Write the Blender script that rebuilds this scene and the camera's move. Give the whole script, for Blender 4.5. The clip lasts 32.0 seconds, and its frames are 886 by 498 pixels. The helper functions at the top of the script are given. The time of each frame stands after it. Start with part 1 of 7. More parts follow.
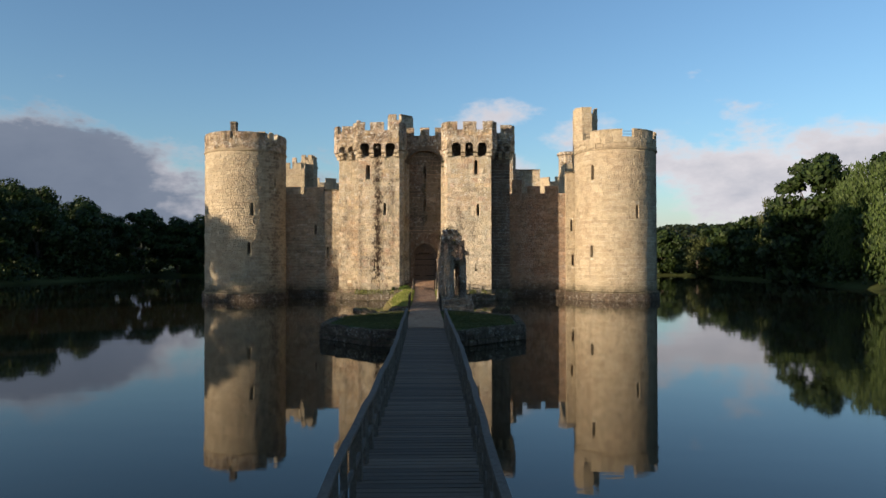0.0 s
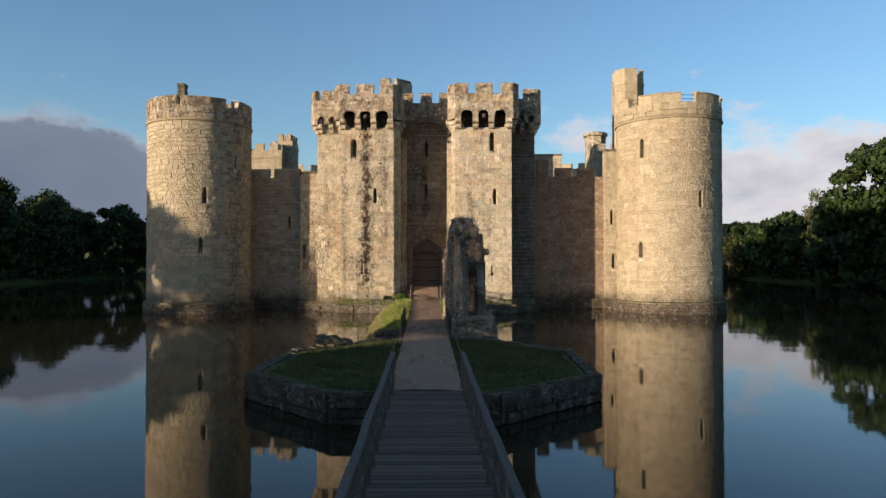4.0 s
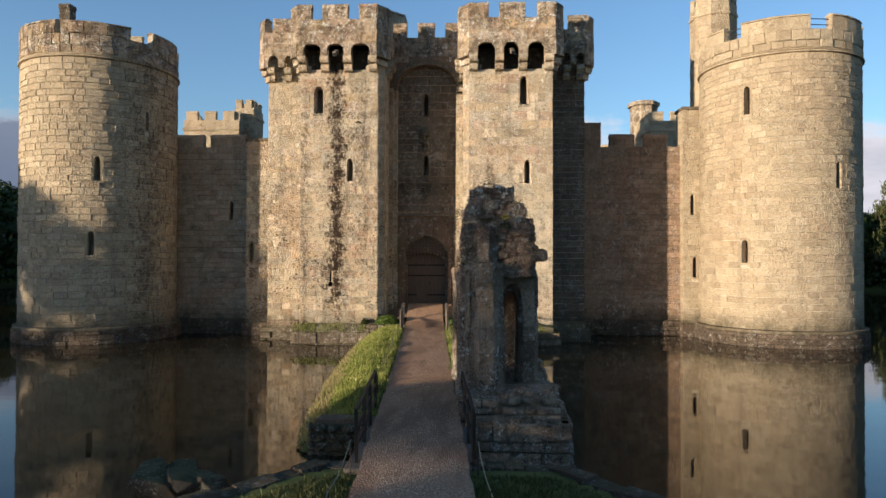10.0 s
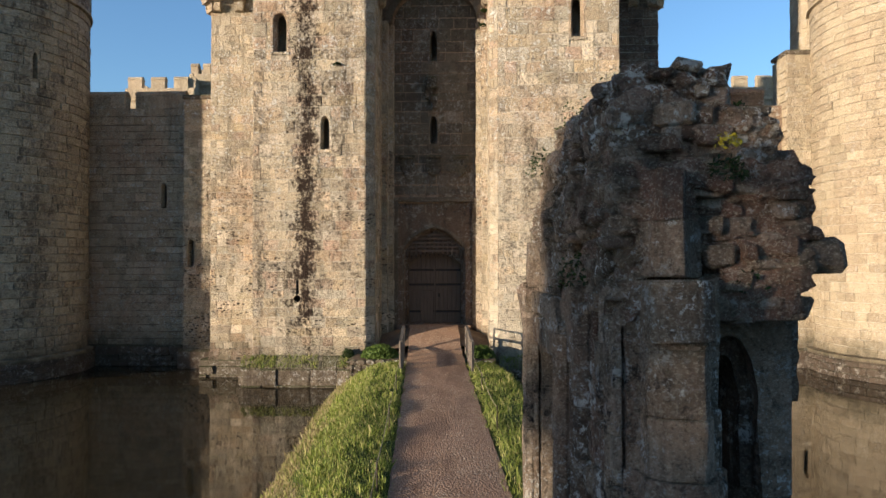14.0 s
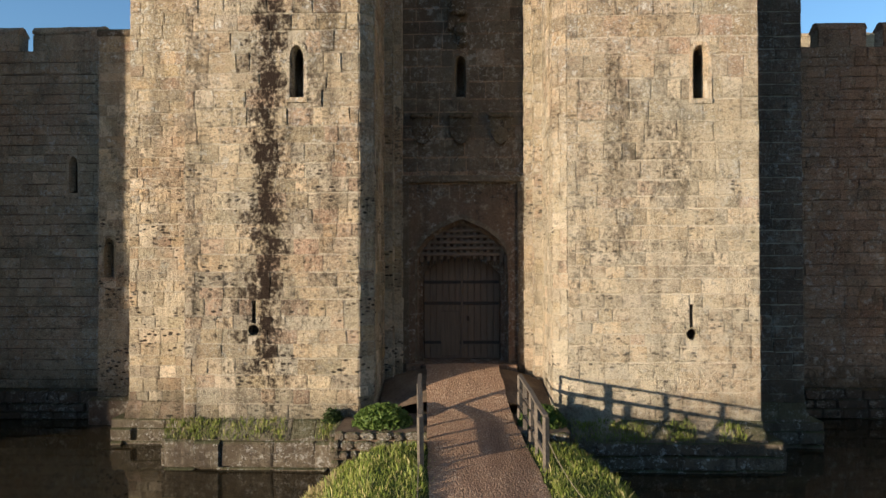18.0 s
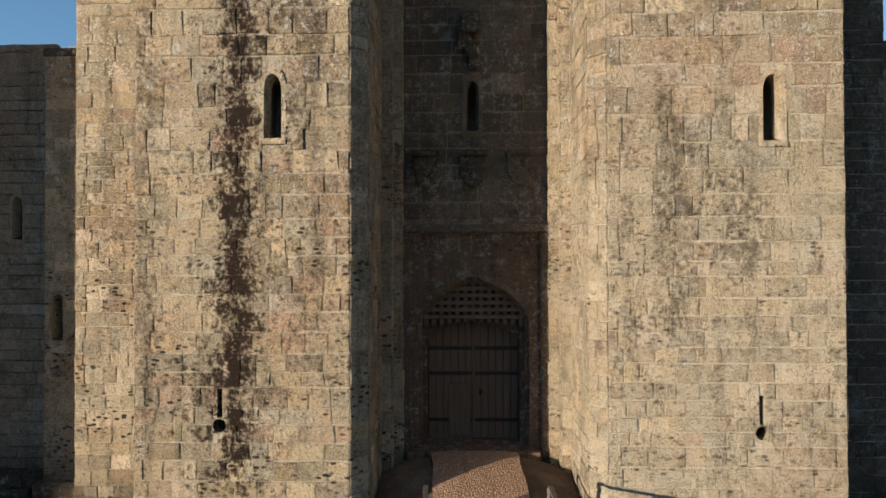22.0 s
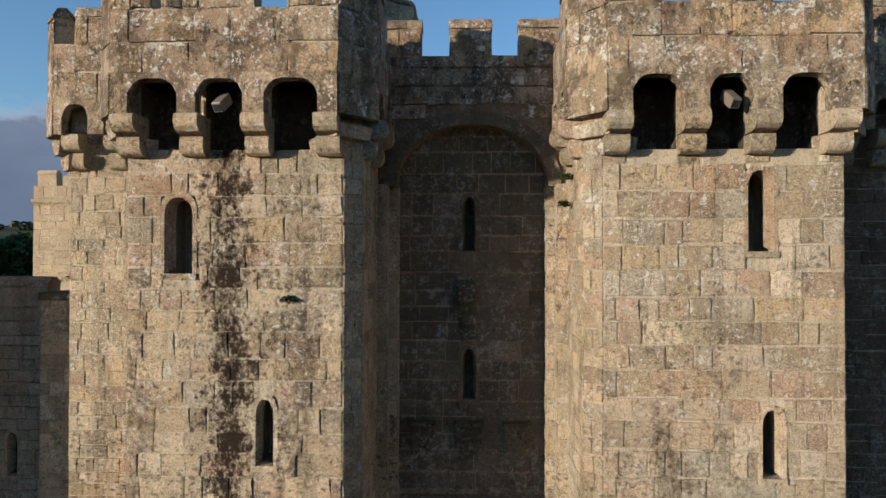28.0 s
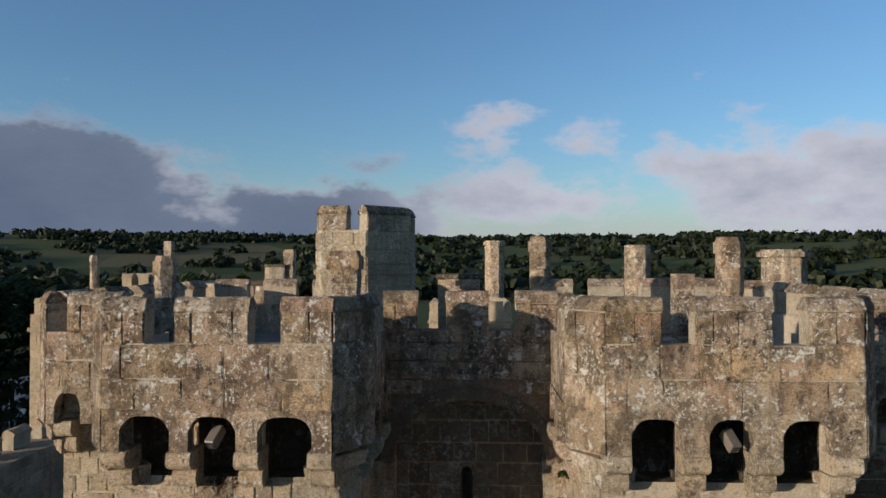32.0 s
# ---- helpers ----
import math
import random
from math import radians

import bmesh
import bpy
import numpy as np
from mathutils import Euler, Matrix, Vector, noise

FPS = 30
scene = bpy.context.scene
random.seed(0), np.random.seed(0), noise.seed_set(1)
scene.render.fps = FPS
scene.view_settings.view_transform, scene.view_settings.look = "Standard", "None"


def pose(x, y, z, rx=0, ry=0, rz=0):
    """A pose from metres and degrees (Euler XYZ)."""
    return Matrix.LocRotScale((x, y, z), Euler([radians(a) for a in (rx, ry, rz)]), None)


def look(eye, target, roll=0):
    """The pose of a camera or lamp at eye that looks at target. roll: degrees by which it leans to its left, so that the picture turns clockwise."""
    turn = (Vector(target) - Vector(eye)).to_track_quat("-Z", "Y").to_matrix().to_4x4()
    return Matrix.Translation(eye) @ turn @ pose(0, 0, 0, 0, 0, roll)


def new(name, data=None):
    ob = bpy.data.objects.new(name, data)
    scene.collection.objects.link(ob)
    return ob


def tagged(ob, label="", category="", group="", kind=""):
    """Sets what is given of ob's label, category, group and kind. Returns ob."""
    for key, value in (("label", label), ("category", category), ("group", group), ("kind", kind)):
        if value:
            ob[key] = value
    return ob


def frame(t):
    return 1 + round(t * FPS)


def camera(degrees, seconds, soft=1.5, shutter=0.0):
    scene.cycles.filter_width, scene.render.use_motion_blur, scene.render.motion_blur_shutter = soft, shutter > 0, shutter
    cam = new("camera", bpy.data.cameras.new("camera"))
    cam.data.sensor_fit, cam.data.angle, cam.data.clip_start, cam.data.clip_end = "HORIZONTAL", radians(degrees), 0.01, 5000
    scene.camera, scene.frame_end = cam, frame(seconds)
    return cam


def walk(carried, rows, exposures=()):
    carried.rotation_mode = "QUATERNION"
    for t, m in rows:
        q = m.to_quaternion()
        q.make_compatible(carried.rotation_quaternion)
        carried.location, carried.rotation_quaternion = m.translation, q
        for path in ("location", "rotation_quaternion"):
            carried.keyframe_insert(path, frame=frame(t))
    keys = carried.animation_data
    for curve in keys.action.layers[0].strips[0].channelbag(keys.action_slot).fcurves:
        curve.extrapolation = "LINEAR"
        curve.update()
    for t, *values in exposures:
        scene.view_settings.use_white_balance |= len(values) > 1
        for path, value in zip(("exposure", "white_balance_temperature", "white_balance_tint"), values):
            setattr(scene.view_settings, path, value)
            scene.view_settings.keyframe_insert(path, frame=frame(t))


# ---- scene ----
# camera: seconds, x, y, z, heading, pitch, roll
cam = camera(65.5, 32.0)
PATH = [
    (0.0, 4.620, -74.172, 4.498, 1.878, 0.819, 0.106),
    (0.5, 4.599, -72.079, 4.502, 1.893, 0.810, 0.102),
    (1.0, 4.528, -69.775, 4.542, 1.909, 0.800, 0.098),
    (1.5, 4.473, -67.693, 4.548, 1.932, 0.790, 0.093),
    (2.0, 4.424, -65.534, 4.568, 1.961, 0.781, 0.089),
    (2.5, 4.317, -63.492, 4.584, 1.966, 0.774, 0.085),
    (3.0, 4.095, -61.441, 4.594, 1.987, 0.772, 0.081),
    (3.5, 3.866, -59.596, 4.577, 2.014, 0.779, 0.077),
    (5.5, 3.263, -52.791, 4.569, 2.101, 0.856, 0.064),
    (6.0, 3.128, -51.315, 4.563, 2.131, 0.863, 0.058),
    (6.5, 3.096, -49.851, 4.576, 2.151, 0.862, 0.039),
    (7.0, 3.058, -48.310, 4.597, 2.168, 0.862, 0.002),
    (7.5, 2.984, -46.834, 4.650, 2.178, 0.861, -0.043),
    (8.0, 2.861, -45.240, 4.698, 2.196, 0.860, -0.088),
    (8.5, 2.844, -43.744, 4.731, 2.226, 0.858, -0.121),
    (9.0, 2.857, -42.149, 4.764, 2.274, 0.856, -0.134),
    (9.5, 2.850, -40.603, 4.807, 2.328, 0.851, -0.131),
    (10.0, 2.846, -38.947, 4.821, 2.394, 0.842, -0.121),
    (10.5, 2.826, -37.383, 4.857, 2.440, 0.833, -0.107),
    (11.0, 2.802, -35.754, 4.876, 2.493, 0.829, -0.091),
    (11.5, 2.688, -34.223, 4.880, 2.386, 0.841, -0.062),
    (12.0, 2.396, -32.632, 4.904, 2.140, 0.868, -0.018),
    (12.5, 1.988, -31.134, 4.915, 1.888, 0.895, 0.026),
    (13.0, 1.718, -29.615, 4.922, 1.781, 0.907, 0.058),
    (13.5, 1.564, -28.226, 4.928, 1.820, 0.905, 0.079),
    (14.0, 1.399, -26.852, 4.900, 1.852, 0.899, 0.100),
    (14.5, 1.233, -25.617, 4.871, 1.876, 0.890, 0.119),
    (16.5, 0.561, -20.768, 5.178, 1.725, 0.839, 0.171),
    (17.0, 0.444, -19.574, 5.150, 1.781, 0.825, 0.174),
    (17.5, 0.285, -18.430, 5.151, 1.813, 0.807, 0.169),
    (18.0, 0.137, -17.229, 5.172, 1.831, 0.784, 0.157),
    (18.5, 0.019, -16.094, 5.206, 1.856, 0.765, 0.145),
    (19.0, -0.068, -15.031, 5.217, 1.862, 0.756, 0.140),
    (19.5, -0.160, -14.141, 5.235, 1.819, 0.760, 0.141),
    (20.0, -0.179, -14.001, 5.358, 1.820, 0.770, 0.144),
    (20.5, -0.204, -14.018, 5.616, 1.806, 0.783, 0.148),
    (21.0, -0.205, -14.035, 5.906, 1.788, 0.800, 0.153),
    (21.5, -0.216, -14.002, 6.299, 1.762, 0.816, 0.158),
    (22.0, -0.196, -13.961, 6.764, 1.755, 0.831, 0.162),
    (22.5, -0.179, -13.953, 7.220, 1.735, 0.842, 0.164),
    (23.0, -0.165, -13.962, 7.654, 1.728, 0.848, 0.166),
    (23.5, -0.134, -13.949, 8.119, 1.735, 0.851, 0.162),
    (24.0, -0.122, -13.915, 8.620, 1.749, 0.854, 0.151),
    (24.5, -0.090, -13.876, 9.102, 1.774, 0.856, 0.135),
    (26.5, -0.003, -13.800, 11.401, 2.011, 0.860, 0.046),
    (27.0, 0.011, -13.830, 12.064, 2.092, 0.823, 0.009),
    (27.5, 0.029, -13.851, 12.731, 2.186, 0.756, -0.036),
    (28.0, 0.054, -13.837, 13.441, 2.266, 0.720, -0.058),
    (28.5, 0.097, -13.816, 14.112, 2.328, 0.725, -0.021),
    (29.0, 0.139, -13.773, 14.857, 2.390, 0.739, 0.059),
    (29.5, 0.148, -13.767, 15.652, 2.433, 0.758, 0.140),
    (30.0, 0.139, -13.785, 16.528, 2.463, 0.781, 0.176),
    (30.5, 0.136, -13.783, 17.355, 2.441, 0.815, 0.172),
    (31.0, 0.147, -13.785, 18.224, 2.400, 0.866, 0.161),
    (31.5, 0.144, -13.767, 19.070, 2.322, 0.922, 0.148),
    (32.0, 0.137, -13.760, 19.961, 2.276, 0.976, 0.136),
]
walk(cam, [(t, pose(x, y, z, 90 + pitch, roll, yaw)) for t, x, y, z, yaw, pitch, roll in PATH],
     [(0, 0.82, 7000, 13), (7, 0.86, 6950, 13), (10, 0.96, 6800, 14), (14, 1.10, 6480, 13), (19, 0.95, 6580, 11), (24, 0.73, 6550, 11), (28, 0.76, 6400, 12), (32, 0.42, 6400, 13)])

# ---- world ----
SUN_AZ, SUN_EL = 55.0, 6.8      # the light travels towards +x and +y, low over the water
SX, CX = math.sin(radians(SUN_AZ)), math.cos(radians(SUN_AZ))


def make_world():
    w = bpy.data.worlds.new("sky")
    scene.world = w
    w.use_nodes = True
    nt = w.node_tree
    N, L = nt.nodes, nt.links
    N.clear()
    out = N.new("ShaderNodeOutputWorld")
    bg = N.new("ShaderNodeBackground")
    bg.inputs["Strength"].default_value = 0.15
    sky = N.new("ShaderNodeTexSky")
    sky.sky_type = "NISHITA"
    sky.sun_disc = False
    sky.sun_elevation = radians(SUN_EL)
    sky.sun_rotation = math.atan2(-SX, -CX)
    sky.air_density, sky.dust_density, sky.ozone_density = 1.0, 0.7, 3.3
    tc = N.new("ShaderNodeTexCoord")

    def op(kind, a, b=None, c=None):
        n = N.new("ShaderNodeMath")
        n.operation = kind
        for i, v in enumerate((a, b, c)):
            if v is None:
                continue
            if isinstance(v, (int, float)):
                n.inputs[i].default_value = v
            else:
                L.new(v, n.inputs[i])
        return n.outputs[0]

    sep = N.new("ShaderNodeSeparateXYZ")
    L.new(tc.outputs["Generated"], sep.inputs[0])
    dx, dy, dz = sep.outputs
    az = op("ARCTAN2", dx, dy)
    el = op("ARCSINE", dz)
    comb = N.new("ShaderNodeCombineXYZ")
    L.new(az, comb.inputs[0])
    L.new(op("MULTIPLY", el, 1.9), comb.inputs[1])

    def fbm(scale, detail, rough, off):
        mp = N.new("ShaderNodeMapping")
        mp.inputs["Location"].default_value = (off, off * 0.7, off)
        L.new(comb.outputs[0], mp.inputs[0])
        n = N.new("ShaderNodeTexNoise")
        n.inputs["Scale"].default_value, n.inputs["Detail"].default_value, n.inputs["Roughness"].default_value = scale, detail, rough
        L.new(mp.outputs[0], n.inputs[0])
        return n.outputs[0]

    big, fine, crisp = fbm(3.4, 8, 0.55, 3.1), fbm(10, 9, 0.6, 8.4), fbm(26, 9, 0.62, 1.7)

    def bank(a0, e0, sa, se, amt):
        a = op("DIVIDE", op("SUBTRACT", az, radians(a0)), radians(sa))
        e = op("DIVIDE", op("SUBTRACT", el, radians(e0)), radians(se))
        return op("MULTIPLY", op("EXPONENT", op("MULTIPLY", op("ADD", op("MULTIPLY", a, a), op("MULTIPLY", e, e)), -1.0)), amt)

    banks = None
    for b in ((-36, 3.2, 16, 6.4, 2.0), (-14, 2.0, 11, 4.2, 1.8), (0.5, 11.4, 6.5, 3.0, 0.62), (10, 10.0, 6, 2.2, 0.55), (-8, 8.4, 6, 1.8, 0.6), (7, 5.0, 16, 3.0, 0.85), (34, 5.5, 20, 6.0, 1.3), (18, 7.0, 8, 3.6, 0.8), (75, 6, 26, 5, 1.2)):
        v = bank(*b)
        banks = v if banks is None else op("MAXIMUM", banks, v)
    wisps = op("ADD", op("MULTIPLY", op("SUBTRACT", big, 0.5), 1.2), op("ADD", op("MULTIPLY", op("SUBTRACT", fine, 0.5), 1.3), op("MULTIPLY", op("SUBTRACT", crisp, 0.5), 0.5)))
    dens = op("ADD", banks, wisps)
    ramp = N.new("ShaderNodeMapRange")
    ramp.interpolation_type = "SMOOTHSTEP"
    ramp.inputs["From Min"].default_value, ramp.inputs["From Max"].default_value = 0.42, 0.82
    L.new(dens, ramp.inputs[0])
    # cloud colour: lit rims, grey-blue bellies; the eastern bank is heavy and dark
    shade = N.new("ShaderNodeMapRange")
    shade.inputs["From Min"].default_value, shade.inputs["From Max"].default_value = 0.55, 1.45
    L.new(op("ADD", dens, op("MULTIPLY", op("SUBTRACT", fine, 0.5), 0.9)), shade.inputs[0])
    cr = N.new("ShaderNodeValToRGB")
    cr.color_ramp.elements[0].color = (2.75, 2.8, 3.1, 1)
    cr.color_ramp.elements[1].color = (1.75, 1.92, 2.3, 1)
    L.new(shade.outputs[0], cr.inputs[0])
    cd = N.new("ShaderNodeValToRGB")
    cd.color_ramp.elements[0].color = (2.0, 2.1, 2.4, 1)
    cd.color_ramp.elements[1].color = (0.5, 0.68, 1.02, 1)
    mid = cd.color_ramp.elements.new(0.22)
    mid.color = (0.72, 0.92, 1.28, 1)
    belly = N.new("ShaderNodeMapRange")
    belly.inputs["From Min"].default_value, belly.inputs["From Max"].default_value = 0.5, 2.5
    L.new(op("ADD", dens, op("MULTIPLY", op("SUBTRACT", big, 0.5), 2.6)), belly.inputs[0])
    L.new(belly.outputs[0], cd.inputs[0])
    heavy = N.new("ShaderNodeMapRange")
    heavy.interpolation_type = "SMOOTHSTEP"
    heavy.inputs["From Min"].default_value, heavy.inputs["From Max"].default_value = radians(4), radians(-13)
    L.new(az, heavy.inputs[0])
    cm = N.new("ShaderNodeMix")
    cm.data_type = "RGBA"
    L.new(heavy.outputs[0], cm.inputs["Factor"])
    L.new(cr.outputs[0], cm.inputs["A"])
    L.new(cd.outputs[0], cm.inputs["B"])
    mix = N.new("ShaderNodeMix")
    mix.data_type = "RGBA"
    L.new(ramp.outputs[0], mix.inputs["Factor"])
    haze = N.new("ShaderNodeMix")
    haze.data_type = "RGBA"
    low = op("DIVIDE", el, radians(3.6))
    L.new(op("MULTIPLY", op("EXPONENT", op("MULTIPLY", op("MULTIPLY", low, low), -1.0)), 0.75), haze.inputs["Factor"])
    L.new(sky.outputs[0], haze.inputs["A"])
    haze.inputs["B"].default_value = (2.25, 2.4, 2.75, 1)
    L.new(haze.outputs["Result"], mix.inputs["A"])
    L.new(cm.outputs["Result"], mix.inputs["B"])
    L.new(mix.outputs["Result"], bg.inputs["Color"])
    L.new(bg.outputs[0], out.inputs[0])


make_world()
sun = new("sun", bpy.data.lights.new("sun", "SUN"))
sun.data.energy, sun.data.angle, sun.data.color = 4.3, radians(0.7), (1.0, 0.845, 0.655)
sun.matrix_world = look((0, 0, 60), (SX * 10, CX * 10, 60 - 10 * math.tan(radians(SUN_EL))))


# ---- materials ----
def material(name):
    m = bpy.data.materials.new(name)
    m.use_nodes = True
    nt = m.node_tree
    return m, nt.nodes, nt.links, nt.nodes["Principled BSDF"]


def noise_node(N, L, coord, scale, detail=5, rough=0.55, stretch=(1, 1, 1)):
    mp = N.new("ShaderNodeMapping")
    mp.inputs["Scale"].default_value = stretch
    L.new(coord, mp.inputs[0])
    n = N.new("ShaderNodeTexNoise")
    n.inputs["Scale"].default_value, n.inputs["Detail"].default_value, n.inputs["Roughness"].default_value = scale, detail, rough
    L.new(mp.outputs[0], n.inputs[0])
    return n.outputs[0]


def ramp_node(N, L, fac, stops):
    r = N.new("ShaderNodeValToRGB")
    while len(r.color_ramp.elements) < len(stops):
        r.color_ramp.elements.new(0.5)
    for e, (p, c) in zip(r.color_ramp.elements, stops):
        e.position, e.color = p, (*c, 1)
    L.new(fac, r.inputs[0])
    return r.outputs[0]


def mix_node(N, L, fac, a, b, mode="MIX"):
    n = N.new("ShaderNodeMix")
    n.data_type, n.blend_type = "RGBA", mode
    for key, v in (("Factor", fac), ("A", a), ("B", b)):
        if isinstance(v, (int, float)):
            n.inputs[key].default_value = v
        elif isinstance(v, tuple):
            n.inputs[key].default_value = (*v, 1)
        else:
            L.new(v, n.inputs[key])
    return n.outputs["Result"]


def math_node(N, L, kind, a, b=None, c=None):
    n = N.new("ShaderNodeMath")
    n.operation = kind
    for i, v in enumerate((a, b, c)):
        if v is None:
            continue
        if isinstance(v, (int, float)):
            n.inputs[i].default_value = v
        else:
            L.new(v, n.inputs[i])
    return n.outputs[0]


def range_node(N, L, v, a, b, c=0.0, d=1.0):
    n = N.new("ShaderNodeMapRange")
    n.inputs["From Min"].default_value, n.inputs["From Max"].default_value = a, b
    n.inputs["To Min"].default_value, n.inputs["To Max"].default_value = c, d
    L.new(v, n.inputs[0])
    return n.outputs[0]


def bump_node(N, L, height, strength, dist, bsdf):
    b = N.new("ShaderNodeBump")
    b.inputs["Strength"].default_value, b.inputs["Distance"].default_value = strength, dist
    L.new(height, b.inputs["Height"])
    L.new(b.outputs[0], bsdf.inputs["Normal"])


# Brown staining, plus painted shade on the towers' sides turned from the sun.
TOWER_STAIN_SHADE = ((-17.4, 1.5, 0.0, 19.0, 0.22), (-16.3, 0.6, 0.0, 19.0, 0.45), (-19.4, 0.5, 8.0, 17.5, 0.2), (23.2, 0.5, 3.0, 17.5, 0.3), (25.4, 0.6, 0.0, 18.0, 0.5))
STREAKS = ((-4.85, 0.42, 0.8, 17.5, 1.0), (-4.75, 0.9, 0.8, 16.0, 0.5), (-5.3, 0.6, 1.8, 7.0, 0.5), (4.1, 0.6, 4.0, 12.5, 0.45), (5.3, 0.6, 4.5, 10.5, 0.4), (3.1, 0.3, 3.0, 11.0, 0.3), (-3.3, 0.8, 3.0, 16.0, 0.35), (-6.7, 0.4, 1.5, 15.0, 0.4))


def stone_material(name, mode, tones, streaks=(), lichen=0.5, dark=0.5, relief=0.5, moss=0.0, wear=1.0, wet=0.0, pits=0.0, grime=0.0):
    """Weathered sandstone: a tone for each block, staining over several blocks, pits, grain, lichen."""
    m, N, L, B = material(name)
    geo = N.new("ShaderNodeNewGeometry")
    pos = geo.outputs["Position"]
    if mode == "piece":
        rnd = N.new("ShaderNodeObjectInfo").outputs["Random"]
    else:
        rnd = geo.outputs["Random Per Island"]
    col = ramp_node(N, L, rnd, tones)
    own = math_node(N, L, "FRACT", math_node(N, L, "MULTIPLY", rnd, 17.31))
    shade = N.new("ShaderNodeCombineColor")
    for i, (lo, hi) in enumerate(((0.28, 0.22), (0.28, 0.20), (0.30, 0.22))):
        L.new(range_node(N, L, own, 0.0, 1.0, 1 - lo * min(1, wear * 1.3), 1 + hi * min(1, wear * 1.3)), shade.inputs[i])
    col = mix_node(N, L, 1.0, col, shade.outputs[0], "MULTIPLY")
    # broad zones: grey-olive algae, iron-red stone
    big = noise_node(N, L, pos, 0.33, 4, 0.6)
    col = mix_node(N, L, range_node(N, L, big, 0.46, 0.62, 0, 0.5 * min(1, wear * 1.3)), col, tuple(v * k for v, k in zip(tones[-1][1], (0.88, 0.88, 0.86))))
    zone = noise_node(N, L, pos, 0.27, 3, 0.55, (1.0, 1.3, 0.9))
    col = mix_node(N, L, range_node(N, L, zone, 0.52, 0.64, 0, 0.45 * wear), col, tuple(v * k for v, k in zip(tones[0][1], (1.0, 0.74, 0.66))))
    # damp runs and dirty patches
    patch = noise_node(N, L, pos, 1.0, 8, 0.7)
    col = mix_node(N, L, range_node(N, L, patch, 0.53, 0.62, 0, 0.55 * wear), col, (0.13, 0.115, 0.08))
    mid = noise_node(N, L, pos, 3.0, 8, 0.72)
    col = mix_node(N, L, range_node(N, L, mid, 0.54, 0.64, 0, 0.4 * wear), col, (0.16, 0.122, 0.085))
    pale = noise_node(N, L, pos, 2.6, 9, 0.74)
    col = mix_node(N, L, range_node(N, L, pale, 0.55, 0.64, 0, 0.5 * wear), col, (0.58, 0.52, 0.41))
    run = noise_node(N, L, pos, 1.0, 7, 0.68, (1.7, 1.7, 0.14))
    col = mix_node(N, L, range_node(N, L, run, 0.53, 0.66, 0, dark), col, (0.085, 0.066, 0.048))
    rough_n = noise_node(N, L, pos, 9.5, 9, 0.74)
    col = mix_node(N, L, range_node(N, L, rough_n, 0.55, 0.64, 0.0, 0.75 * wear), col, (0.075, 0.058, 0.042))
    fine = noise_node(N, L, pos, 24, 8, 0.8)
    col = mix_node(N, L, range_node(N, L, fine, 0.51, 0.62, 0.0, 0.62), col, (0.10, 0.075, 0.053))
    fleck = noise_node(N, L, pos, 31, 6, 0.78, (1.0, 1.0, 1.3))
    col = mix_node(N, L, range_node(N, L, fleck, 0.52, 0.61, 0.0, 0.6), col, tuple(min(0.8, 1.45 * v + 0.04) for v in tones[-1][1]))
    if pits:
        # sockets eaten into the softer beds, low on the towers
        vo = N.new("ShaderNodeTexVoronoi")
        vo.inputs["Scale"].default_value = 4.4
        mp = N.new("ShaderNodeMapping")
        mp.inputs["Scale"].default_value = (1.0, 1.0, 2.1)
        L.new(pos, mp.inputs[0])
        L.new(mp.outputs[0], vo.inputs[0])
        d = math_node(N, L, "ADD", vo.outputs["Distance"], math_node(N, L, "MULTIPLY", math_node(N, L, "SUBTRACT", rough_n, 0.5), 0.5))
        f = math_node(N, L, "MULTIPLY", range_node(N, L, d, 0.25, 0.33, pits, 0.0), range_node(N, L, noise_node(N, L, pos, 0.7, 4, 0.6, (1, 1, 1.4)), 0.46, 0.56))
        sp = N.new("ShaderNodeSeparateXYZ")
        L.new(pos, sp.inputs[0])
        f = math_node(N, L, "MULTIPLY", f, range_node(N, L, sp.outputs[2], 7.0, 10.5, 1.0, 0.15))
        col = mix_node(N, L, f, col, (0.035, 0.027, 0.02))
    # black crust, then grey-white lichen: fine speckle and larger rosettes, in colonies
    crust = range_node(N, L, noise_node(N, L, pos, 4.6, 10, 0.8), 0.53, 0.575, 0.0, 1.0)
    there = range_node(N, L, noise_node(N, L, pos, 0.55, 4, 0.6), 0.47, 0.60, 0.03, 1.0)
    col = mix_node(N, L, math_node(N, L, "MULTIPLY", math_node(N, L, "MULTIPLY", crust, there), min(1.0, dark * 1.25)), col, (0.05, 0.042, 0.034))
    if grime:
        g = range_node(N, L, noise_node(N, L, pos, 1.9, 9, 0.75, (1.0, 1.0, 0.7)), 0.475, 0.545, 0.0, grime)
        col = mix_node(N, L, g, col, (0.075, 0.054, 0.037))
    where = range_node(N, L, noise_node(N, L, pos, 0.8, 5, 0.68), 0.47, 0.57, 0.05, 1.0)
    spots = range_node(N, L, noise_node(N, L, pos, 13.0, 8, 0.75), 0.55, 0.59, 0.0, 1.0)
    ros = range_node(N, L, noise_node(N, L, pos, 4.0, 10, 0.8), 0.55, 0.585, 0.0, 1.0)
    both = math_node(N, L, "MAXIMUM", math_node(N, L, "MULTIPLY", spots, where), math_node(N, L, "MULTIPLY", ros, range_node(N, L, noise_node(N, L, pos, 0.62, 4, 0.6, (1, 1, 1.3)), 0.47, 0.55)))
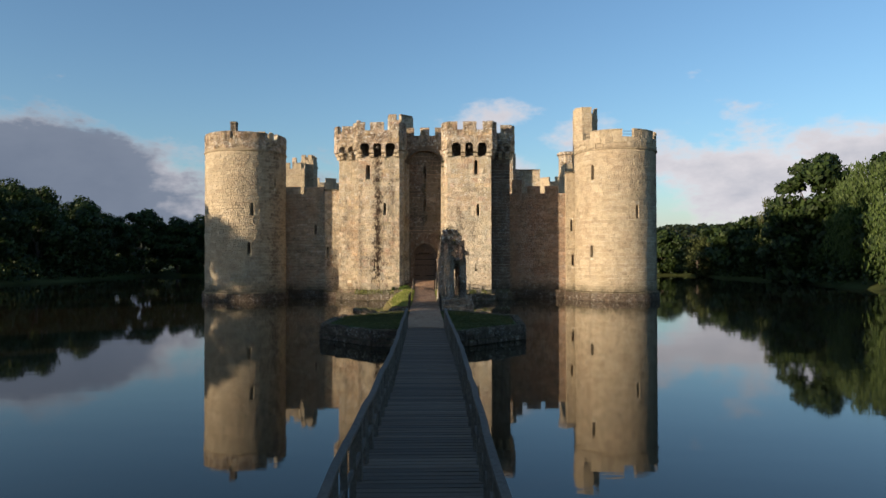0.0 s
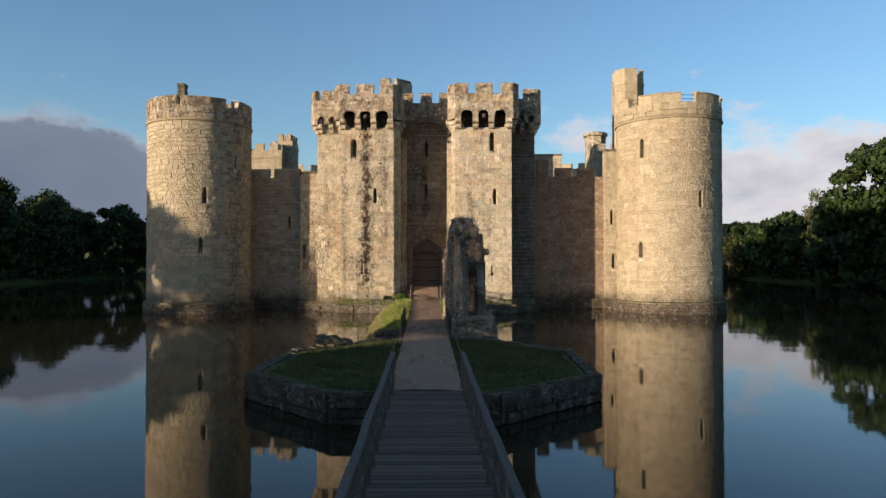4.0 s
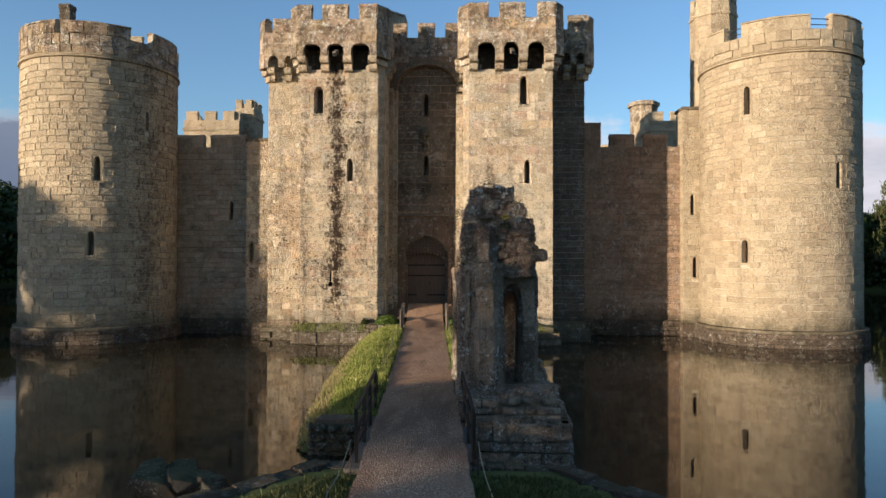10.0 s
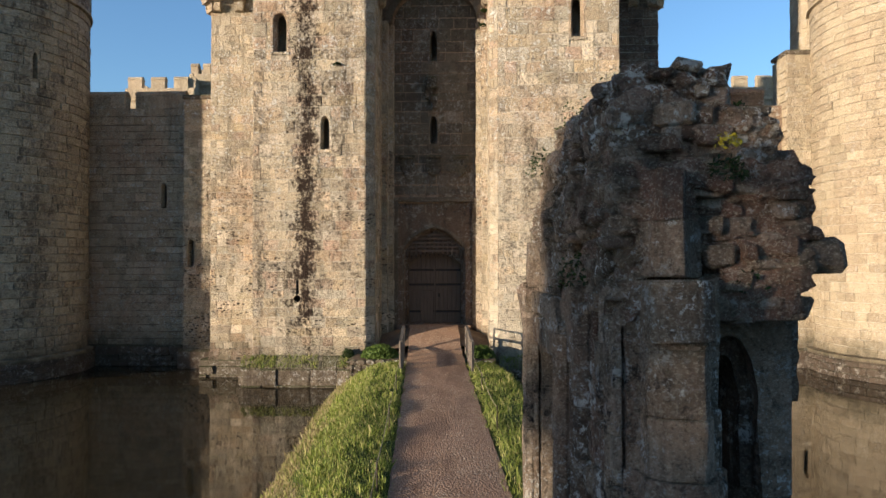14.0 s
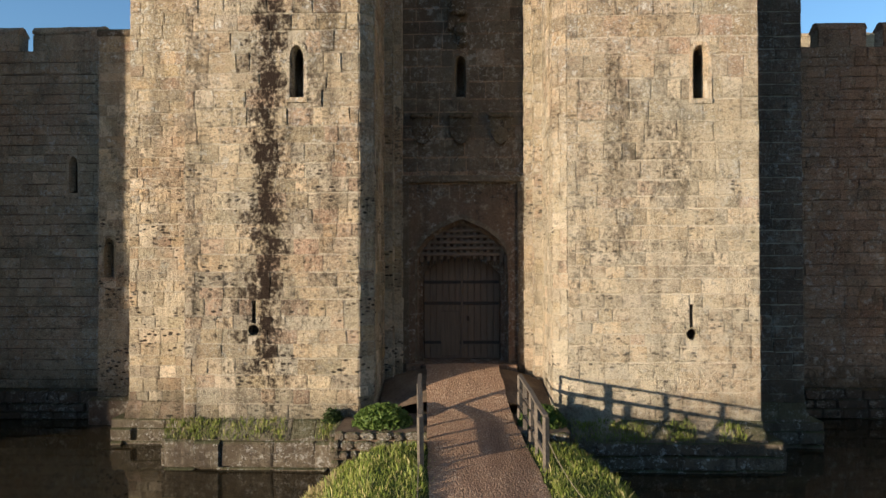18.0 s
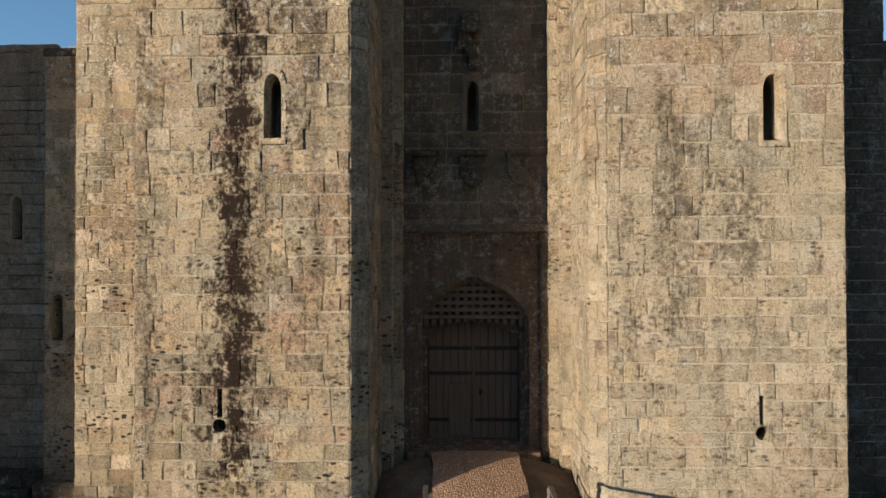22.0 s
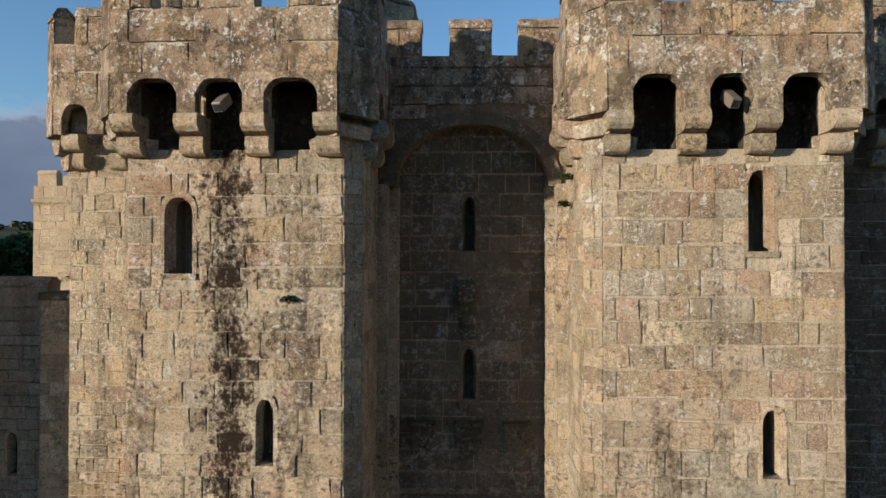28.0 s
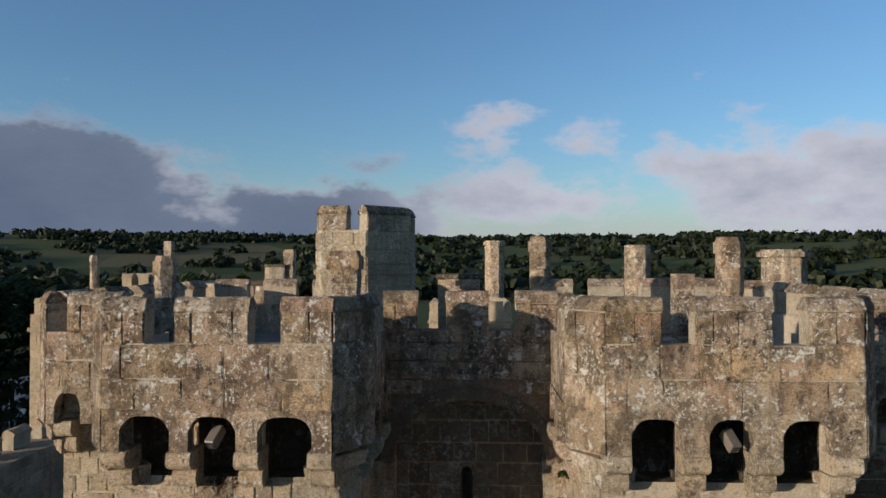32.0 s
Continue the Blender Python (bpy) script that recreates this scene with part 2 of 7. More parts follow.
    if pits:
        sl = N.new("ShaderNodeSeparateXYZ")
        L.new(pos, sl.inputs[0])
        both = math_node(N, L, "MULTIPLY", both, range_node(N, L, sl.outputs[2], 5.0, 12.5, 0.3, 1.0))
        # limewashed pointing smeared over the lower part of the western tower
        lime = math_node(N, L, "MULTIPLY", range_node(N, L, sl.outputs[0], 1.5, 2.6), range_node(N, L, math_node(N, L, "ADD", sl.outputs[2], math_node(N, L, "MULTIPLY", patch, 6.0)), 9.5, 15.0, 0.62, 0.05))
        col = mix_node(N, L, math_node(N, L, "MULTIPLY", lime, range_node(N, L, mid, 0.40, 0.56, 1.0, 0.2)), col, (0.70, 0.62, 0.47))
    col = mix_node(N, L, math_node(N, L, "MULTIPLY", both, lichen), col, (0.76, 0.75, 0.69))
    if streaks:
        sep = N.new("ShaderNodeSeparateXYZ")
        L.new(pos, sep.inputs[0])
        wob = math_node(N, L, "MULTIPLY", math_node(N, L, "SUBTRACT", noise_node(N, L, pos, 0.8, 8, 0.78), 0.5), 0.35)
        x = math_node(N, L, "ADD", sep.outputs[0], wob)
        drip = noise_node(N, L, pos, 3.4, 9, 0.74, (1.3, 1.3, 0.7))
        fray = math_node(N, L, "ADD", math_node(N, L, "MULTIPLY", math_node(N, L, "SUBTRACT", drip, 0.5), 2.6), math_node(N, L, "MULTIPLY", math_node(N, L, "SUBTRACT", rough_n, 0.5), 2.4))
        fray = math_node(N, L, "ADD", fray, math_node(N, L, "MULTIPLY", math_node(N, L, "SUBTRACT", rnd, 0.5), 0.45))
        for x0, wd, z0, z1, amt in streaks:
            d = math_node(N, L, "ABSOLUTE", math_node(N, L, "SUBTRACT", x, x0))
            f = range_node(N, L, d, wd * 0.2, wd * 1.7, 0.95 * amt ** 0.4, 0.0)
            f = math_node(N, L, "MULTIPLY", f, range_node(N, L, sep.outputs[2], z0, z0 + 2.0))
            f = math_node(N, L, "MULTIPLY", f, range_node(N, L, sep.outputs[2], z1 - 3, z1, 1.0, 0.3))
            f = range_node(N, L, math_node(N, L, "ADD", f, fray), 0.38, 0.98, 0.0, 0.35 + 0.65 * amt)
            f = math_node(N, L, "MULTIPLY", f, range_node(N, L, d, wd * 1.3, wd * 2.2, 1.0, 0.0))
            if pits:
                f = math_node(N, L, "MULTIPLY", f, range_node(N, L, sep.outputs[1], 0.3, 0.6, 1.0, 0.0))
            col = mix_node(N, L, f, col, (0.032, 0.02, 0.013))
    if moss:
        sep2 = N.new("ShaderNodeSeparateXYZ")
        L.new(geo.outputs["Normal"], sep2.inputs[0])
        up = range_node(N, L, math_node(N, L, "ADD", sep2.outputs[2], math_node(N, L, "MULTIPLY", mid, 0.9)), 0.7, 1.2, 0, moss)
        col = mix_node(N, L, up, col, (0.075, 0.09, 0.03))
    if wet:
        sz = N.new("ShaderNodeSeparateXYZ")
        L.new(pos, sz.inputs[0])
        line = math_node(N, L, "ADD", sz.outputs[2], math_node(N, L, "MULTIPLY", math_node(N, L, "SUBTRACT", patch, 0.5), 3.0))
        col = mix_node(N, L, range_node(N, L, line, 0.5, 2.0, wet, 0.0), col, (0.045, 0.042, 0.026))
    L.new(col, B.inputs["Base Color"])
    B.inputs["Roughness"].default_value = 0.93
    B.inputs["Specular IOR Level"].default_value = 0.2
    h = math_node(N, L, "ADD", math_node(N, L, "MULTIPLY", mid, 1.2), math_node(N, L, "ADD", math_node(N, L, "MULTIPLY", rough_n, 1.2), math_node(N, L, "MULTIPLY", fine, 0.55)))
    bump_node(N, L, h, relief, 0.11, B)
    return m


GATE_TONES = ((0, (0.488, 0.362, 0.228)), (0.12, (0.636, 0.52, 0.346)), (0.24, (0.382, 0.306, 0.218)), (0.36, (0.615, 0.541, 0.421)), (0.48, (0.636, 0.479, 0.282)), (0.58, (0.488, 0.332, 0.238)), (0.7, (0.636, 0.495, 0.322)), (0.8, (0.35, 0.281, 0.198)), (0.9, (0.784, 0.658, 0.475)), (1, (0.594, 0.49, 0.346)))
# Same sandstone, darkened to paint in the shade between the gate towers.
RECESS_SHADE_TONES = ((0.0, (0.165, 0.122, 0.083)), (0.25, (0.235, 0.18, 0.122)), (0.5, (0.13, 0.10, 0.072)), (0.75, (0.26, 0.205, 0.145)), (1.0, (0.18, 0.145, 0.103)))
# Stone and mortar darkened to carry the shade of walls out of the sun.
SHADED_WALL_TONES = ((0, (0.18, 0.117, 0.0778)), (0.3, (0.228, 0.151, 0.0994)), (0.6, (0.144, 0.0968, 0.067)), (1, (0.264, 0.179, 0.121)))
LIME_TONES = ((0, (0.585, 0.516, 0.396)), (1, (0.516, 0.447, 0.335)))
TOWER_TONES = ((0, (0.392, 0.32, 0.211)), (0.3, (0.454, 0.375, 0.253)), (0.6, (0.343, 0.27, 0.178)), (1, (0.504, 0.414, 0.281)))
BROWN_TONES = ((0, (0.324, 0.213, 0.14)), (0.3, (0.408, 0.274, 0.178)), (0.6, (0.264, 0.179, 0.121)), (1, (0.444, 0.314, 0.211)))
WALL_TONES = ((0, (0.464, 0.322, 0.211)), (0.3, (0.573, 0.412, 0.27)), (0.6, (0.39, 0.277, 0.189)), (1, (0.61, 0.463, 0.313)))
RUIN_TONES = ((0, (0.284, 0.199, 0.144)), (0.3, (0.471, 0.347, 0.239)), (0.55, (0.243, 0.135, 0.0919)), (0.75, (0.373, 0.245, 0.17)), (1, (0.567, 0.447, 0.331)))
SLAB_TONES = ((0.0, (0.13, 0.108, 0.075)), (0.5, (0.20, 0.165, 0.112)), (1.0, (0.15, 0.118, 0.08)))
CROWN_TONES = ((0, (0.356, 0.263, 0.173)), (0.2, (0.554, 0.434, 0.295)), (0.4, (0.406, 0.296, 0.192)), (0.6, (0.594, 0.419, 0.225)), (0.8, (0.446, 0.272, 0.178)), (1, (0.594, 0.477, 0.342)))
M = {}
for key, tones, kw in (("gate", GATE_TONES, dict(streaks=STREAKS, pits=0.95, lichen=0.9, dark=0.55, relief=1.0, wear=0.8, wet=0.85)), ("tower", TOWER_TONES, dict(streaks=TOWER_STAIN_SHADE, lichen=0.25, dark=0.3, relief=0.7, wear=0.32, wet=0.9)),
                       ("inner", RECESS_SHADE_TONES, dict(lichen=0.35, dark=0.4, relief=0.9, wear=0.8)), ("island", ((0.0, (0.10, 0.076, 0.054)), (0.5, (0.145, 0.105, 0.073)), (1.0, (0.075, 0.056, 0.042))), dict(lichen=0.3, dark=0.8, relief=1.0, moss=0.3)), ("dark_wall", SHADED_WALL_TONES, dict(lichen=0.45, dark=0.6, relief=0.9, wet=0.85)), ("mortar", LIME_TONES, dict(streaks=STREAKS, pits=0.5, lichen=0.3, dark=0.4, relief=0.8, wear=0.5, wet=0.9)), ("crown", CROWN_TONES, dict(lichen=1.0, dark=0.8, relief=1.0, grime=0.65)), ("dark_mortar", SHADED_WALL_TONES, dict(lichen=0.3, dark=0.4, relief=0.8, wear=0.5, wet=0.9)), ("brown_wall", BROWN_TONES, dict(lichen=0.4, dark=0.5, relief=0.9, wet=0.85)), ("wall", WALL_TONES, dict(lichen=0.4, dark=0.38, relief=0.9, wet=0.85)), ("ruin", RUIN_TONES, dict(lichen=1.0, dark=1.0, relief=1.0, moss=0.2, grime=0.35)), ("rough_foot", SLAB_TONES, dict(lichen=0.6, dark=0.8, relief=1.0, moss=0.6)), ("rough", RUIN_TONES, dict(lichen=0.7, dark=0.8, relief=1.0, moss=0.6)),
                       ("slab", SLAB_TONES, dict(lichen=0.5, dark=0.8, relief=1.0, moss=0.6, grime=0.4))):
    M[key + "_piece"] = stone_material(key + "_stone", "piece", tones, **kw)
    M[key] = stone_material(key + "_masonry", "island", tones, **kw)


def plain_material(name, c1, c2, scale, rough=0.85, relief=0.3, dist=0.02, stretch=(1, 1, 1), metal=0.0, grain=20):
    m, N, L, B = material(name)
    tc = N.new("ShaderNodeNewGeometry").outputs["Position"]
    a = noise_node(N, L, tc, scale, 6, 0.6, stretch)
    b = noise_node(N, L, tc, scale * grain, 4, 0.6, stretch)
    col = mix_node(N, L, range_node(N, L, a, 0.35, 0.65), c1, c2)
    col = mix_node(N, L, range_node(N, L, b, 0.35, 0.7, 0, 0.45), col, tuple(v * 0.45 for v in c1))
    L.new(col, B.inputs["Base Color"])
    B.inputs["Roughness"].default_value, B.inputs["Metallic"].default_value = rough, metal
    bump_node(N, L, b, relief, dist, B)
    return m


M["oak"] = plain_material("dark_oak", (0.10, 0.066, 0.044), (0.16, 0.108, 0.072), 2.0, 0.7, 0.5, 0.01, (9, 9, 0.6))
M["iron"] = plain_material("iron", (0.03, 0.027, 0.025), (0.06, 0.04, 0.03), 6, 0.6, 0.3, 0.005, metal=0.6)
M["plank"] = None
M["lead"] = plain_material("roof_lead", (0.17, 0.17, 0.165), (0.11, 0.105, 0.10), 0.8, 0.75, 0.3)
M["rail"] = plain_material("weathered_timber", (0.085, 0.068, 0.052), (0.15, 0.125, 0.098), 2.5, 0.85, 0.5, 0.01, (6, 6, 6))
M["lamp_paint"] = plain_material("dull_grey_paint", (0.17, 0.145, 0.115), (0.12, 0.105, 0.09), 4, 0.5, 0.1)
M["glass"] = plain_material("dark_glass", (0.02, 0.025, 0.03), (0.03, 0.035, 0.04), 3, 0.1, 0.02)
M["rope"] = plain_material("rope", (0.36, 0.30, 0.19), (0.26, 0.21, 0.13), 8, 0.9, 0.3)


def plank_material(name):
    m, N, L, B = material(name)
    geo = N.new("ShaderNodeNewGeometry")
    rnd = N.new("ShaderNodeObjectInfo").outputs["Random"]
    col = ramp_node(N, L, rnd, ((0.0, (0.07, 0.048, 0.032)), (0.5, (0.115, 0.078, 0.05)), (1.0, (0.18, 0.125, 0.083))))
    g = noise_node(N, L, geo.outputs["Position"], 3.0, 7, 0.65, (0.7, 14, 6))
    col = mix_node(N, L, range_node(N, L, g, 0.4, 0.7, 0, 0.6), col, (0.05, 0.04, 0.03))
    L.new(col, B.inputs["Base Color"])
    B.inputs["Roughness"].default_value = 0.8
    bump_node(N, L, g, 0.5, 0.01, B)
    return m


M["plank"] = plank_material("bridge_planks")


def ground_material(name, tones, scale, relief=0.5, fine=30.0):
    m, N, L, B = material(name)
    pos = N.new("ShaderNodeNewGeometry").outputs["Position"]
    a, b = noise_node(N, L, pos, scale, 6, 0.62), noise_node(N, L, pos, scale * fine, 5, 0.65)
    f = math_node(N, L, "ADD", math_node(N, L, "MULTIPLY", a, 0.6), math_node(N, L, "MULTIPLY", b, 0.4))
    L.new(ramp_node(N, L, range_node(N, L, f, 0.36, 0.64), tones), B.inputs["Base Color"])
    B.inputs["Roughness"].default_value = 0.95
    B.inputs["Specular IOR Level"].default_value = 0.15
    bump_node(N, L, b, relief, 0.03, B)
    return m


M["soil"] = ground_material("turf_soil", ((0, (0.035, 0.045, 0.014)), (0.5, (0.065, 0.085, 0.024)), (1, (0.11, 0.12, 0.04))), 0.6)


def gravel_material():
    """Trodden gravel: small stones of mixed colour, worn into broad lighter and darker bands."""
    m, N, L, B = material("gravel")
    pos = N.new("ShaderNodeNewGeometry").outputs["Position"]
    v = N.new("ShaderNodeTexVoronoi")
    v.inputs["Scale"].default_value = 26.0
    L.new(pos, v.inputs[0])
    col = ramp_node(N, L, v.outputs["Color"], ((0.0, (0.26, 0.15, 0.088)), (0.35, (0.44, 0.285, 0.18)), (0.6, (0.34, 0.21, 0.13)), (0.8, (0.55, 0.385, 0.25)), (1.0, (0.72, 0.57, 0.41))))
    col = mix_node(N, L, range_node(N, L, v.outputs["Distance"], 0.35, 0.8, 0.0, 0.55), col, (0.095, 0.055, 0.038))
    col = mix_node(N, L, range_node(N, L, noise_node(N, L, pos, 0.9, 6, 0.65), 0.42, 0.6, 0, 0.65), col, (0.32, 0.195, 0.125))
    col = mix_node(N, L, range_node(N, L, noise_node(N, L, pos, 0.5, 5, 0.6, (2.2, 0.5, 1)), 0.5, 0.62, 0, 0.5), col, (0.13, 0.075, 0.05))
    L.new(col, B.inputs["Base Color"])
    B.inputs["Roughness"].default_value = 0.95
    B.inputs["Specular IOR Level"].default_value = 0.15
    bump_node(N, L, math_node(N, L, "MULTIPLY", v.outputs["Distance"], -1.0), 0.8, 0.03, B)
    return m


M["gravel"] = gravel_material()
M["earth"] = ground_material("bank_earth", ((0, (0.09, 0.06, 0.04)), (0.5, (0.15, 0.105, 0.07)), (1, (0.23, 0.17, 0.11))), 1.2, 0.9, 14)


def land_material():
    """Meadow near the moat, hedged fields and woods far off."""
    m, N, L, B = material("meadow_and_fields")
    pos = N.new("ShaderNodeNewGeometry").outputs["Position"]
    v = N.new("ShaderNodeTexVoronoi")
    v.inputs["Scale"].default_value = 0.006
    mp = N.new("ShaderNodeMapping")
    mp.inputs["Scale"].default_value = (1, 0.55, 0)
    L.new(pos, mp.inputs[0])
    L.new(mp.outputs[0], v.inputs[0])
    field = ramp_node(N, L, v.outputs["Color"], ((0.0, (0.035, 0.052, 0.015)), (0.35, (0.085, 0.09, 0.032)), (0.6, (0.055, 0.075, 0.022)), (0.8, (0.17, 0.13, 0.065)), (1.0, (0.07, 0.09, 0.028))))
    n = noise_node(N, L, pos, 0.3, 8, 0.65)
    col = mix_node(N, L, range_node(N, L, n, 0.35, 0.7, 0, 0.6), field, (0.045, 0.06, 0.018))
    L.new(col, B.inputs["Base Color"])
    B.inputs["Roughness"].default_value = 0.95
    B.inputs["Specular IOR Level"].default_value = 0.1
    bump_node(N, L, noise_node(N, L, pos, 4, 5), 0.5, 0.1, B)
    return m


M["land"] = land_material()


def water_material():
    m, N, L, B = material("moat_water")
    pos = N.new("ShaderNodeNewGeometry").outputs["Position"]
    B.inputs["Base Color"].default_value = (0.027, 0.021, 0.011, 1)
    B.inputs["Roughness"].default_value = 0.035
    B.inputs["IOR"].default_value = 1.333
    calm = range_node(N, L, noise_node(N, L, pos, 0.03, 3, 0.5), 0.4, 0.62, 0.35, 1.0)
    rip = noise_node(N, L, pos, 1.1, 3, 0.5, (0.55, 1.25, 1))
    wide = noise_node(N, L, pos, 0.28, 2, 0.5, (0.6, 1.2, 1))
    h = math_node(N, L, "MULTIPLY", math_node(N, L, "ADD", math_node(N, L, "MULTIPLY", rip, 0.35), wide), calm)
    bump_node(N, L, h, 0.17, 0.05, B)
    return m


M["water"] = water_material()


def leaf_material(name, tones):
    m, N, L, B = material(name)
    geo = N.new("ShaderNodeNewGeometry")
    col = ramp_node(N, L, geo.outputs["Random Per Island"], tones)
    big = noise_node(N, L, geo.outputs["Position"], 0.35, 4, 0.6)
    col = mix_node(N, L, range_node(N, L, big, 0.4, 0.65, 0, 0.55), col, tuple(c * 0.5 for c in tones[0][1]))
    L.new(col, B.inputs["Base Color"])
    B.inputs["Roughness"].default_value = 0.6
    B.inputs["Specular IOR Level"].default_value = 0.25
    tr = N.new("ShaderNodeBsdfTranslucent")
    L.new(col, tr.inputs[0])
    mx = N.new("ShaderNodeMixShader")
    mx.inputs[0].default_value = 0.28
    L.new(B.outputs[0], mx.inputs[1])
    L.new(tr.outputs[0], mx.inputs[2])
    L.new(mx.outputs[0], N["Material Output"].inputs[0])
    return m


M["leaf"] = leaf_material("oak_leaves", ((0, (0.017, 0.032, 0.008)), (0.5, (0.030, 0.054, 0.012)), (1, (0.055, 0.085, 0.02))))
M["willow"] = leaf_material("willow_leaves", ((0, (0.04, 0.068, 0.014)), (0.5, (0.062, 0.10, 0.021)), (1, (0.095, 0.135, 0.034))))
M["weed"] = leaf_material("weed_leaves", ((0, (0.06, 0.105, 0.02)), (0.5, (0.10, 0.16, 0.03)), (1, (0.15, 0.21, 0.05))))
M["birch"] = leaf_material("birch_leaves", ((0, (0.045, 0.06, 0.018)), (0.5, (0.075, 0.09, 0.026)), (1, (0.11, 0.12, 0.04))))
# Lawn is a darker copy of the grass; the island's shade is in its colour.
M["lawn"] = leaf_material("shaded_lawn_blades", ((0, (0.045, 0.06, 0.015)), (0.5, (0.075, 0.09, 0.025)), (1, (0.15, 0.14, 0.055))))
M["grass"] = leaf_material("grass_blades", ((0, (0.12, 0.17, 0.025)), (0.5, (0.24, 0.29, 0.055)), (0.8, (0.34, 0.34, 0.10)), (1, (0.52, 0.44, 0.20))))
M["dry_grass"] = leaf_material("dry_grass_blades", ((0, (0.22, 0.17, 0.08)), (0.5, (0.40, 0.32, 0.17)), (1, (0.30, 0.30, 0.09))))
M["wood_far"] = leaf_material("far_woods", ((0, (0.011, 0.019, 0.008)), (0.5, (0.018, 0.029, 0.010)), (1, (0.032, 0.043, 0.014))))
M["bark"] = plain_material("bark", (0.07, 0.055, 0.04), (0.12, 0.095, 0.07), 2, 0.9, 0.8, 0.03, (4, 4, 0.8))
M["flower"] = plain_material("yellow_flower", (0.65, 0.5, 0.03), (0.5, 0.4, 0.03), 9, 0.7, 0.1)


# ---- builders ----
rng = random.Random(7)


def thing(name, label="", category="", group="", kind="", at=(0, 0, 0)):
    ob = new(name)
    ob.empty_display_size = 0.1
    ob.location = at
    return tagged(ob, label, category, group, kind)


def part(name, data, mat, parent, label="", kind=""):
    """Links a bmesh or a mesh as one mesh object under a thing or a part; its points are in world metres."""
    if isinstance(data, bmesh.types.BMesh):
        me = bpy.data.meshes.new(name)
        data.to_mesh(me)
        data.free()
    else:
        me = data
    if mat and not me.materials:
        me.materials.append(mat)
    ob = new(name, me)
    if parent is not None:
        ob.parent = parent
        w = parent.matrix_basis.copy()
        q = parent.parent
        while q is not None:
            w = q.matrix_basis @ w
            q = q.parent
        ob.matrix_parent_inverse = w.inverted()
    return tagged(ob, label, "", "", kind)


def mesh_from(name, V, F, mat=None, smooth=False):
    me = bpy.data.meshes.new(name)
    me.from_pydata([tuple(v) for v in V], [], F)
    me.update()
    if smooth:
        me.polygons.foreach_set("use_smooth", [True] * len(me.polygons))
    if mat:
        me.materials.append(mat)
    return me


def box(bm, x0, x1, y0, y1, z0, z1, bevel=0.0, jitter=0.0):
    r = bmesh.ops.create_cube(bm, size=1.0)
    for v in r["verts"]:
        v.co = Vector(((x0 + x1) / 2 + v.co.x * (x1 - x0), (y0 + y1) / 2 + v.co.y * (y1 - y0), (z0 + z1) / 2 + v.co.z * (z1 - z0)))
        if jitter:
            v.co += Vector([rng.uniform(-jitter, jitter) for _ in range(3)])
    if bevel:
        es = list({e for v in r["verts"] for e in v.link_edges})
        bmesh.ops.bevel(bm, geom=es, offset=bevel, segments=1, affect="EDGES")
    return bm


def prism(bm, pts, z0, z1, top_in=0.0):
    """An upright prism on a plan outline (anticlockwise seen from above)."""
    c = Vector((sum(p[0] for p in pts) / len(pts), sum(p[1] for p in pts) / len(pts)))
    lo = [bm.verts.new((x, y, z0)) for x, y in pts]
    hi = []
    for x, y in pts:
        d = c - Vector((x, y))
        k = top_in / max(d.length, 1e-6)
        hi.append(bm.verts.new((x + d.x * k, y + d.y * k, z1)))
    n = len(pts)
    for i in range(n):
        bm.faces.new((lo[i], lo[(i + 1) % n], hi[(i + 1) % n], hi[i]))
    bm.faces.new(hi)
    bm.faces.new(lo[::-1])
    return bm


def rod(bm, a, b, r0, r1=None, n=6):
    a, b = Vector(a), Vector(b)
    r1 = r0 if r1 is None else r1
    d = (b - a).normalized()
    u = d.orthogonal().normalized()
    w = d.cross(u)
    rings = []
    for p, r in ((a, r0), (b, r1)):
        rings.append([bm.verts.new(p + r * (math.cos(k * math.tau / n) * u + math.sin(k * math.tau / n) * w)) for k in range(n)])
    for k in range(n):
        bm.faces.new((rings[0][k], rings[0][(k + 1) % n], rings[1][(k + 1) % n], rings[1][k]))
    bm.faces.new(rings[0][::-1])
    bm.faces.new(rings[1])
    return bm


def beam(bm, a, b, w, h):
    """A squared timber from a to b."""
    a, b = Vector(a), Vector(b)
    d = (b - a).normalized()
    s = d.cross(Vector((0, 0, 1)))
    s = s.normalized() if s.length > 1e-4 else Vector((1, 0, 0))
    u = s.cross(d)
    q = [[bm.verts.new(p + s * i * w / 2 + u * j * h / 2) for i, j in ((-1, -1), (1, -1), (1, 1), (-1, 1))] for p in (a, b)]
    for k in range(4):
        bm.faces.new((q[0][k], q[0][(k + 1) % 4], q[1][(k + 1) % 4], q[1][k]))
    bm.faces.new(q[0][::-1])
    bm.faces.new(q[1])
    return bm


def extrude_outline(bm, pts, place, d0, d1):
    """A flat outline (u, v) given depth; place(u, v, d) puts it in the world."""
    f = [bm.verts.new(place(u, v, d0)) for u, v in pts]
    b = [bm.verts.new(place(u, v, d1)) for u, v in pts]
    n = len(pts)
    bm.faces.new(f)
    bm.faces.new(b[::-1])
    for i in range(n):
        bm.faces.new((f[(i + 1) % n], f[i], b[i], b[(i + 1) % n]))
    bmesh.ops.recalc_face_normals(bm, faces=bm.faces)
    return bm


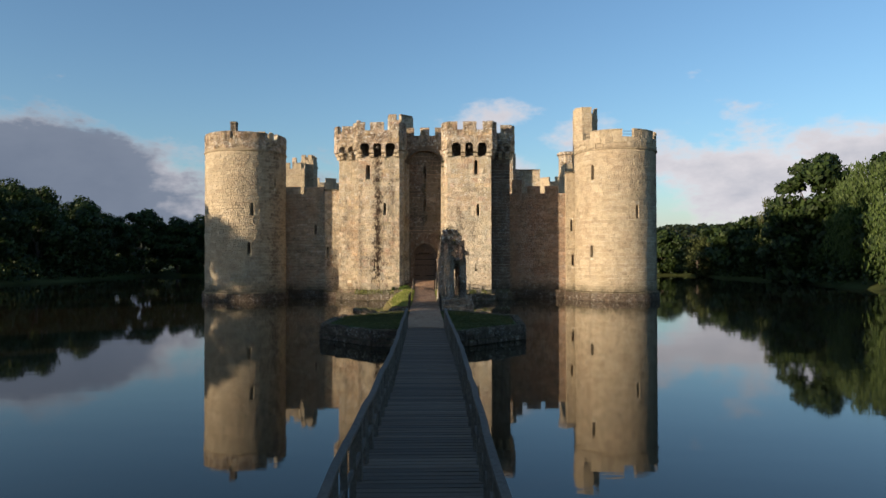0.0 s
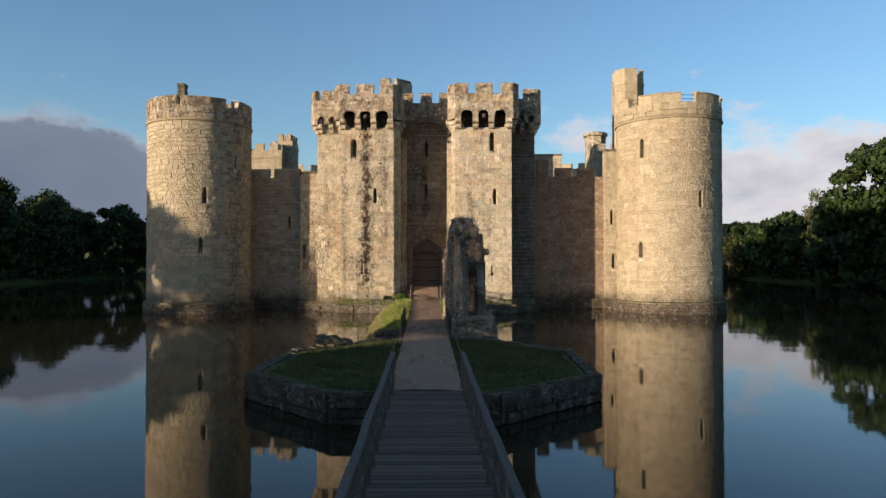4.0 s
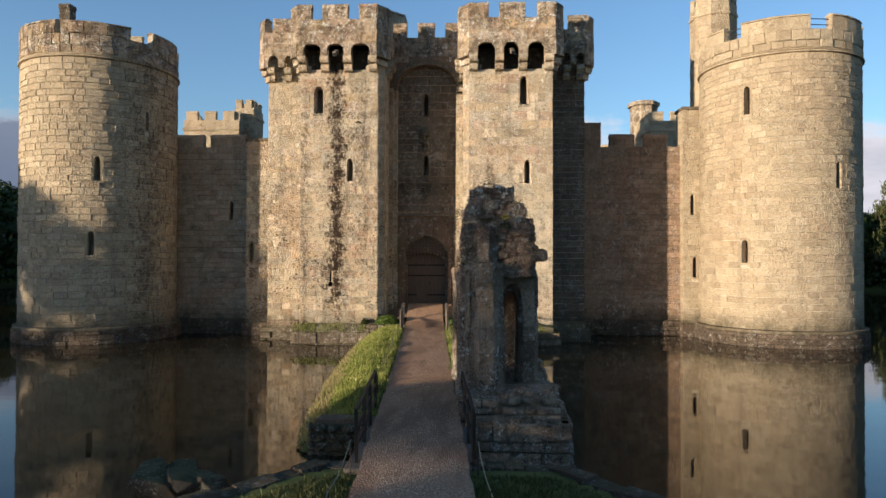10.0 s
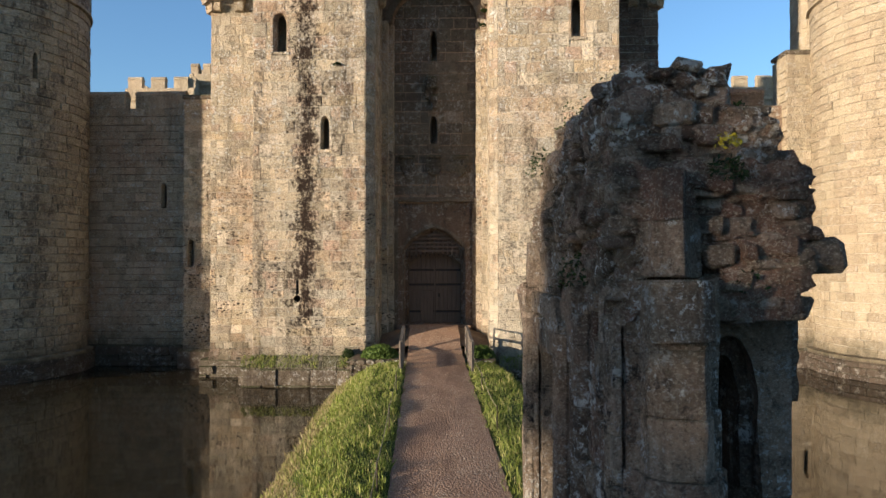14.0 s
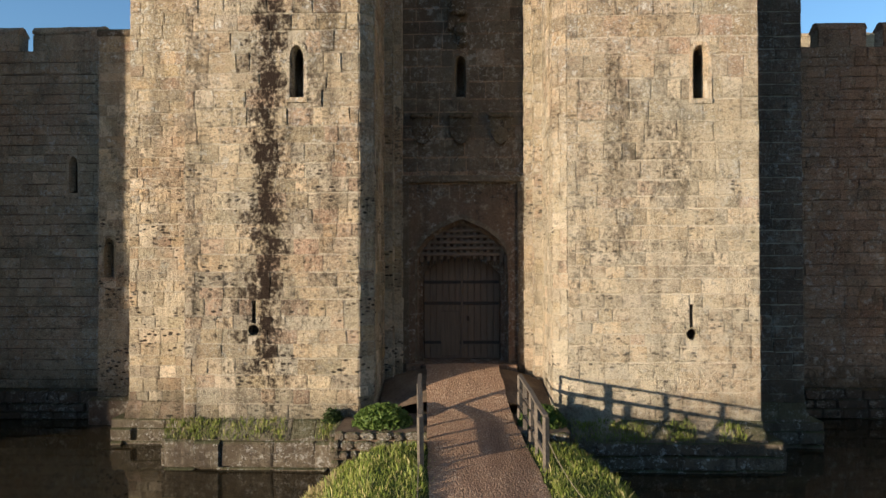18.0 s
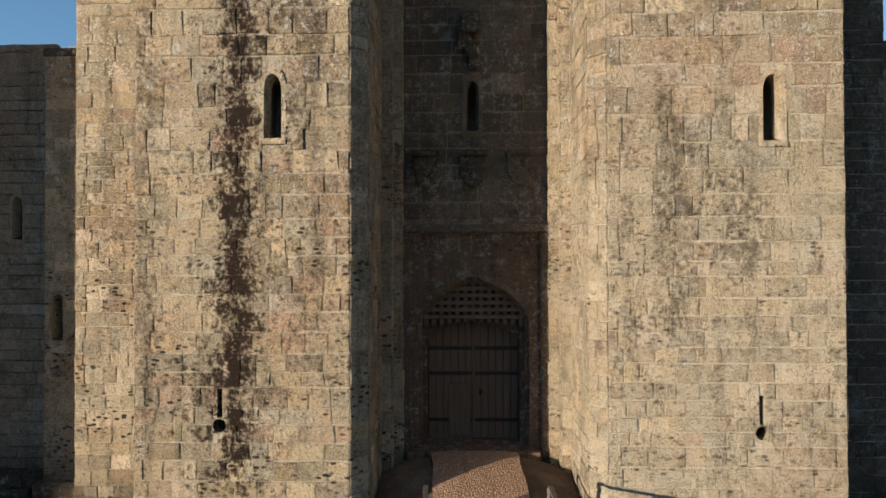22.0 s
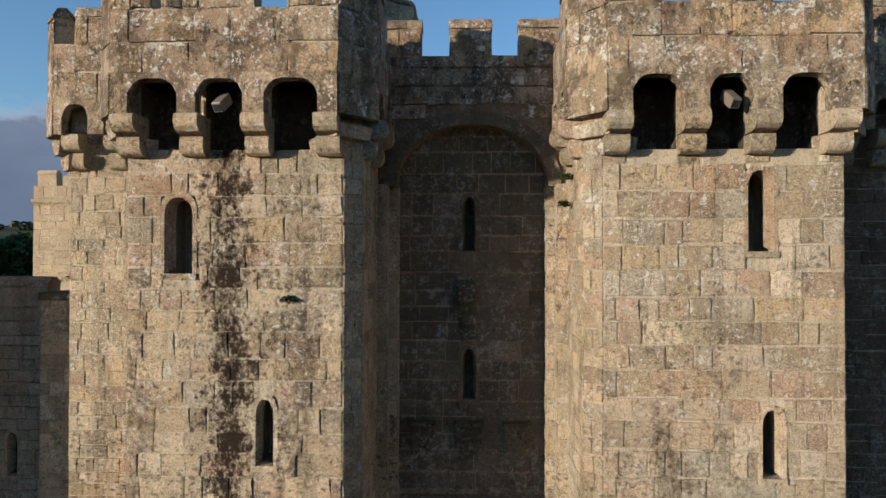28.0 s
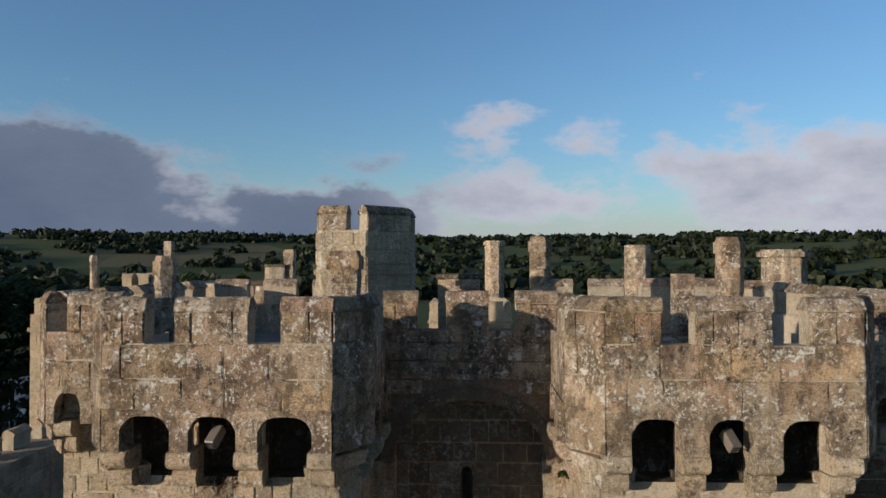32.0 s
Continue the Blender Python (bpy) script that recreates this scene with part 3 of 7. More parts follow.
class Face:
    """A flat upright face: from a to b in plan, seen from outside with a on the left; d counts outward."""

    def __init__(self, a, b):
        self.a, self.b = Vector((*a, 0)), Vector((*b, 0))
        self.t = (self.b - self.a).normalized()
        self.n = Vector((self.t.y, -self.t.x, 0))
        self.len = (self.b - self.a).length

    def place(self, u, v, d=0.0):
        return self.a + self.t * u + self.n * d + Vector((0, 0, v))

    def axes(self, u):
        return self.t, self.n

    def u_of(self, x, y):
        return (Vector((x, y, 0)) - self.a).dot(self.t)


class Round:
    """The face of a round tower; u runs along the girth, from the angle a0."""

    def __init__(self, c, r, a0, a1):
        self.c, self.r, self.a0 = Vector((*c, 0)), r, a0
        self.len = (a1 - a0) * r

    def place(self, u, v, d=0.0):
        a = self.a0 + u / self.r
        return self.c + (self.r + d) * Vector((math.sin(a), -math.cos(a), 0)) + Vector((0, 0, v))

    def axes(self, u):
        a = self.a0 + u / self.r
        return Vector((math.cos(a), math.sin(a), 0)), Vector((math.sin(a), -math.cos(a), 0))


def unit_blocks():
    """Dressed stones of unit size: back at y 0, face at y -1, worn edges."""
    made = []
    r = random.Random(3)
    for k in range(6):
        V, e = [], 0.05
        for y, inset in ((0.0, 0.0), (-0.62, 0.004), (-1.0, e)):
            for sx, sz in ((-1, -1), (1, -1), (1, 1), (-1, 1)):
                j = 0.022 if y else 0.0
                V.append((sx * (0.5 - inset) + r.uniform(-j, j), y + (r.uniform(-0.16, 0.16) if y < -0.9 else 0), sz * (0.5 - inset * 1.7) + r.uniform(-j, j) * 1.5))
        F = []
        for a in (0, 4):
            for i in range(4):
                F.append((a + i, a + (i + 1) % 4, a + 4 + (i + 1) % 4, a + 4 + i))
        F.append((8, 9, 10, 11))
        made.append((V, F))
    return made


def rough_blocks():
    """Undressed rubble: rounder, lopsided stones of unit size."""
    made = []
    r = random.Random(4)
    for k in range(6):
        V = []
        for y, inset in ((0.0, 0.0), (-0.55, 0.03), (-0.85, 0.13), (-1.0, 0.28)):
            for i in range(8):
                a = (i + 0.5) * math.tau / 8
                x, z = max(-0.5, min(0.5, 0.58 * math.cos(a))), max(-0.5, min(0.5, 0.58 * math.sin(a)))
                V.append((x * (1 - 1.7 * inset) + r.uniform(-0.05, 0.05), y + (r.uniform(-0.2, 0.15) if y else 0), z * (1 - 1.7 * inset) + r.uniform(-0.06, 0.06)))
        F = [(8 * a + i, 8 * a + (i + 1) % 8, 8 * a + 8 + (i + 1) % 8, 8 * a + 8 + i) for a in range(3) for i in range(8)]
        F.append(tuple(range(24, 32)))
        made.append((V, F))
    return made


BLOCKS = unit_blocks() + rough_blocks()
BLOCK_MESH = {}


def block_mesh(k, mat):
    k += 6 if mat.name.startswith("rough") else 0
    if (k, mat.name) not in BLOCK_MESH:
        V, F = BLOCKS[k]
        BLOCK_MESH[(k, mat.name)] = mesh_from("stone", V, F, mat)
    return BLOCK_MESH[(k, mat.name)]


def lay(face, v0, v1, holes=(), course=(0.26, 0.42), width=(0.35, 0.85), proud=0.035, joint=0.012, u0=0.0, u1=None, seed=1, ragged=0.0, top=None):
    """Courses of stones on a face: rows (u, v, width, height, depth), leaving the holes (u0, u1, v0, v1) free."""
    r = random.Random(seed)
    u1 = face.len if u1 is None else u1
    rows, v = [], v0
    while v < v1 - 0.05:
        h = r.uniform(*course)
        if v1 - v - h < course[0] * 0.6:
            h = v1 - v
        free = [(u0, u1)]
        for a, b, c, d in holes:
            if min(d, v + h) - max(c, v) > 0.2 * h:
                free = [q for p in free for q in ((p[0], min(p[1], a)), (max(p[0], b), p[1])) if q[1] - q[0] > 0.04]
        for a, b in free:
            u = a
            first = True
            while u < b - 0.01:
                w = r.uniform(*width) * (0.6 if first else 1.0)
                first = False
                if b - u - w < width[0] * 0.6:
                    w = b - u
                if top is None or v + h * 0.5 < top(u + w / 2):
                    rows.append((u + w / 2, v + h / 2 + r.uniform(-0.035, 0.035) * h, w - joint, h * r.uniform(0.93, 1.0) - joint, proud * (1 + r.uniform(-0.45, 0.45)) + (r.uniform(0, ragged) if ragged else 0)))
                u += w
        v += h
    return rows


def stones_joined(name, face, rows, mat, parent, label="", seed=2):
    r = random.Random(seed)
    V, F = [], []
    for u, v, w, h, d in rows:
        bv, bf = BLOCKS[r.randrange(6) + (6 if mat.name.startswith("rough") else 0)]
        k = len(V)
        c = face.place(u, v, -0.02 if name == "masonry" and len(rows) < 14 else 0.0)
        t, n = face.axes(u)
        for x, y, z in bv:
            V.append((c.x + t.x * x * w - n.x * y * d, c.y + t.y * x * w - n.y * y * d, c.z + z * h))
        F += [tuple(k + i for i in f) for f in bf]
    if not V:
        return None
    return part(name, mesh_from(name, V, F, mat), None, parent, label, "stuff")


PIECES = []


def stones_pieces(face, rows, mat, parent, seed=2):
    """Stones as objects of their own; made at the end of the file."""
    PIECES.append((face, rows, mat, parent, seed))


def face_stones(face, rows, key, parent, near, limit=300, seed=5):
    """The stones in the near stretch singly, the rest joined."""
    one = [q for q in rows if near(q[0], q[1])][:limit]
    ids = {id(q) for q in one}
    rest = [q for q in rows if id(q) not in ids]
    if one:
        stones_pieces(face, one, M[key + "_piece"], parent, seed)
    if rest:
        stones_joined("masonry", face, rest, M[key], parent, seed=seed)


def core_panel(bm, face, u0, u1, v0, v1, holes=(), depth=0.7, d=0.0):
    """The mortar bed of a face with real openings: the face split round the holes, reveals, and the back of each hole."""
    us = sorted({u0, u1, *[h[0] for h in holes], *[h[1] for h in holes]})
    vs = sorted({v0, v1, *[h[2] for h in holes], *[h[3] for h in holes]})
    step = 1.0 if isinstance(face, Round) else 99
    fine = []
    for a, b in zip(us, us[1:]):
        n = max(1, math.ceil((b - a) / step))
        fine += [a + (b - a) * i / n for i in range(n)]
    us = fine + [us[-1]]
    for a, b in zip(us, us[1:]):
        for c, e in zip(vs, vs[1:]):
            um, vm = (a + b) / 2, (c + e) / 2
            if any(h[0] < um < h[1] and h[2] < vm < h[3] for h in holes):
                continue
            bm.faces.new([bm.verts.new(face.place(*q, d)) for q in ((a, c), (b, c), (b, e), (a, e))])
    for a, b, c, e in holes:
        f = [face.place(*q, d) for q in ((a, c), (b, c), (b, e), (a, e))]
        g = [face.place(*q, -depth) for q in ((a, c), (b, c), (b, e), (a, e))]
        for i in range(4):
            j = (i + 1) % 4
            bm.faces.new([bm.verts.new(p) for p in (f[i], g[i], g[j], f[j])])
        bm.faces.new([bm.verts.new(p) for p in g])


def arch_points(w, z0, spring, apex, n=7):
    """The outline of a pointed opening, from its lower left corner over the apex to the lower right."""
    pts = [(-w / 2, z0)]
    for i in range(n + 1):
        s = i / n
        pts.append((-w / 2 * math.cos(s * math.pi / 2) ** 0.85 if s < 1 else 0.0, spring + (apex - spring) * math.sin(s * math.pi / 2) ** 1.0))
    pts += [(-u, v) for u, v in reversed(pts[:-1])]
    return pts


def root(ob):
    while ob.parent is not None:
        ob = ob.parent
    return ob


def slit_window(parent, face, uc, z0, z1, w, key="gate_piece", rim=0.09, out=0.035, label="pointed slit window in a dressed stone surround"):
    """A pointed slit: a dressed surround with its arched opening, set in a square hole of the wall. Returns the hole."""
    parent = root(parent)
    h = z1 - z0
    spring = z1 - min(0.34, h * 0.28)
    inner = arch_points(w, z0, spring, z1, 5)
    W, T, S = w / 2 + rim, z1 + rim, z0 - 0.12
    surround = bmesh.new()
    for d0, d1 in ((out, -0.28),):
        f_in = [surround.verts.new(face.place(uc + u, v, d0)) for u, v in inner]
        f_in2 = [surround.verts.new(face.place(uc + u * 0.62, v - 0.05 if v > z0 else v + 0.1, d1)) for u, v in inner]
        n = len(inner)
        outer = []
        for u, v in inner:
            if v <= spring:
                outer.append((-W if u < 0 else W, v))
            else:
                k = (v - spring) / (z1 - spring)
                outer.append(((-W if u < 0 else W) * (1 - k ** 3 * 0.55) if abs(u) > 1e-6 else 0, v + rim * (0.4 + 0.6 * k)))
        f_out = [surround.verts.new(face.place(uc + u, v, d0)) for u, v in outer]
        f_out2 = [surround.verts.new(face.place(uc + u, v, -0.02)) for u, v in outer]
        for i in range(n - 1):
            surround.faces.new((f_out[i], f_out[i + 1], f_in[i + 1], f_in[i]))
            surround.faces.new((f_in[i], f_in[i + 1], f_in2[i + 1], f_in2[i]))
            surround.faces.new((f_out[i + 1], f_out[i], f_out2[i], f_out2[i + 1]))
    win = part("window", surround, M[key], parent, label)
    sill = bmesh.new()
    extrude_outline(sill, [(uc - W, S), (uc + W, S), (uc + W, z0), (uc - W, z0)], face.place, out + 0.03, -0.3)
    part("sill", sill, M[key], win)
    return (uc - w / 2 - rim * 0.5, uc + w / 2 + rim * 0.5, z0 - 0.06, z1 + rim * 0.25)


def merlon(parent, face, u0, u1, z0, z1, thick=0.42, key="gate_piece", cope=0.27):
    """A merlon with a weathered saddle coping."""
    bm = bmesh.new()
    parent = root(parent)
    faced = key in ("crown_piece", "wall_piece", "brown_wall_piece", "gate_piece")
    extrude_outline(bm, [(u0, z0), (u1, z0), (u1, z1 - cope), (u0, z1 - cope)], face.place, -0.02 if faced else 0.0, -thick)
    for v in bm.verts:
        v.co += Vector([rng.uniform(-0.012, 0.012) for _ in range(3)])
    m = part("merlon", bm, M["mortar"] if faced else M[key], parent)
    if faced:
        rows = lay(face, z0, z1 - cope, [], (0.6, 0.7), (0.45, 0.95), 0.026, 0.006, u0, u1, seed=rng.randrange(999), ragged=0.02)
        stones_joined("masonry", face, [(a, b, w, h, d + 0.02) for a, b, w, h, d in rows], M[key[:-6]], m, seed=rng.randrange(99))
    cp = bmesh.new()
    prof = [(0.038, z1 - cope), (0.038, z1 - cope + 0.07), (-0.06, z1 - 0.04), (-thick * 0.4, z1), (-thick * 0.62, z1), (-thick - 0.06, z1 - cope + 0.06), (-thick - 0.06, z1 - cope)]
    rows = []
    n = max(2, int((u1 - u0) / 0.35))
    for i in range(n + 1):
        u = u0 - 0.015 + (u1 - u0 + 0.03) * i / n
        rows.append([cp.verts.new(face.place(u, v + rng.uniform(-0.015, 0.015), d + rng.uniform(-0.012, 0.012))) for d, v in prof])
    for a, b in zip(rows, rows[1:]):
        for i in range(len(prof)):
            j = (i + 1) % len(prof)
            cp.faces.new((a[i], b[i], b[j], a[j]))
    cp.faces.new(rows[0])
    cp.faces.new(rows[-1][::-1])
    bmesh.ops.recalc_face_normals(cp, faces=cp.faces)
    part("coping", cp, M[key if key in ("tower_piece", "brown_wall_piece", "wall_piece") else "crown_piece"], m)
    return m


def corbel(parent, face, u, z, w=0.42, out=0.6, key="gate_piece"):
    """A two-tier rounded corbel; z is its foot."""
    bm = bmesh.new()
    for k, (za, zb, o) in enumerate(((z, z + 0.38, out * 0.58), (z + 0.40, z + 0.80, out * 1.04))):
        prof = [(-0.05, za), (o * 0.5, za + 0.01), (o * 0.78, za + 0.05), (o * 0.95, za + 0.13), (o, za + 0.22), (o * 0.97, zb - 0.03), (o * 0.9, zb), (-0.05, zb)]
        a = [bm.verts.new(face.place(u - w / 2, v, d)) for d, v in prof]
        b = [bm.verts.new(face.place(u + w / 2, v, d)) for d, v in prof]
        for i in range(len(prof)):
            j = (i + 1) % len(prof)
            bm.faces.new((a[i], a[j], b[j], b[i]))
        bm.faces.new(a[::-1])
        bm.faces.new(b)
    bmesh.ops.recalc_face_normals(bm, faces=bm.faces)
    return part("corbel", bm, M[key], parent)


def lintel(parent, face, u0, u1, z0, z1, arches, thick=0.3, key="crown", d=0.0):
    """The foot of a parapet: stones that meet over the crowns of low, round-shouldered arches (centre, width)."""
    cuts = [u0] + [c for c, w in arches] + [u1]
    band = part("machicolation", extrude_outline(bmesh.new(), [(u0, z1 - 0.1), (u1, z1 - 0.1), (u1, z1), (u0, z1)], face.place, d - 0.01, d - thick), M["mortar"], parent)

    def soffit(c, w, side):
        """Half an arch, from its springing to its crown."""
        pts = [(c + side * w / 2, z0)]
        for i in range(6):
            q = 1 - i / 5
            pts.append((c + side * q * w / 2, z0 + (z1 - z0) * (0.50 + 0.36 * (1 - q ** 4))))
        return pts

    for k in range(len(cuts) - 1):
        a, b = cuts[k] + 0.006, cuts[k + 1] - 0.006
        pts = [(a, z1)]
        pts += [(max(a, u), v) for u, v in reversed(soffit(*arches[k - 1], 1))] if k else [(a, z0)]
        pts += [(min(b, u), v) for u, v in soffit(*arches[k], -1)] if k < len(arches) else [(b, z0)]
        pts.append((b, z1))
        bm = extrude_outline(bmesh.new(), pts, face.place, d + rng.uniform(0.0, 0.025), d - thick)
        for v in bm.verts:
            v.co += noise.noise_vector(v.co * 4.0) * 0.012
        part("lintel_stone", bm, M[key + "_piece"], band)
    return band


def strip(bm, faces, z0, z1, thick, d=0.0):
    """Parapet cores along several faces."""
    for f in faces:
        extrude_outline(bm, [(0, z0), (f.len, z0), (f.len, z1), (0, z1)], f.place, d, d - thick)
    return bm


# ---- the gatehouse ----
gatehouse = thing("gatehouse", "tall twin-towered sandstone gatehouse, battlemented and weathered, rising from the moat", "gatehouse")


def gate_tower(side, xi, xo, xa, tops, mids, gun, corbels, arches, merlons):
    """One of the two towers: a forward block, a set-back outer shoulder, machicolated parapets. side -1 is the eastern one."""
    s = side

    def F(p, q):
        a, b = (s * p[0], p[1]), (s * q[0], q[1])
        return Face(a, b) if s > 0 else Face(b, a)

    ci = xi - 0.33
    flank, cham, front = F((ci, 3.2), (ci, 0.33)), F((ci, 0.33), (xi, 0)), F((xi, 0), (xo, 0))
    step, should, outer = F((xo, 0), (xo, 2.2)), F((xo, 2.2), (xa, 2.2)), F((xa, 2.2), (xa, 11.5))
    core = bmesh.new()
    wall = part("tower_wall", wall_mesh(), M["mortar"], gatehouse)
    holes = []
    for x, z0, z1, w in tops + mids:
        holes.append(slit_window(wall, front, front.u_of(x, 0), z0, z1, w))
    for x, w in arches:
        u = front.u_of(s * x, 0)
        holes.append((u - w / 2 - 0.03, u + w / 2 + 0.03, 15.6, 17.0))
    # Dark stone lines each hole so that its shade is in the colour.
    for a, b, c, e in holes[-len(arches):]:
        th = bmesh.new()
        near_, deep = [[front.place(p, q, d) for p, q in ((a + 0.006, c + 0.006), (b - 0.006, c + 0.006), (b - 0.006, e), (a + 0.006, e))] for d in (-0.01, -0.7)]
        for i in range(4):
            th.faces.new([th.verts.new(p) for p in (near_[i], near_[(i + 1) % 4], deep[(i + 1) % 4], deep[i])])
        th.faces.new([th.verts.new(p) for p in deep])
        part("throat", th, M["island"], wall, "drop hole between corbels, lined in dark stone to stand in for shade")
    u = front.u_of(gun[0], 0)
    holes.append((u - 0.05, u + 0.05, gun[1], gun[1] + 0.62))
    holes.append((u - 0.15, u + 0.15, gun[1] - 0.26, gun[1] + 0.02))
    ring = bmesh.new()
    pts = [(u + 0.14 * math.cos(a), gun[1] - 0.12 + 0.14 * math.sin(a)) for a in [k * math.tau / 14 for k in range(14)]]
    sq = [(u + 0.17 * max(-1, min(1, 1.5 * math.cos(a))), gun[1] - 0.12 + 0.17 * max(-1, min(1, 1.5 * math.sin(a)))) for a in [k * math.tau / 14 for k in range(14)]]
    f = [ring.verts.new(front.place(*p, 0.03)) for p in pts]
    g = [ring.verts.new(front.place(*p, 0.03)) for p in sq]
    b = [ring.verts.new(front.place(*p, -0.3)) for p in pts]
    for i in range(14):
        j = (i + 1) % 14
        ring.faces.new((g[i], g[j], f[j], f[i]))
        ring.faces.new((f[i], f[j], b[j], b[i]))
    part("gun_loop", ring, M["gate_piece"], wall, "round gun loop under a narrow slot")
    for fc, hs in ((flank, []), (cham, []), (front, holes), (step, []), (should, []), (outer, [])):
        core_panel(core, fc, 0, fc.len, -1.5, 18.3, hs, 1.1)
    core.to_mesh(wall.data)
    core.free()
    wall.data.materials.append(M["mortar"])
    rows = lay(front, 1.15, 7.6, holes, (0.28, 0.44), (0.28, 0.75), 0.010, 0.022 if s > 0 else 0.018, seed=11 + s, ragged=0.02) + lay(front, 7.6, 16.95, holes, (0.40, 0.58), (0.32, 1.0), 0.014, 0.02, seed=12 + s, ragged=0.028)
    face_stones(front, rows, "gate", wall, lambda a, b: b > 5.4, 300, 3)
    # Western shoulder, step and side use a darkened stone that paints in their shade.
    for k, fc in enumerate((flank, cham, should)):
        rows = lay(fc, 1.0 if fc is not flank else 1.6, 16.95, [], (0.28, 0.42), (0.3, 0.7), 0.03, seed=21 + k + s)
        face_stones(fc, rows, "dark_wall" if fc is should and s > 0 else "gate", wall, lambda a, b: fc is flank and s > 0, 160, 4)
    for k, fc in enumerate((step, outer)):
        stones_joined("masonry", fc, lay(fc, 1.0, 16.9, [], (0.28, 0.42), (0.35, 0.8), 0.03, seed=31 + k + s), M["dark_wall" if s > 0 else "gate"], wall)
    # plinth: a battered, wave-worn foot standing in the water
    pl = bmesh.new()
    outline = [(xi - 0.1, -0.36), (xo + 0.34, -0.36), (xo + 0.34, 1.85), (xa + 0.32, 1.85), (xa + 0.32, 11.6), (xi - 0.1, 11.6)]
    outline = [(s * x, y) for x, y in outline]
    prism(pl, outline if s > 0 else outline[::-1], -1.6, 0.72)
    part("plinth", pl, M["slab"], gatehouse, "mossy battered plinth at the waterline")
    for k, (fc, dd) in enumerate(((F((xi - 0.1, -0.36), (xo + 0.34, -0.36)), 0), (F((xo + 0.34, -0.36), (xo + 0.34, 1.85)), 0), (F((xo + 0.34, 1.85), (xa + 0.32, 1.85)), 0))):
        rows = lay(fc, -0.35, 0.72, [], (0.3, 0.55), (0.5, 1.4), 0.05, 0.004, seed=40 + k, ragged=0.12)
        face_stones(fc, rows, "slab", gatehouse, lambda a, b: b > 0, 60, 6)
    for fc in (front, should):
        for q in lay(fc, 0.72, 1.18, [], (0.46, 0.47), (0.5, 1.1), 0.0, 0.02, seed=50 + s):
            bm = bmesh.new()
            uu, w = q[0], q[2]
            prof = [(0.0, 1.17), (0.10, 1.13), (0.37, 0.76), (0.37, 0.70), (0.0, 0.70)]
            a = [bm.verts.new(fc.place(uu - w / 2, v + rng.uniform(-0.02, 0.02), d + rng.uniform(-0.02, 0.02))) for d, v in prof]
            b = [bm.verts.new(fc.place(uu + w / 2, v + rng.uniform(-0.02, 0.02), d + rng.uniform(-0.02, 0.02))) for d, v in prof]
            for i in range(5):
                j = (i + 1) % 5
                bm.faces.new((a[i], a[j], b[j], b[i]))
            bm.faces.new(a[::-1])
            bm.faces.new(b)
            bmesh.ops.recalc_face_normals(bm, faces=bm.faces)
            part("offset_stone", bm, M["rough_foot_piece"] if rng.random() < 0.6 else M["gate_piece"], gatehouse)
    # parapet on corbels
    o = 0.55
    pf = [F((ci - 0.33, 2.7), (ci - 0.33, 0.25)), F((ci - 0.33, 0.25), (xi, -o)), F((xi, -o), (xo + 0.1, -o)), F((xo + 0.1, -o), (xo + 0.6, 0.05)), F((xo + 0.6, 0.05), (xo + 0.6, 1.65)),
          F((xo + 0.6, 1.65), (xa + 0.1, 1.65)), F((xa + 0.1, 1.65), (xa + 0.55, 2.15)), F((xa + 0.55, 2.15), (xa + 0.55, 11.5))]
    pcore = strip(bmesh.new(), pf, 17.05, 18.34, 0.42, -0.02)
    par = part("parapet", pcore, M["mortar"], gatehouse)
    for k, fc in enumerate(pf):
        near = k in (1, 2, 3, 5)
        rows = lay(fc, 17.05, 18.36, [], (0.62, 0.66), (0.45, 1.15), 0.026, 0.005, seed=60 + k + 3 * s, ragged=0.012)
        face_stones(fc, rows, "crown", par, lambda a, b: near, 120, 8)
    # Unseen floor, added to shut sky light out of the drop holes.
    part("parapet_walk", strip(bmesh.new(), pf, 17.02, 17.2, 1.1, -0.1), M["lead"], gatehouse)
    fr = pf[2]
    lintel(par, fr, 0, fr.len, 16.27, 17.07, sorted((fr.u_of(s * x, 0), w + 0.04) for x, w in arches), 0.3, "crown", 0.02)
    for x in corbels:
        corbel(par, front, front.u_of(x, 0), 15.47, 0.47, 0.66, "gate_piece")
    for fc, bf, n in ((pf[0], flank, 2), (pf[5], should, 2), (pf[4], step, 2), (pf[7], outer, 5)):
        cs = [fc.len * (i + 0.5) / n for i in range(n)]
        lintel(par, fc, 0, fc.len, 16.27, 17.07, [(c, min(0.85, fc.len / n * 0.62)) for c in cs], 0.3, "crown", 0.02)
        for i in range(n + 1):
            corbel(par, bf, max(0.25, min(bf.len - 0.25, bf.len * i / n)), 15.5, 0.4, 0.5)
    for fc in (pf[1], pf[3], pf[6]):
        lintel(par, fc, 0, fc.len, 16.27, 17.07, [], 0.3, "crown", 0.02)
        mid = fc.len / 2
        for z0, z1, d in ((15.85, 16.12, -0.12), (15.5, 15.85, -0.32)):
            part("corner_corbel", extrude_outline(bmesh.new(), [(mid - fc.len * 0.42, z0), (mid + fc.len * 0.42, z0), (mid + fc.len * 0.5, z1), (mid - fc.len * 0.5, z1)], fc.place, d, d - 0.6), M["gate_piece"], par)
    # battlements
    z0, z1 = 18.34, 19.26
    for a, b in merlons:
        ua, ub = sorted((fr.u_of(s * a, 0), fr.u_of(s * b, 0)))
        merlon(par, fr, ua, ub, z0, z1, 0.42, "crown_piece")
    merlon(par, pf[1], 0.02, pf[1].len - 0.02, z0, z1, 0.42, "crown_piece")
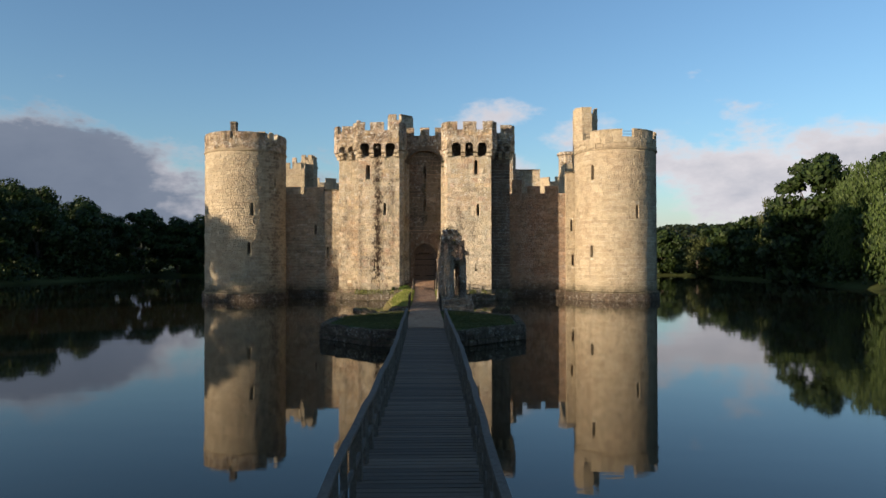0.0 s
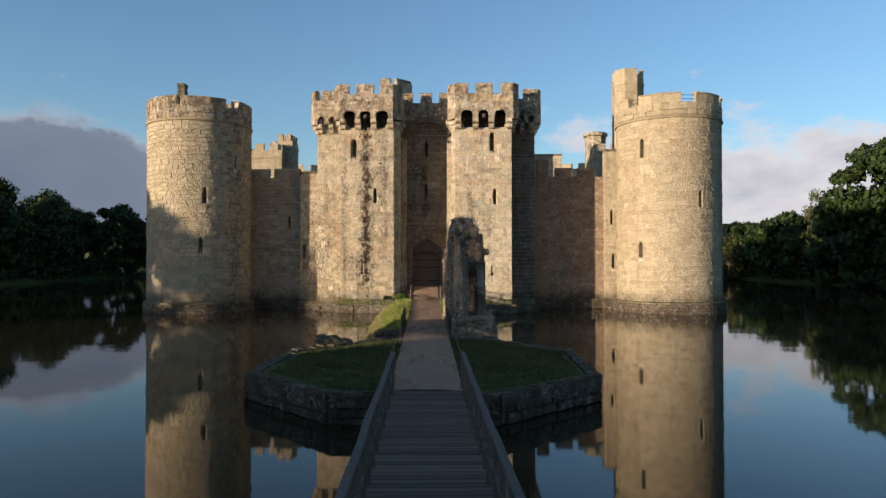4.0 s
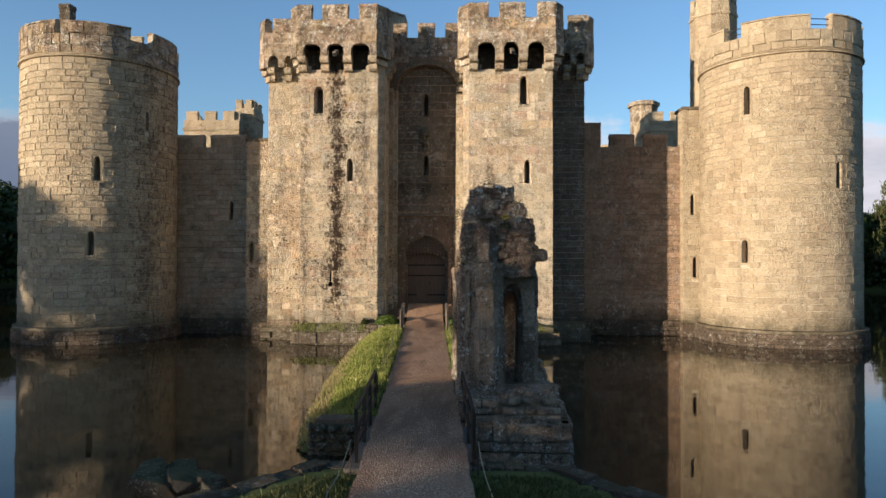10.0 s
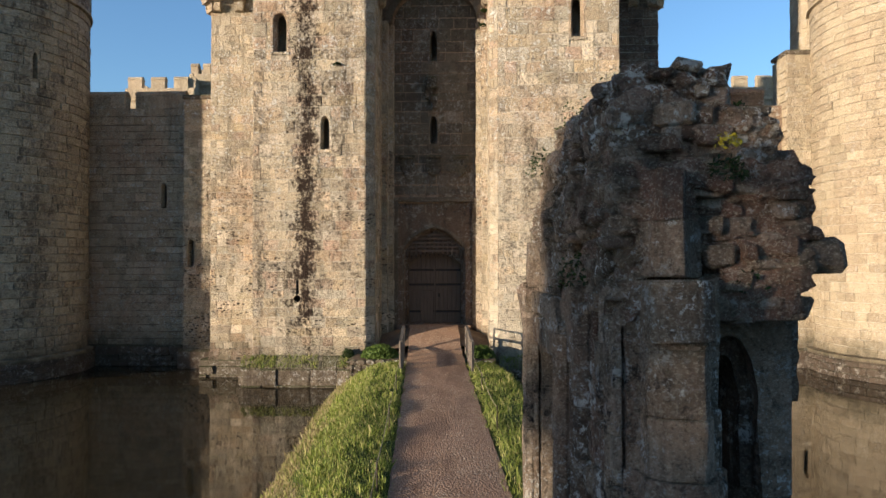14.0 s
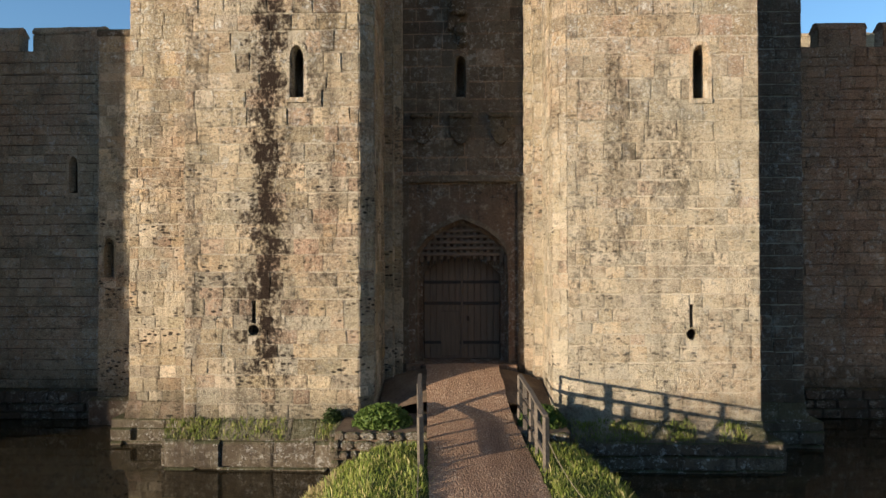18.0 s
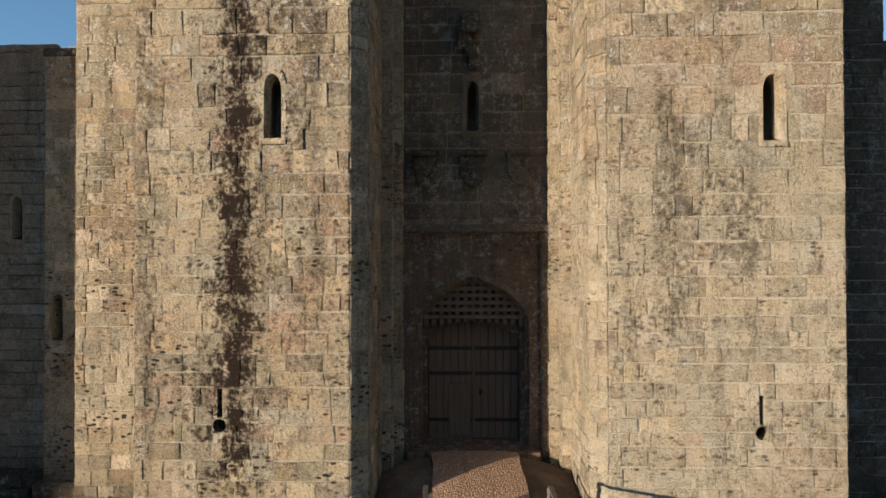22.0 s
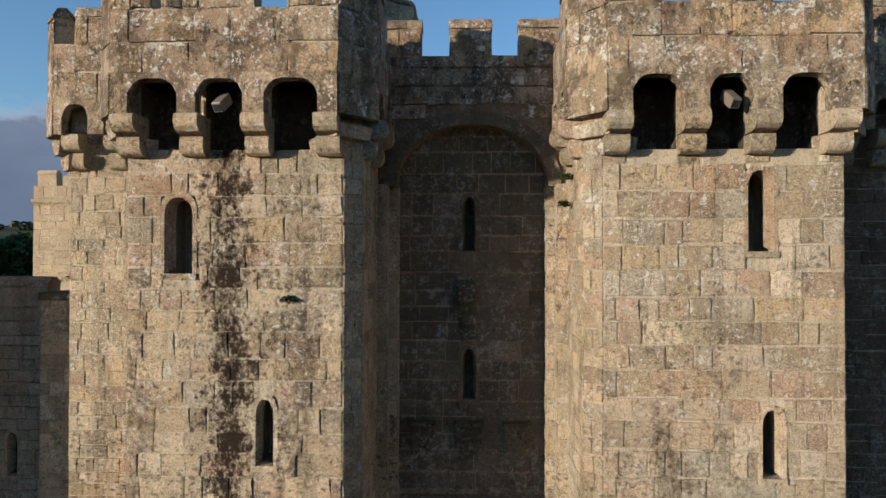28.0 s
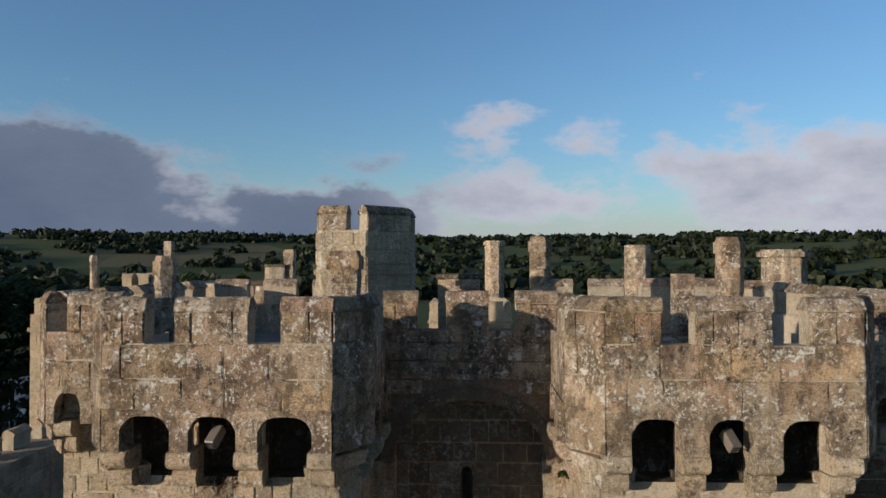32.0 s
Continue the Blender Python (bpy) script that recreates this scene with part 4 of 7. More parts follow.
    merlon(par, pf[3], 0.02, pf[3].len - 0.02, z0, z1, 0.42, "crown_piece")
    merlon(par, pf[0], 0.1, 1.0, z0, z1) if s < 0 else merlon(par, pf[0], pf[0].len - 1.0, pf[0].len - 0.1, z0, z1)
    merlon(par, pf[5], 0.5, 1.7, z0, z1, 0.42, "crown_piece")
    merlon(par, pf[6], 0.02, pf[6].len - 0.02, z0, z1, 0.42, "crown_piece")
    for i in range(5):
        merlon(par, pf[7], 0.3 + i * 1.85, 1.5 + i * 1.85, z0, z1)
    back = F((xa + 0.1, 11.5), (ci, 11.5))
    strip_b = strip(bmesh.new(), [back], 9, 18.4, 0.5)
    part("back_wall", strip_b, M["gate"], gatehouse)
    for i in range(4):
        merlon(par, back, 0.4 + i * 1.8, 1.6 + i * 1.8, 18.4, 19.3)
    roof = bmesh.new()
    prism(roof, [(s * x, y) for x, y in ((ci, 0), (xo, 0), (xo, 2.2), (xa, 2.2), (xa, 11.4), (ci, 11.4))][::s], 17.0, 17.35)
    part("roof", roof, M["lead"], gatehouse, "flat lead roof behind the battlements")


def wall_mesh():
    return bpy.data.meshes.new("tower_wall")


gate_tower(-1, 2.53, 6.95, 9.45, [(-5.89, 13.11, 14.67, 0.58)], [(-4.1, 9.24, 10.57, 0.36)], (-5.19, 3.5), (-6.78, -5.5, -4.18, -2.76),
           [(3.45, 1.02), (4.87, 0.90), (6.2, 0.95)], [(2.53, 3.53), (4.16, 5.61), (6.22, 7.05)])
gate_tower(1, 2.70, 7.40, 9.50, [(5.78, 13.57, 15.18, 0.5)], [(5.98, 9.11, 10.45, 0.38)], (5.73, 3.4), (2.92, 4.38, 5.70, 7.16),
           [(3.65, 0.94), (5.04, 0.80), (6.44, 0.90)], [(2.70, 3.76), (4.38, 5.82), (6.49, 7.5)])

# the recessed wall between the towers, with its great arch, crest, shields and gateway
# Its stone is darkened to put the shade of the recess into the colour.
centre = part("centre_wall", wall_mesh(), M["brown_wall"], gatehouse)
rec = Face((-2.3, 3.2), (2.5, 3.2))
DX = 2.3


def pu(x):
    return x + DX


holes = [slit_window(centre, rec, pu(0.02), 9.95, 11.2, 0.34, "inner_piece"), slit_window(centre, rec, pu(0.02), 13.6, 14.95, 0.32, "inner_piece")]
door_hole = (pu(-1.42), pu(1.42), 1.6, 6.45)
cb = bmesh.new()
core_panel(cb, rec, 0, rec.len, 6.45, 18.0, holes, 0.9)
core_panel(cb, rec, 0, pu(-1.42), -1.0, 6.45, [])
core_panel(cb, rec, pu(1.42), rec.len, -1.0, 6.45, [])
cb.to_mesh(centre.data)
cb.free()
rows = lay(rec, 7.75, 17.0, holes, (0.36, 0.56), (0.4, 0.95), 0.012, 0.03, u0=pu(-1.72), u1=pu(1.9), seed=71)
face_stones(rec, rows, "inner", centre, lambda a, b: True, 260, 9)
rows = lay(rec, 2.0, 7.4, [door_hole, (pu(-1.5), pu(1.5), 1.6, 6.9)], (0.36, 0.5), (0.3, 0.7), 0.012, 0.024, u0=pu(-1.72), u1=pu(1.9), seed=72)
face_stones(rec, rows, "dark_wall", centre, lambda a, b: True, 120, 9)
# stepped jambs each side, carrying the arch
for x0, x1, yy in ((-2.25, -1.95, 2.55), (-1.95, -1.72, 2.9), (2.12, 2.42, 2.55), (1.9, 2.12, 2.9)):
    f = Face((x0, yy), (x1, yy))
    j = part("jamb", box(bmesh.new(), x0, x1, yy + 0.02, 3.3, 1.0, 15.2), M["mortar"], gatehouse, "moulded jamb of the great arch")
    stones_joined("masonry", f, lay(f, 1.3, 15.2, [], (0.3, 0.5), (0.4, 0.6), 0.035, seed=int(x0 * 10)), M["gate"], j)
    sx = x1 if x0 < 0 else x0
    fs = Face((sx, 3.25), (sx, yy)) if x0 > 0 else Face((sx, yy), (sx, 3.25))
    stones_joined("masonry", fs, lay(fs, 1.3, 15.2, [], (0.3, 0.5), (0.4, 0.8), 0.03, seed=int(x0 * 10) + 3), M["gate"], j)
over = Face((-2.3, 2.7), (2.5, 2.7))


def great_arch(half, spring, rise, c=0.1, n=12):
    return [(pu(c) - half * math.cos(k * math.pi / n), spring + rise * math.sin(k * math.pi / n) ** 0.9) for k in range(n + 1)]


ow = bmesh.new()
arc = great_arch(1.83, 15.15, 1.5)
extrude_outline(ow, [(0, 15.15), *arc, (over.len, 15.15), (over.len, 18.3), (0, 18.3)], over.place, -0.02, -0.5)
upper = part("upper_wall", ow, M["dark_mortar"], gatehouse, "wall over the great arch")


def clear_of_arch(q):
    u, v, w, h, d = q
    for du in (-w / 2, 0, w / 2):
        x = (u + du - pu(0.1)) / 2.12
        if abs(x) < 1 and v - h / 2 < 15.15 + 1.78 * math.sqrt(1 - x * x) ** 0.9:
            return False
    return True


rows = [q for q in lay(over, 15.15, 18.32, [], (0.34, 0.46), (0.3, 0.6), 0.04, seed=75) if clear_of_arch(q)]
face_stones(over, rows, "crown", upper, lambda a, b: True, 150, 9)
inn, outr = great_arch(1.83, 15.15, 1.5, n=16), great_arch(2.13, 15.15, 1.8, n=16)
for i in range(16):
    vb = bmesh.new()
    extrude_outline(vb, [inn[i], inn[i + 1], outr[i + 1], outr[i]], over.place, 0.05, -0.5)
    part("voussoir", vb, M["inner_piece"], upper)
for a, b in ((0.35, 1.17), (1.85, 2.87), (3.52, 4.5)):
    merlon(upper, over, a, b, 18.3, 19.24, 0.42, "crown_piece")
part("parapet_walk", box(bmesh.new(), -2.4, 2.6, 3.2, 11.4, 17.0, 17.3), M["lead"], gatehouse)
# string course and rectangular panel over the gate
part("string_course", box(bmesh.new(), -1.75, 1.9, 3.02, 3.25, 7.42, 7.62, 0.03), M["inner_piece"], gatehouse)
for x0, x1 in ((-1.72, -1.52), (1.68, 1.9)):
    part("panel_jamb", box(bmesh.new(), x0, x1, 3.05, 3.25, 1.5, 7.42, 0.03), M["inner_piece"], gatehouse)
for x in (-1.12, 0.03, 1.2):
    sh = bmesh.new()
    half = [(0.31, 9.32), (0.31, 8.98), (0.27, 8.82), (0.17, 8.66), (0.0, 8.54)]
    extrude_outline(sh, [(pu(x) - u, v) for u, v in half] + [(pu(x) + u, v) for u, v in reversed(half[:-1])], rec.place, 0.17, 0.0)
    for ua, ub in ((-0.2, -0.04), (0.05, 0.2)):
        extrude_outline(sh, [(pu(x) + ua, 9.2), (pu(x) + ua, 8.86), (pu(x) + ub, 8.82), (pu(x) + ub, 9.2)], rec.place, 0.2, 0.16)
    part("shield", sh, M["slab_piece"], gatehouse, "worn carved heraldic shield")
    part("shield_label", box(bmesh.new(), x - 0.36, x + 0.36, 2.92, 3.2, 9.32, 9.44, 0.03), M["slab_piece"], gatehouse)
cr = bmesh.new()
for (x0, x1, z0, z1, d) in ((-0.34, 0.0, 11.95, 12.75, 0.26), (-0.26, 0.2, 12.35, 12.9, 0.34), (-0.15, 0.22, 11.75, 12.1, 0.3), (-0.06, 0.2, 11.45, 11.85, 0.22)):
    box(cr, x0, x1, 3.2 - d, 3.22, z0, z1, 0.07, 0.05)
part("crest", cr, M["slab_piece"], gatehouse, "weathered carved helm and crest over the window")


def four_centred(half, spring, apex, c=0.03, n=9):
    shape = ((0, 0), (0.03, 0.11), (0.105, 0.247), (0.19, 0.40), (0.284, 0.52), (0.495, 0.715), (0.63, 0.80), (0.79, 0.89), (1, 1))
    left = [(-half * (1 - a), spring + (apex - spring) * b) for a, b in shape]
    return [(pu(c) + u, v) for u, v in left] + [(pu(c) - u, v) for u, v in reversed(left[:-1])]


def archway(half, spring, apex, d0, d1, top, outer_half, name, key):
    bm = bmesh.new()
    arc = four_centred(half, spring, apex)
    L_, R_ = pu(0.03) - outer_half, pu(0.03) + outer_half
    extrude_outline(bm, [(L_, 1.5), (arc[0][0], 1.5), *arc, (arc[-1][0], 1.5), (R_, 1.5), (R_, top), (L_, top)], rec.place, d0, d1)
    return part(name, bm, M[key], gatehouse)


# Gateway and threshold stone is likewise darkened for the shade they stand in.
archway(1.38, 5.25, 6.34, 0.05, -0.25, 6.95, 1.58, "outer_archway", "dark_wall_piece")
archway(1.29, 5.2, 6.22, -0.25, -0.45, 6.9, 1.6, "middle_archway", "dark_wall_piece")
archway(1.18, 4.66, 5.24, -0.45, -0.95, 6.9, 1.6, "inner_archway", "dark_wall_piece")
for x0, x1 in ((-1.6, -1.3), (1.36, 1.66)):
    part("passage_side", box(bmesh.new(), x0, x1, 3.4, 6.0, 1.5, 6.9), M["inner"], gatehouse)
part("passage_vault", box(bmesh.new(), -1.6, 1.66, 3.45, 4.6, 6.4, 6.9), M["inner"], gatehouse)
ap = four_centred(1.5, 5.28, 6.5)
ai = four_centred(1.38, 5.25, 6.34)
for i in range(len(ap) - 1):
    part("hood_stone", extrude_outline(bmesh.new(), [ai[i], ai[i + 1], ap[i + 1], ap[i]], rec.place, 0.085, 0.04), M["inner_piece"], gatehouse)
pc = part("portcullis", bmesh.new(), M["oak"], gatehouse, "raised dark oak portcullis with iron-shod spikes")
for i in range(13):
    x = -1.17 + i * 0.2
    low = 5.2 - 0.14 * abs((x - 0.03) / 1.2)
    b = box(bmesh.new(), x - 0.055, x + 0.055, 3.50, 3.60, low, 6.5, 0.012)
    part("bar", b, M["oak"], pc)
    part("spike", rod(bmesh.new(), (x, 3.55, low + 0.02), (x, 3.55, low - 0.14), 0.055, 0.008, 4), M["iron"], pc)
for z in (5.3, 5.48, 5.66, 5.84, 6.02, 6.2):
    part("rail", box(bmesh.new(), -1.3, 1.36, 3.46, 3.52, z - 0.05, z + 0.05, 0.01), M["oak"], pc)
# the double door
door = part("door", box(bmesh.new(), -1.2, 1.26, 4.060, 4.120, 2.08, 5.4), M["oak"], gatehouse, "closed double door of dark oak planks")
for i in range(12):
    x = -1.13 + i * 0.194
    part("plank", box(bmesh.new(), x, x + 0.184, 4.000, 4.060, 2.1, 5.35, 0.012), M["oak"], door)
for z in (2.55, 3.75, 4.4):
    part("strap", box(bmesh.new(), -1.12, 1.18, 3.975, 4.000, z, z + 0.09, 0.01), M["iron"], door)
part("wicket_frame", box(bmesh.new(), -0.62, -0.02, 3.970, 4.000, 2.2, 3.55, 0.02), M["oak"], door, "small wicket panel")
part("meeting_post", box(bmesh.new(), 0.0, 0.07, 3.960, 4.010, 2.1, 5.3, 0.012), M["oak"], door)
part("door_ring", rod(bmesh.new(), (0.22, 3.96, 3.4), (0.22, 3.94, 3.25), 0.04, 0.04, 8), M["iron"], door)
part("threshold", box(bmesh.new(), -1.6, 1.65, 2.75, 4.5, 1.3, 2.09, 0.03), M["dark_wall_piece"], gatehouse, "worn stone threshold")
# floodlights tucked between the corbels
for x in (-4.88, 5.08):
    fl = thing("floodlight", "small grey floodlight housing tilted down between corbels", "lamp", "gatehouse floodlights")
    b = box(bmesh.new(), -0.11, 0.11, -0.22, 0.2, -0.11, 0.11, 0.02)
    tilt = pose(x, -0.34, 16.52, 38, 0, -14 if x < 0 else 14)
    b.transform(tilt)
    part("housing", b, M["lamp_paint"], fl)
    lens = box(bmesh.new(), -0.08, 0.08, -0.23, -0.215, -0.07, 0.07)
    lens.transform(tilt)
    part("lens", lens, M["glass"], fl, "dark glass front")
    part("bracket", beam(bmesh.new(), (x, -0.35, 16.5), (x, 0.02, 16.75), 0.05, 0.05), M["iron"], fl)
# stair turret rising behind the eastern tower
tur = part("stair_turret", prism(bmesh.new(), [(-4.54, 7.13), (-4.32, 6.91), (-2.97, 6.75), (-1.73, 7.94), (-1.73, 9.24), (-2.48, 9.88), (-3.78, 9.88), (-4.54, 9.13)], 17.0, 20.9), M["mortar"], gatehouse, "octagonal stair turret with its own battlements")
TP = [(-4.54, 9.13), (-4.54, 7.13), (-4.32, 6.91), (-2.97, 6.75), (-1.73, 7.94), (-1.73, 9.24), (-2.48, 9.88), (-3.78, 9.88)]
for i in range(8):
    f = Face(TP[i], TP[(i + 1) % 8])
    stones_joined("masonry", f, lay(f, 17.2, 20.85, [], (0.36, 0.5), (0.35, 0.7), 0.04, seed=80 + i), M["gate"], tur)
    part("string", extrude_outline(bmesh.new(), [(-0.03, 19.55), (f.len + 0.03, 19.55), (f.len + 0.03, 19.7), (-0.03, 19.7)], f.place, 0.1, -0.1), M["gate_piece"], tur)
    if i == 2:
        merlon(tur, f, 0.0, f.len * 0.55, 20.85, 21.65, 0.4)
    elif i in (0, 3, 4):
        merlon(tur, f, 0.02, f.len - 0.02, 20.85, 21.65, 0.4)


# ---- curtain walls and corner towers ----
def curtain(name, label, a, b, top, merlons, windows, near, key="wall"):
    f = Face(a, b)
    th = thing(name, label, "castle wall")
    holes = [slit_window(th, f, f.u_of(x, a[1]), z0, z1, w, "wall_piece") for x, z0, z1, w in windows]
    bm = bmesh.new()
    core_panel(bm, f, 0, f.len, -1.5, top, holes, 0.6)
    extrude_outline(bm, [(0, top - 0.02), (f.len, top - 0.02), (f.len, top), (0, top)], f.place, 0, -0.6)
    # Bed mortar is the copy darkened for walls in shade.
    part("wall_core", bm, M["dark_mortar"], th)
    part("inner_leaf", extrude_outline(bmesh.new(), [(0, -1.5), (f.len, -1.5), (f.len, top - 1.2), (0, top - 1.2)], f.place, -0.75, -2.0), M[key], th)
    rows = lay(f, 0.95, top, holes, (0.27, 0.42), (0.35, 0.95), 0.03, 0.014, seed=hash_of(name), ragged=0.03)
    face_stones(f, rows, key, th, near, 280, 12)
    for u0, u1, h in merlons:
        merlon(th, f, u0, u1, top - 0.02, top + h, 0.5, key + "_piece")
    part("plinth", extrude_outline(bmesh.new(), [(0, -1.5), (f.len, -1.5), (f.len, 0.7), (0, 0.7)], f.place, 0.2, -0.1), M["island"], th)
    stones_joined("plinth_masonry", f, [(u, v, w, h, d + 0.2) for u, v, w, h, d in lay(f, -0.3, 0.95, [], (0.22, 0.34), (0.35, 0.8), 0.06, 0.01, seed=77, ragged=0.12)], M["island"], th)
    return th, f


def hash_of(name):
    return sum(ord(c) * (i + 3) for i, c in enumerate(name)) % 997


curtain("curtain_wall", "tall shadowed sandstone curtain wall with slit windows, between corner tower and gatehouse", (-17.6, 5.0), (-9.45, 5.0), 12.05,
        [(0.0, 0.6, 0.85), (0.95, 3.0, 0.85), (3.5, 5.85, 0.85)], [(-12.72, 7.35, 8.55, 0.3), (-11.45, 4.55, 5.85, 0.32)], lambda u, v: u > 3.2)
curtain("curtain_wall", "tall shadowed sandstone curtain wall with slit windows, between gatehouse and corner tower", (9.5, 5.6), (18.6, 5.6), 12.05,
        [(0.55, 1.62, 1.62), (2.2, 3.75, 0.85), (4.3, 5.82, 0.85)], [], lambda u, v: u < 5.5, "brown_wall")
# higher, slightly forward strips: a return by the corner tower, an added one by the gatehouse
def wall_return(label, x0, x1, y, top, key="tower", wins=()):
    th = thing("wall_return", label, "castle wall")
    ff = Face((x0, y), (x1, y))
    holes = [slit_window(th, ff, x - x0, z0, z1, w, key + "_piece") for x, z0, z1, w in wins]
    bm = bmesh.new()
    core_panel(bm, ff, 0, ff.len, -1.5, top - 0.1, holes, 0.5)
    part("core", bm, M["mortar"], th)
    part("backing", box(bmesh.new(), x0 + 0.02, x1 - 0.02, y + 0.7, 6.6, -1.5, top - 0.1), M["mortar"], th)
    for k, f in enumerate((Face((x0, y), (x1, y)), Face((x0, 6.0), (x0, y)), Face((x1, y), (x1, 6.0)))):
        stones_joined("masonry", f, lay(f, 0.7, top, [] if k else holes, (0.28, 0.4), (0.3, 0.7), 0.03, seed=120 + k + int(x0)), M[key], th)
    part("coping", box(bmesh.new(), x0 - 0.08, x1 + 0.08, y - 0.08, 6.6, top - 0.02, top + 0.2, 0.05), M["slab_piece"], th)
    part("plinth", box(bmesh.new(), x0 - 0.2, x1 + 0.2, y - 0.3, 5.2, -1.5, 0.85, 0.1), M["island"], th)


# Added here: the curtain has no return; the step catches the strip of sun.
wall_return("added forward strip of the curtain wall beside the gatehouse, catching the sun", -11.5, -9.5, 4.3, 12.3, "gate", [(-11.14, 4.6, 5.85, 0.32)])
wall_return("pale stone return of the curtain wall beside the corner tower", 16.15, 18.4, 5.1, 14.3, "tower", [(16.76, 7.65, 8.95, 0.3), (16.9, 3.7, 5.0, 0.32)])


def round_tower(label, c, r, z_str, z_par, merls, wins, turret, lit):
    th = thing("corner_tower", label, "tower", "round corner towers")
    rf = Round(c, r, -math.pi, math.pi)

    def ang(a):
        return (radians(a) + math.pi) * r

    holes = [slit_window(th, rf, ang(a), z0, z1, w, "tower_piece", 0.14) for a, z0, z1, w in wins]
    bm = bmesh.new()
    core_panel(bm, rf, 0, rf.len, -1.5, z_par, holes, 0.7)
    part("core", bm, M["mortar"], th)
    rows = lay(rf, 0.95, z_str, holes, (0.3, 0.44), (0.4, 1.0), 0.03 if c[0] < 0 else 0.022, 0.018 if c[0] < 0 else 0.013, seed=int(c[0]) + 200, ragged=0.03 if c[0] < 0 else 0.012)
    lo, hi = ang(lit[0]), ang(lit[1])
    face_stones(rf, rows, "tower", th, lambda u, v: lo < u < hi and v > 8.0, 300, 14)
    rows = lay(rf, z_str + 0.26, z_par, [], (0.38, 0.5), (0.45, 0.9), 0.07, seed=int(c[0]) + 300)
    stones_joined("parapet_masonry", rf, rows, M["crown" if c[0] < 0 else "tower"], th)
    for z, o, hgt in ((z_str, 0.16, 0.14), (z_str + 0.14, 0.09, 0.12), (0.72, 0.3, 0.24)):
        ring = bmesh.new()
        n = 64
        prof = [(0, z), (o, z + hgt * 0.25), (o, z + hgt * 0.8), (0, z + hgt)]
        vs = [[ring.verts.new(Vector((c[0], c[1], 0)) + (r + d) * Vector((math.sin(k * math.tau / n), -math.cos(k * math.tau / n), 0)) + Vector((0, 0, v))) for d, v in prof] for k in range(n)]
        for k in range(n):
            for i in range(3):
                ring.faces.new((vs[k][i], vs[(k + 1) % n][i], vs[(k + 1) % n][i + 1], vs[k][i + 1]))
        part("string_course", ring, M["tower_piece"], th)
    base = Round(c, r + 0.28, -math.pi, math.pi)
    bm = bmesh.new()
    core_panel(bm, base, 0, base.len, -1.5, 0.8, [], 0.1)
    part("plinth", bm, M["island"], th, "wet dark plinth at the waterline")
    stones_joined("plinth_masonry", base, lay(base, -0.3, 0.75, [], (0.24, 0.34), (0.4, 0.9), 0.05, 0.015, seed=9, ragged=0.03), M["island"], th)
    for a0, a1, h in merls:
        n = max(1, round((a1 - a0) / 14))
        for i in range(n):
            seg = Round(c, r + 0.06, radians(a0), radians(a1))
            merlon_curved(th, seg, seg.len * i / n, seg.len * (i + 1) / n, z_par - 0.02, z_par + h)
    if c[0] > 0:
        for a0, a1 in ((-62, -48), (-2, 14), (52, 64)):
            for dz in (0.28, 0.6):
                part("guard_rail", rod(bmesh.new(), *[(c[0] + (r - 0.2) * math.sin(radians(a)), c[1] - (r - 0.2) * math.cos(radians(a)), z_par + dz) for a in (a0 - 1, a1 + 1)], 0.025, 0.025, 6), M["iron"], th, "thin iron guard rail in a crenel")
    inner = bmesh.new()
    prism(inner, [(c[0] + (r - 0.5) * math.cos(k * math.tau / 32), c[1] + (r - 0.5) * math.sin(k * math.tau / 32)) for k in range(32)], z_par - 1.4, z_par - 1.1)
    part("roof", inner, M["lead"], th)
    ins = bmesh.new()
    n = 48
    pr = [(r, z_par), (r - 0.5, z_par), (r - 0.5, z_par - 1.3)]
    vs = [[ins.verts.new((c[0] + d * math.cos(k * math.tau / n), c[1] + d * math.sin(k * math.tau / n), v)) for d, v in pr] for k in range(n)]
    for k in range(n):
        for i in range(2):
            ins.faces.new((vs[k][i], vs[(k + 1) % n][i], vs[(k + 1) % n][i + 1], vs[k][i + 1]))
    part("parapet_inside", ins, M["tower"], th)
    if turret:
        tx, ty, tr, tz = turret
        pts = [(tx + tr * math.cos(radians(22.5 + 45 * k)), ty + tr * math.sin(radians(22.5 + 45 * k))) for k in range(8)]
        tb = part("stair_turret", prism(bmesh.new(), pts, 10.0, tz), M["mortar"], th, "small octagonal stair turret")
        for k in range(8):
            f = Face(pts[k - 1], pts[k])
            f = Face(pts[k], pts[k - 1]) if f.n.dot(Vector((tx, ty, 0)) - f.a) > 0 else f
            stones_joined("masonry", f, lay(f, 10.0, tz, [], (0.34, 0.46), (0.35, 0.6), 0.03, seed=k), M["tower"], tb)
            part("string", extrude_outline(bmesh.new(), [(-0.02, tz - 0.75), (f.len + 0.02, tz - 0.75), (f.len + 0.02, tz - 0.6), (-0.02, tz - 0.6)], f.place, 0.09, -0.1), M["tower_piece"], tb)
            if k % 3 != 1:
                merlon(tb, f, 0.02, f.len - 0.02, tz, tz + 0.75, 0.3, "tower_piece", 0.12)
    return th


def merlon_curved(parent, seg, u0, u1, z0, z1, thick=0.45):
    merlon(parent, seg, u0, u1, z0, z1, thick, "crown_piece" if seg.c.x < 0 else "tower_piece", 0.16)


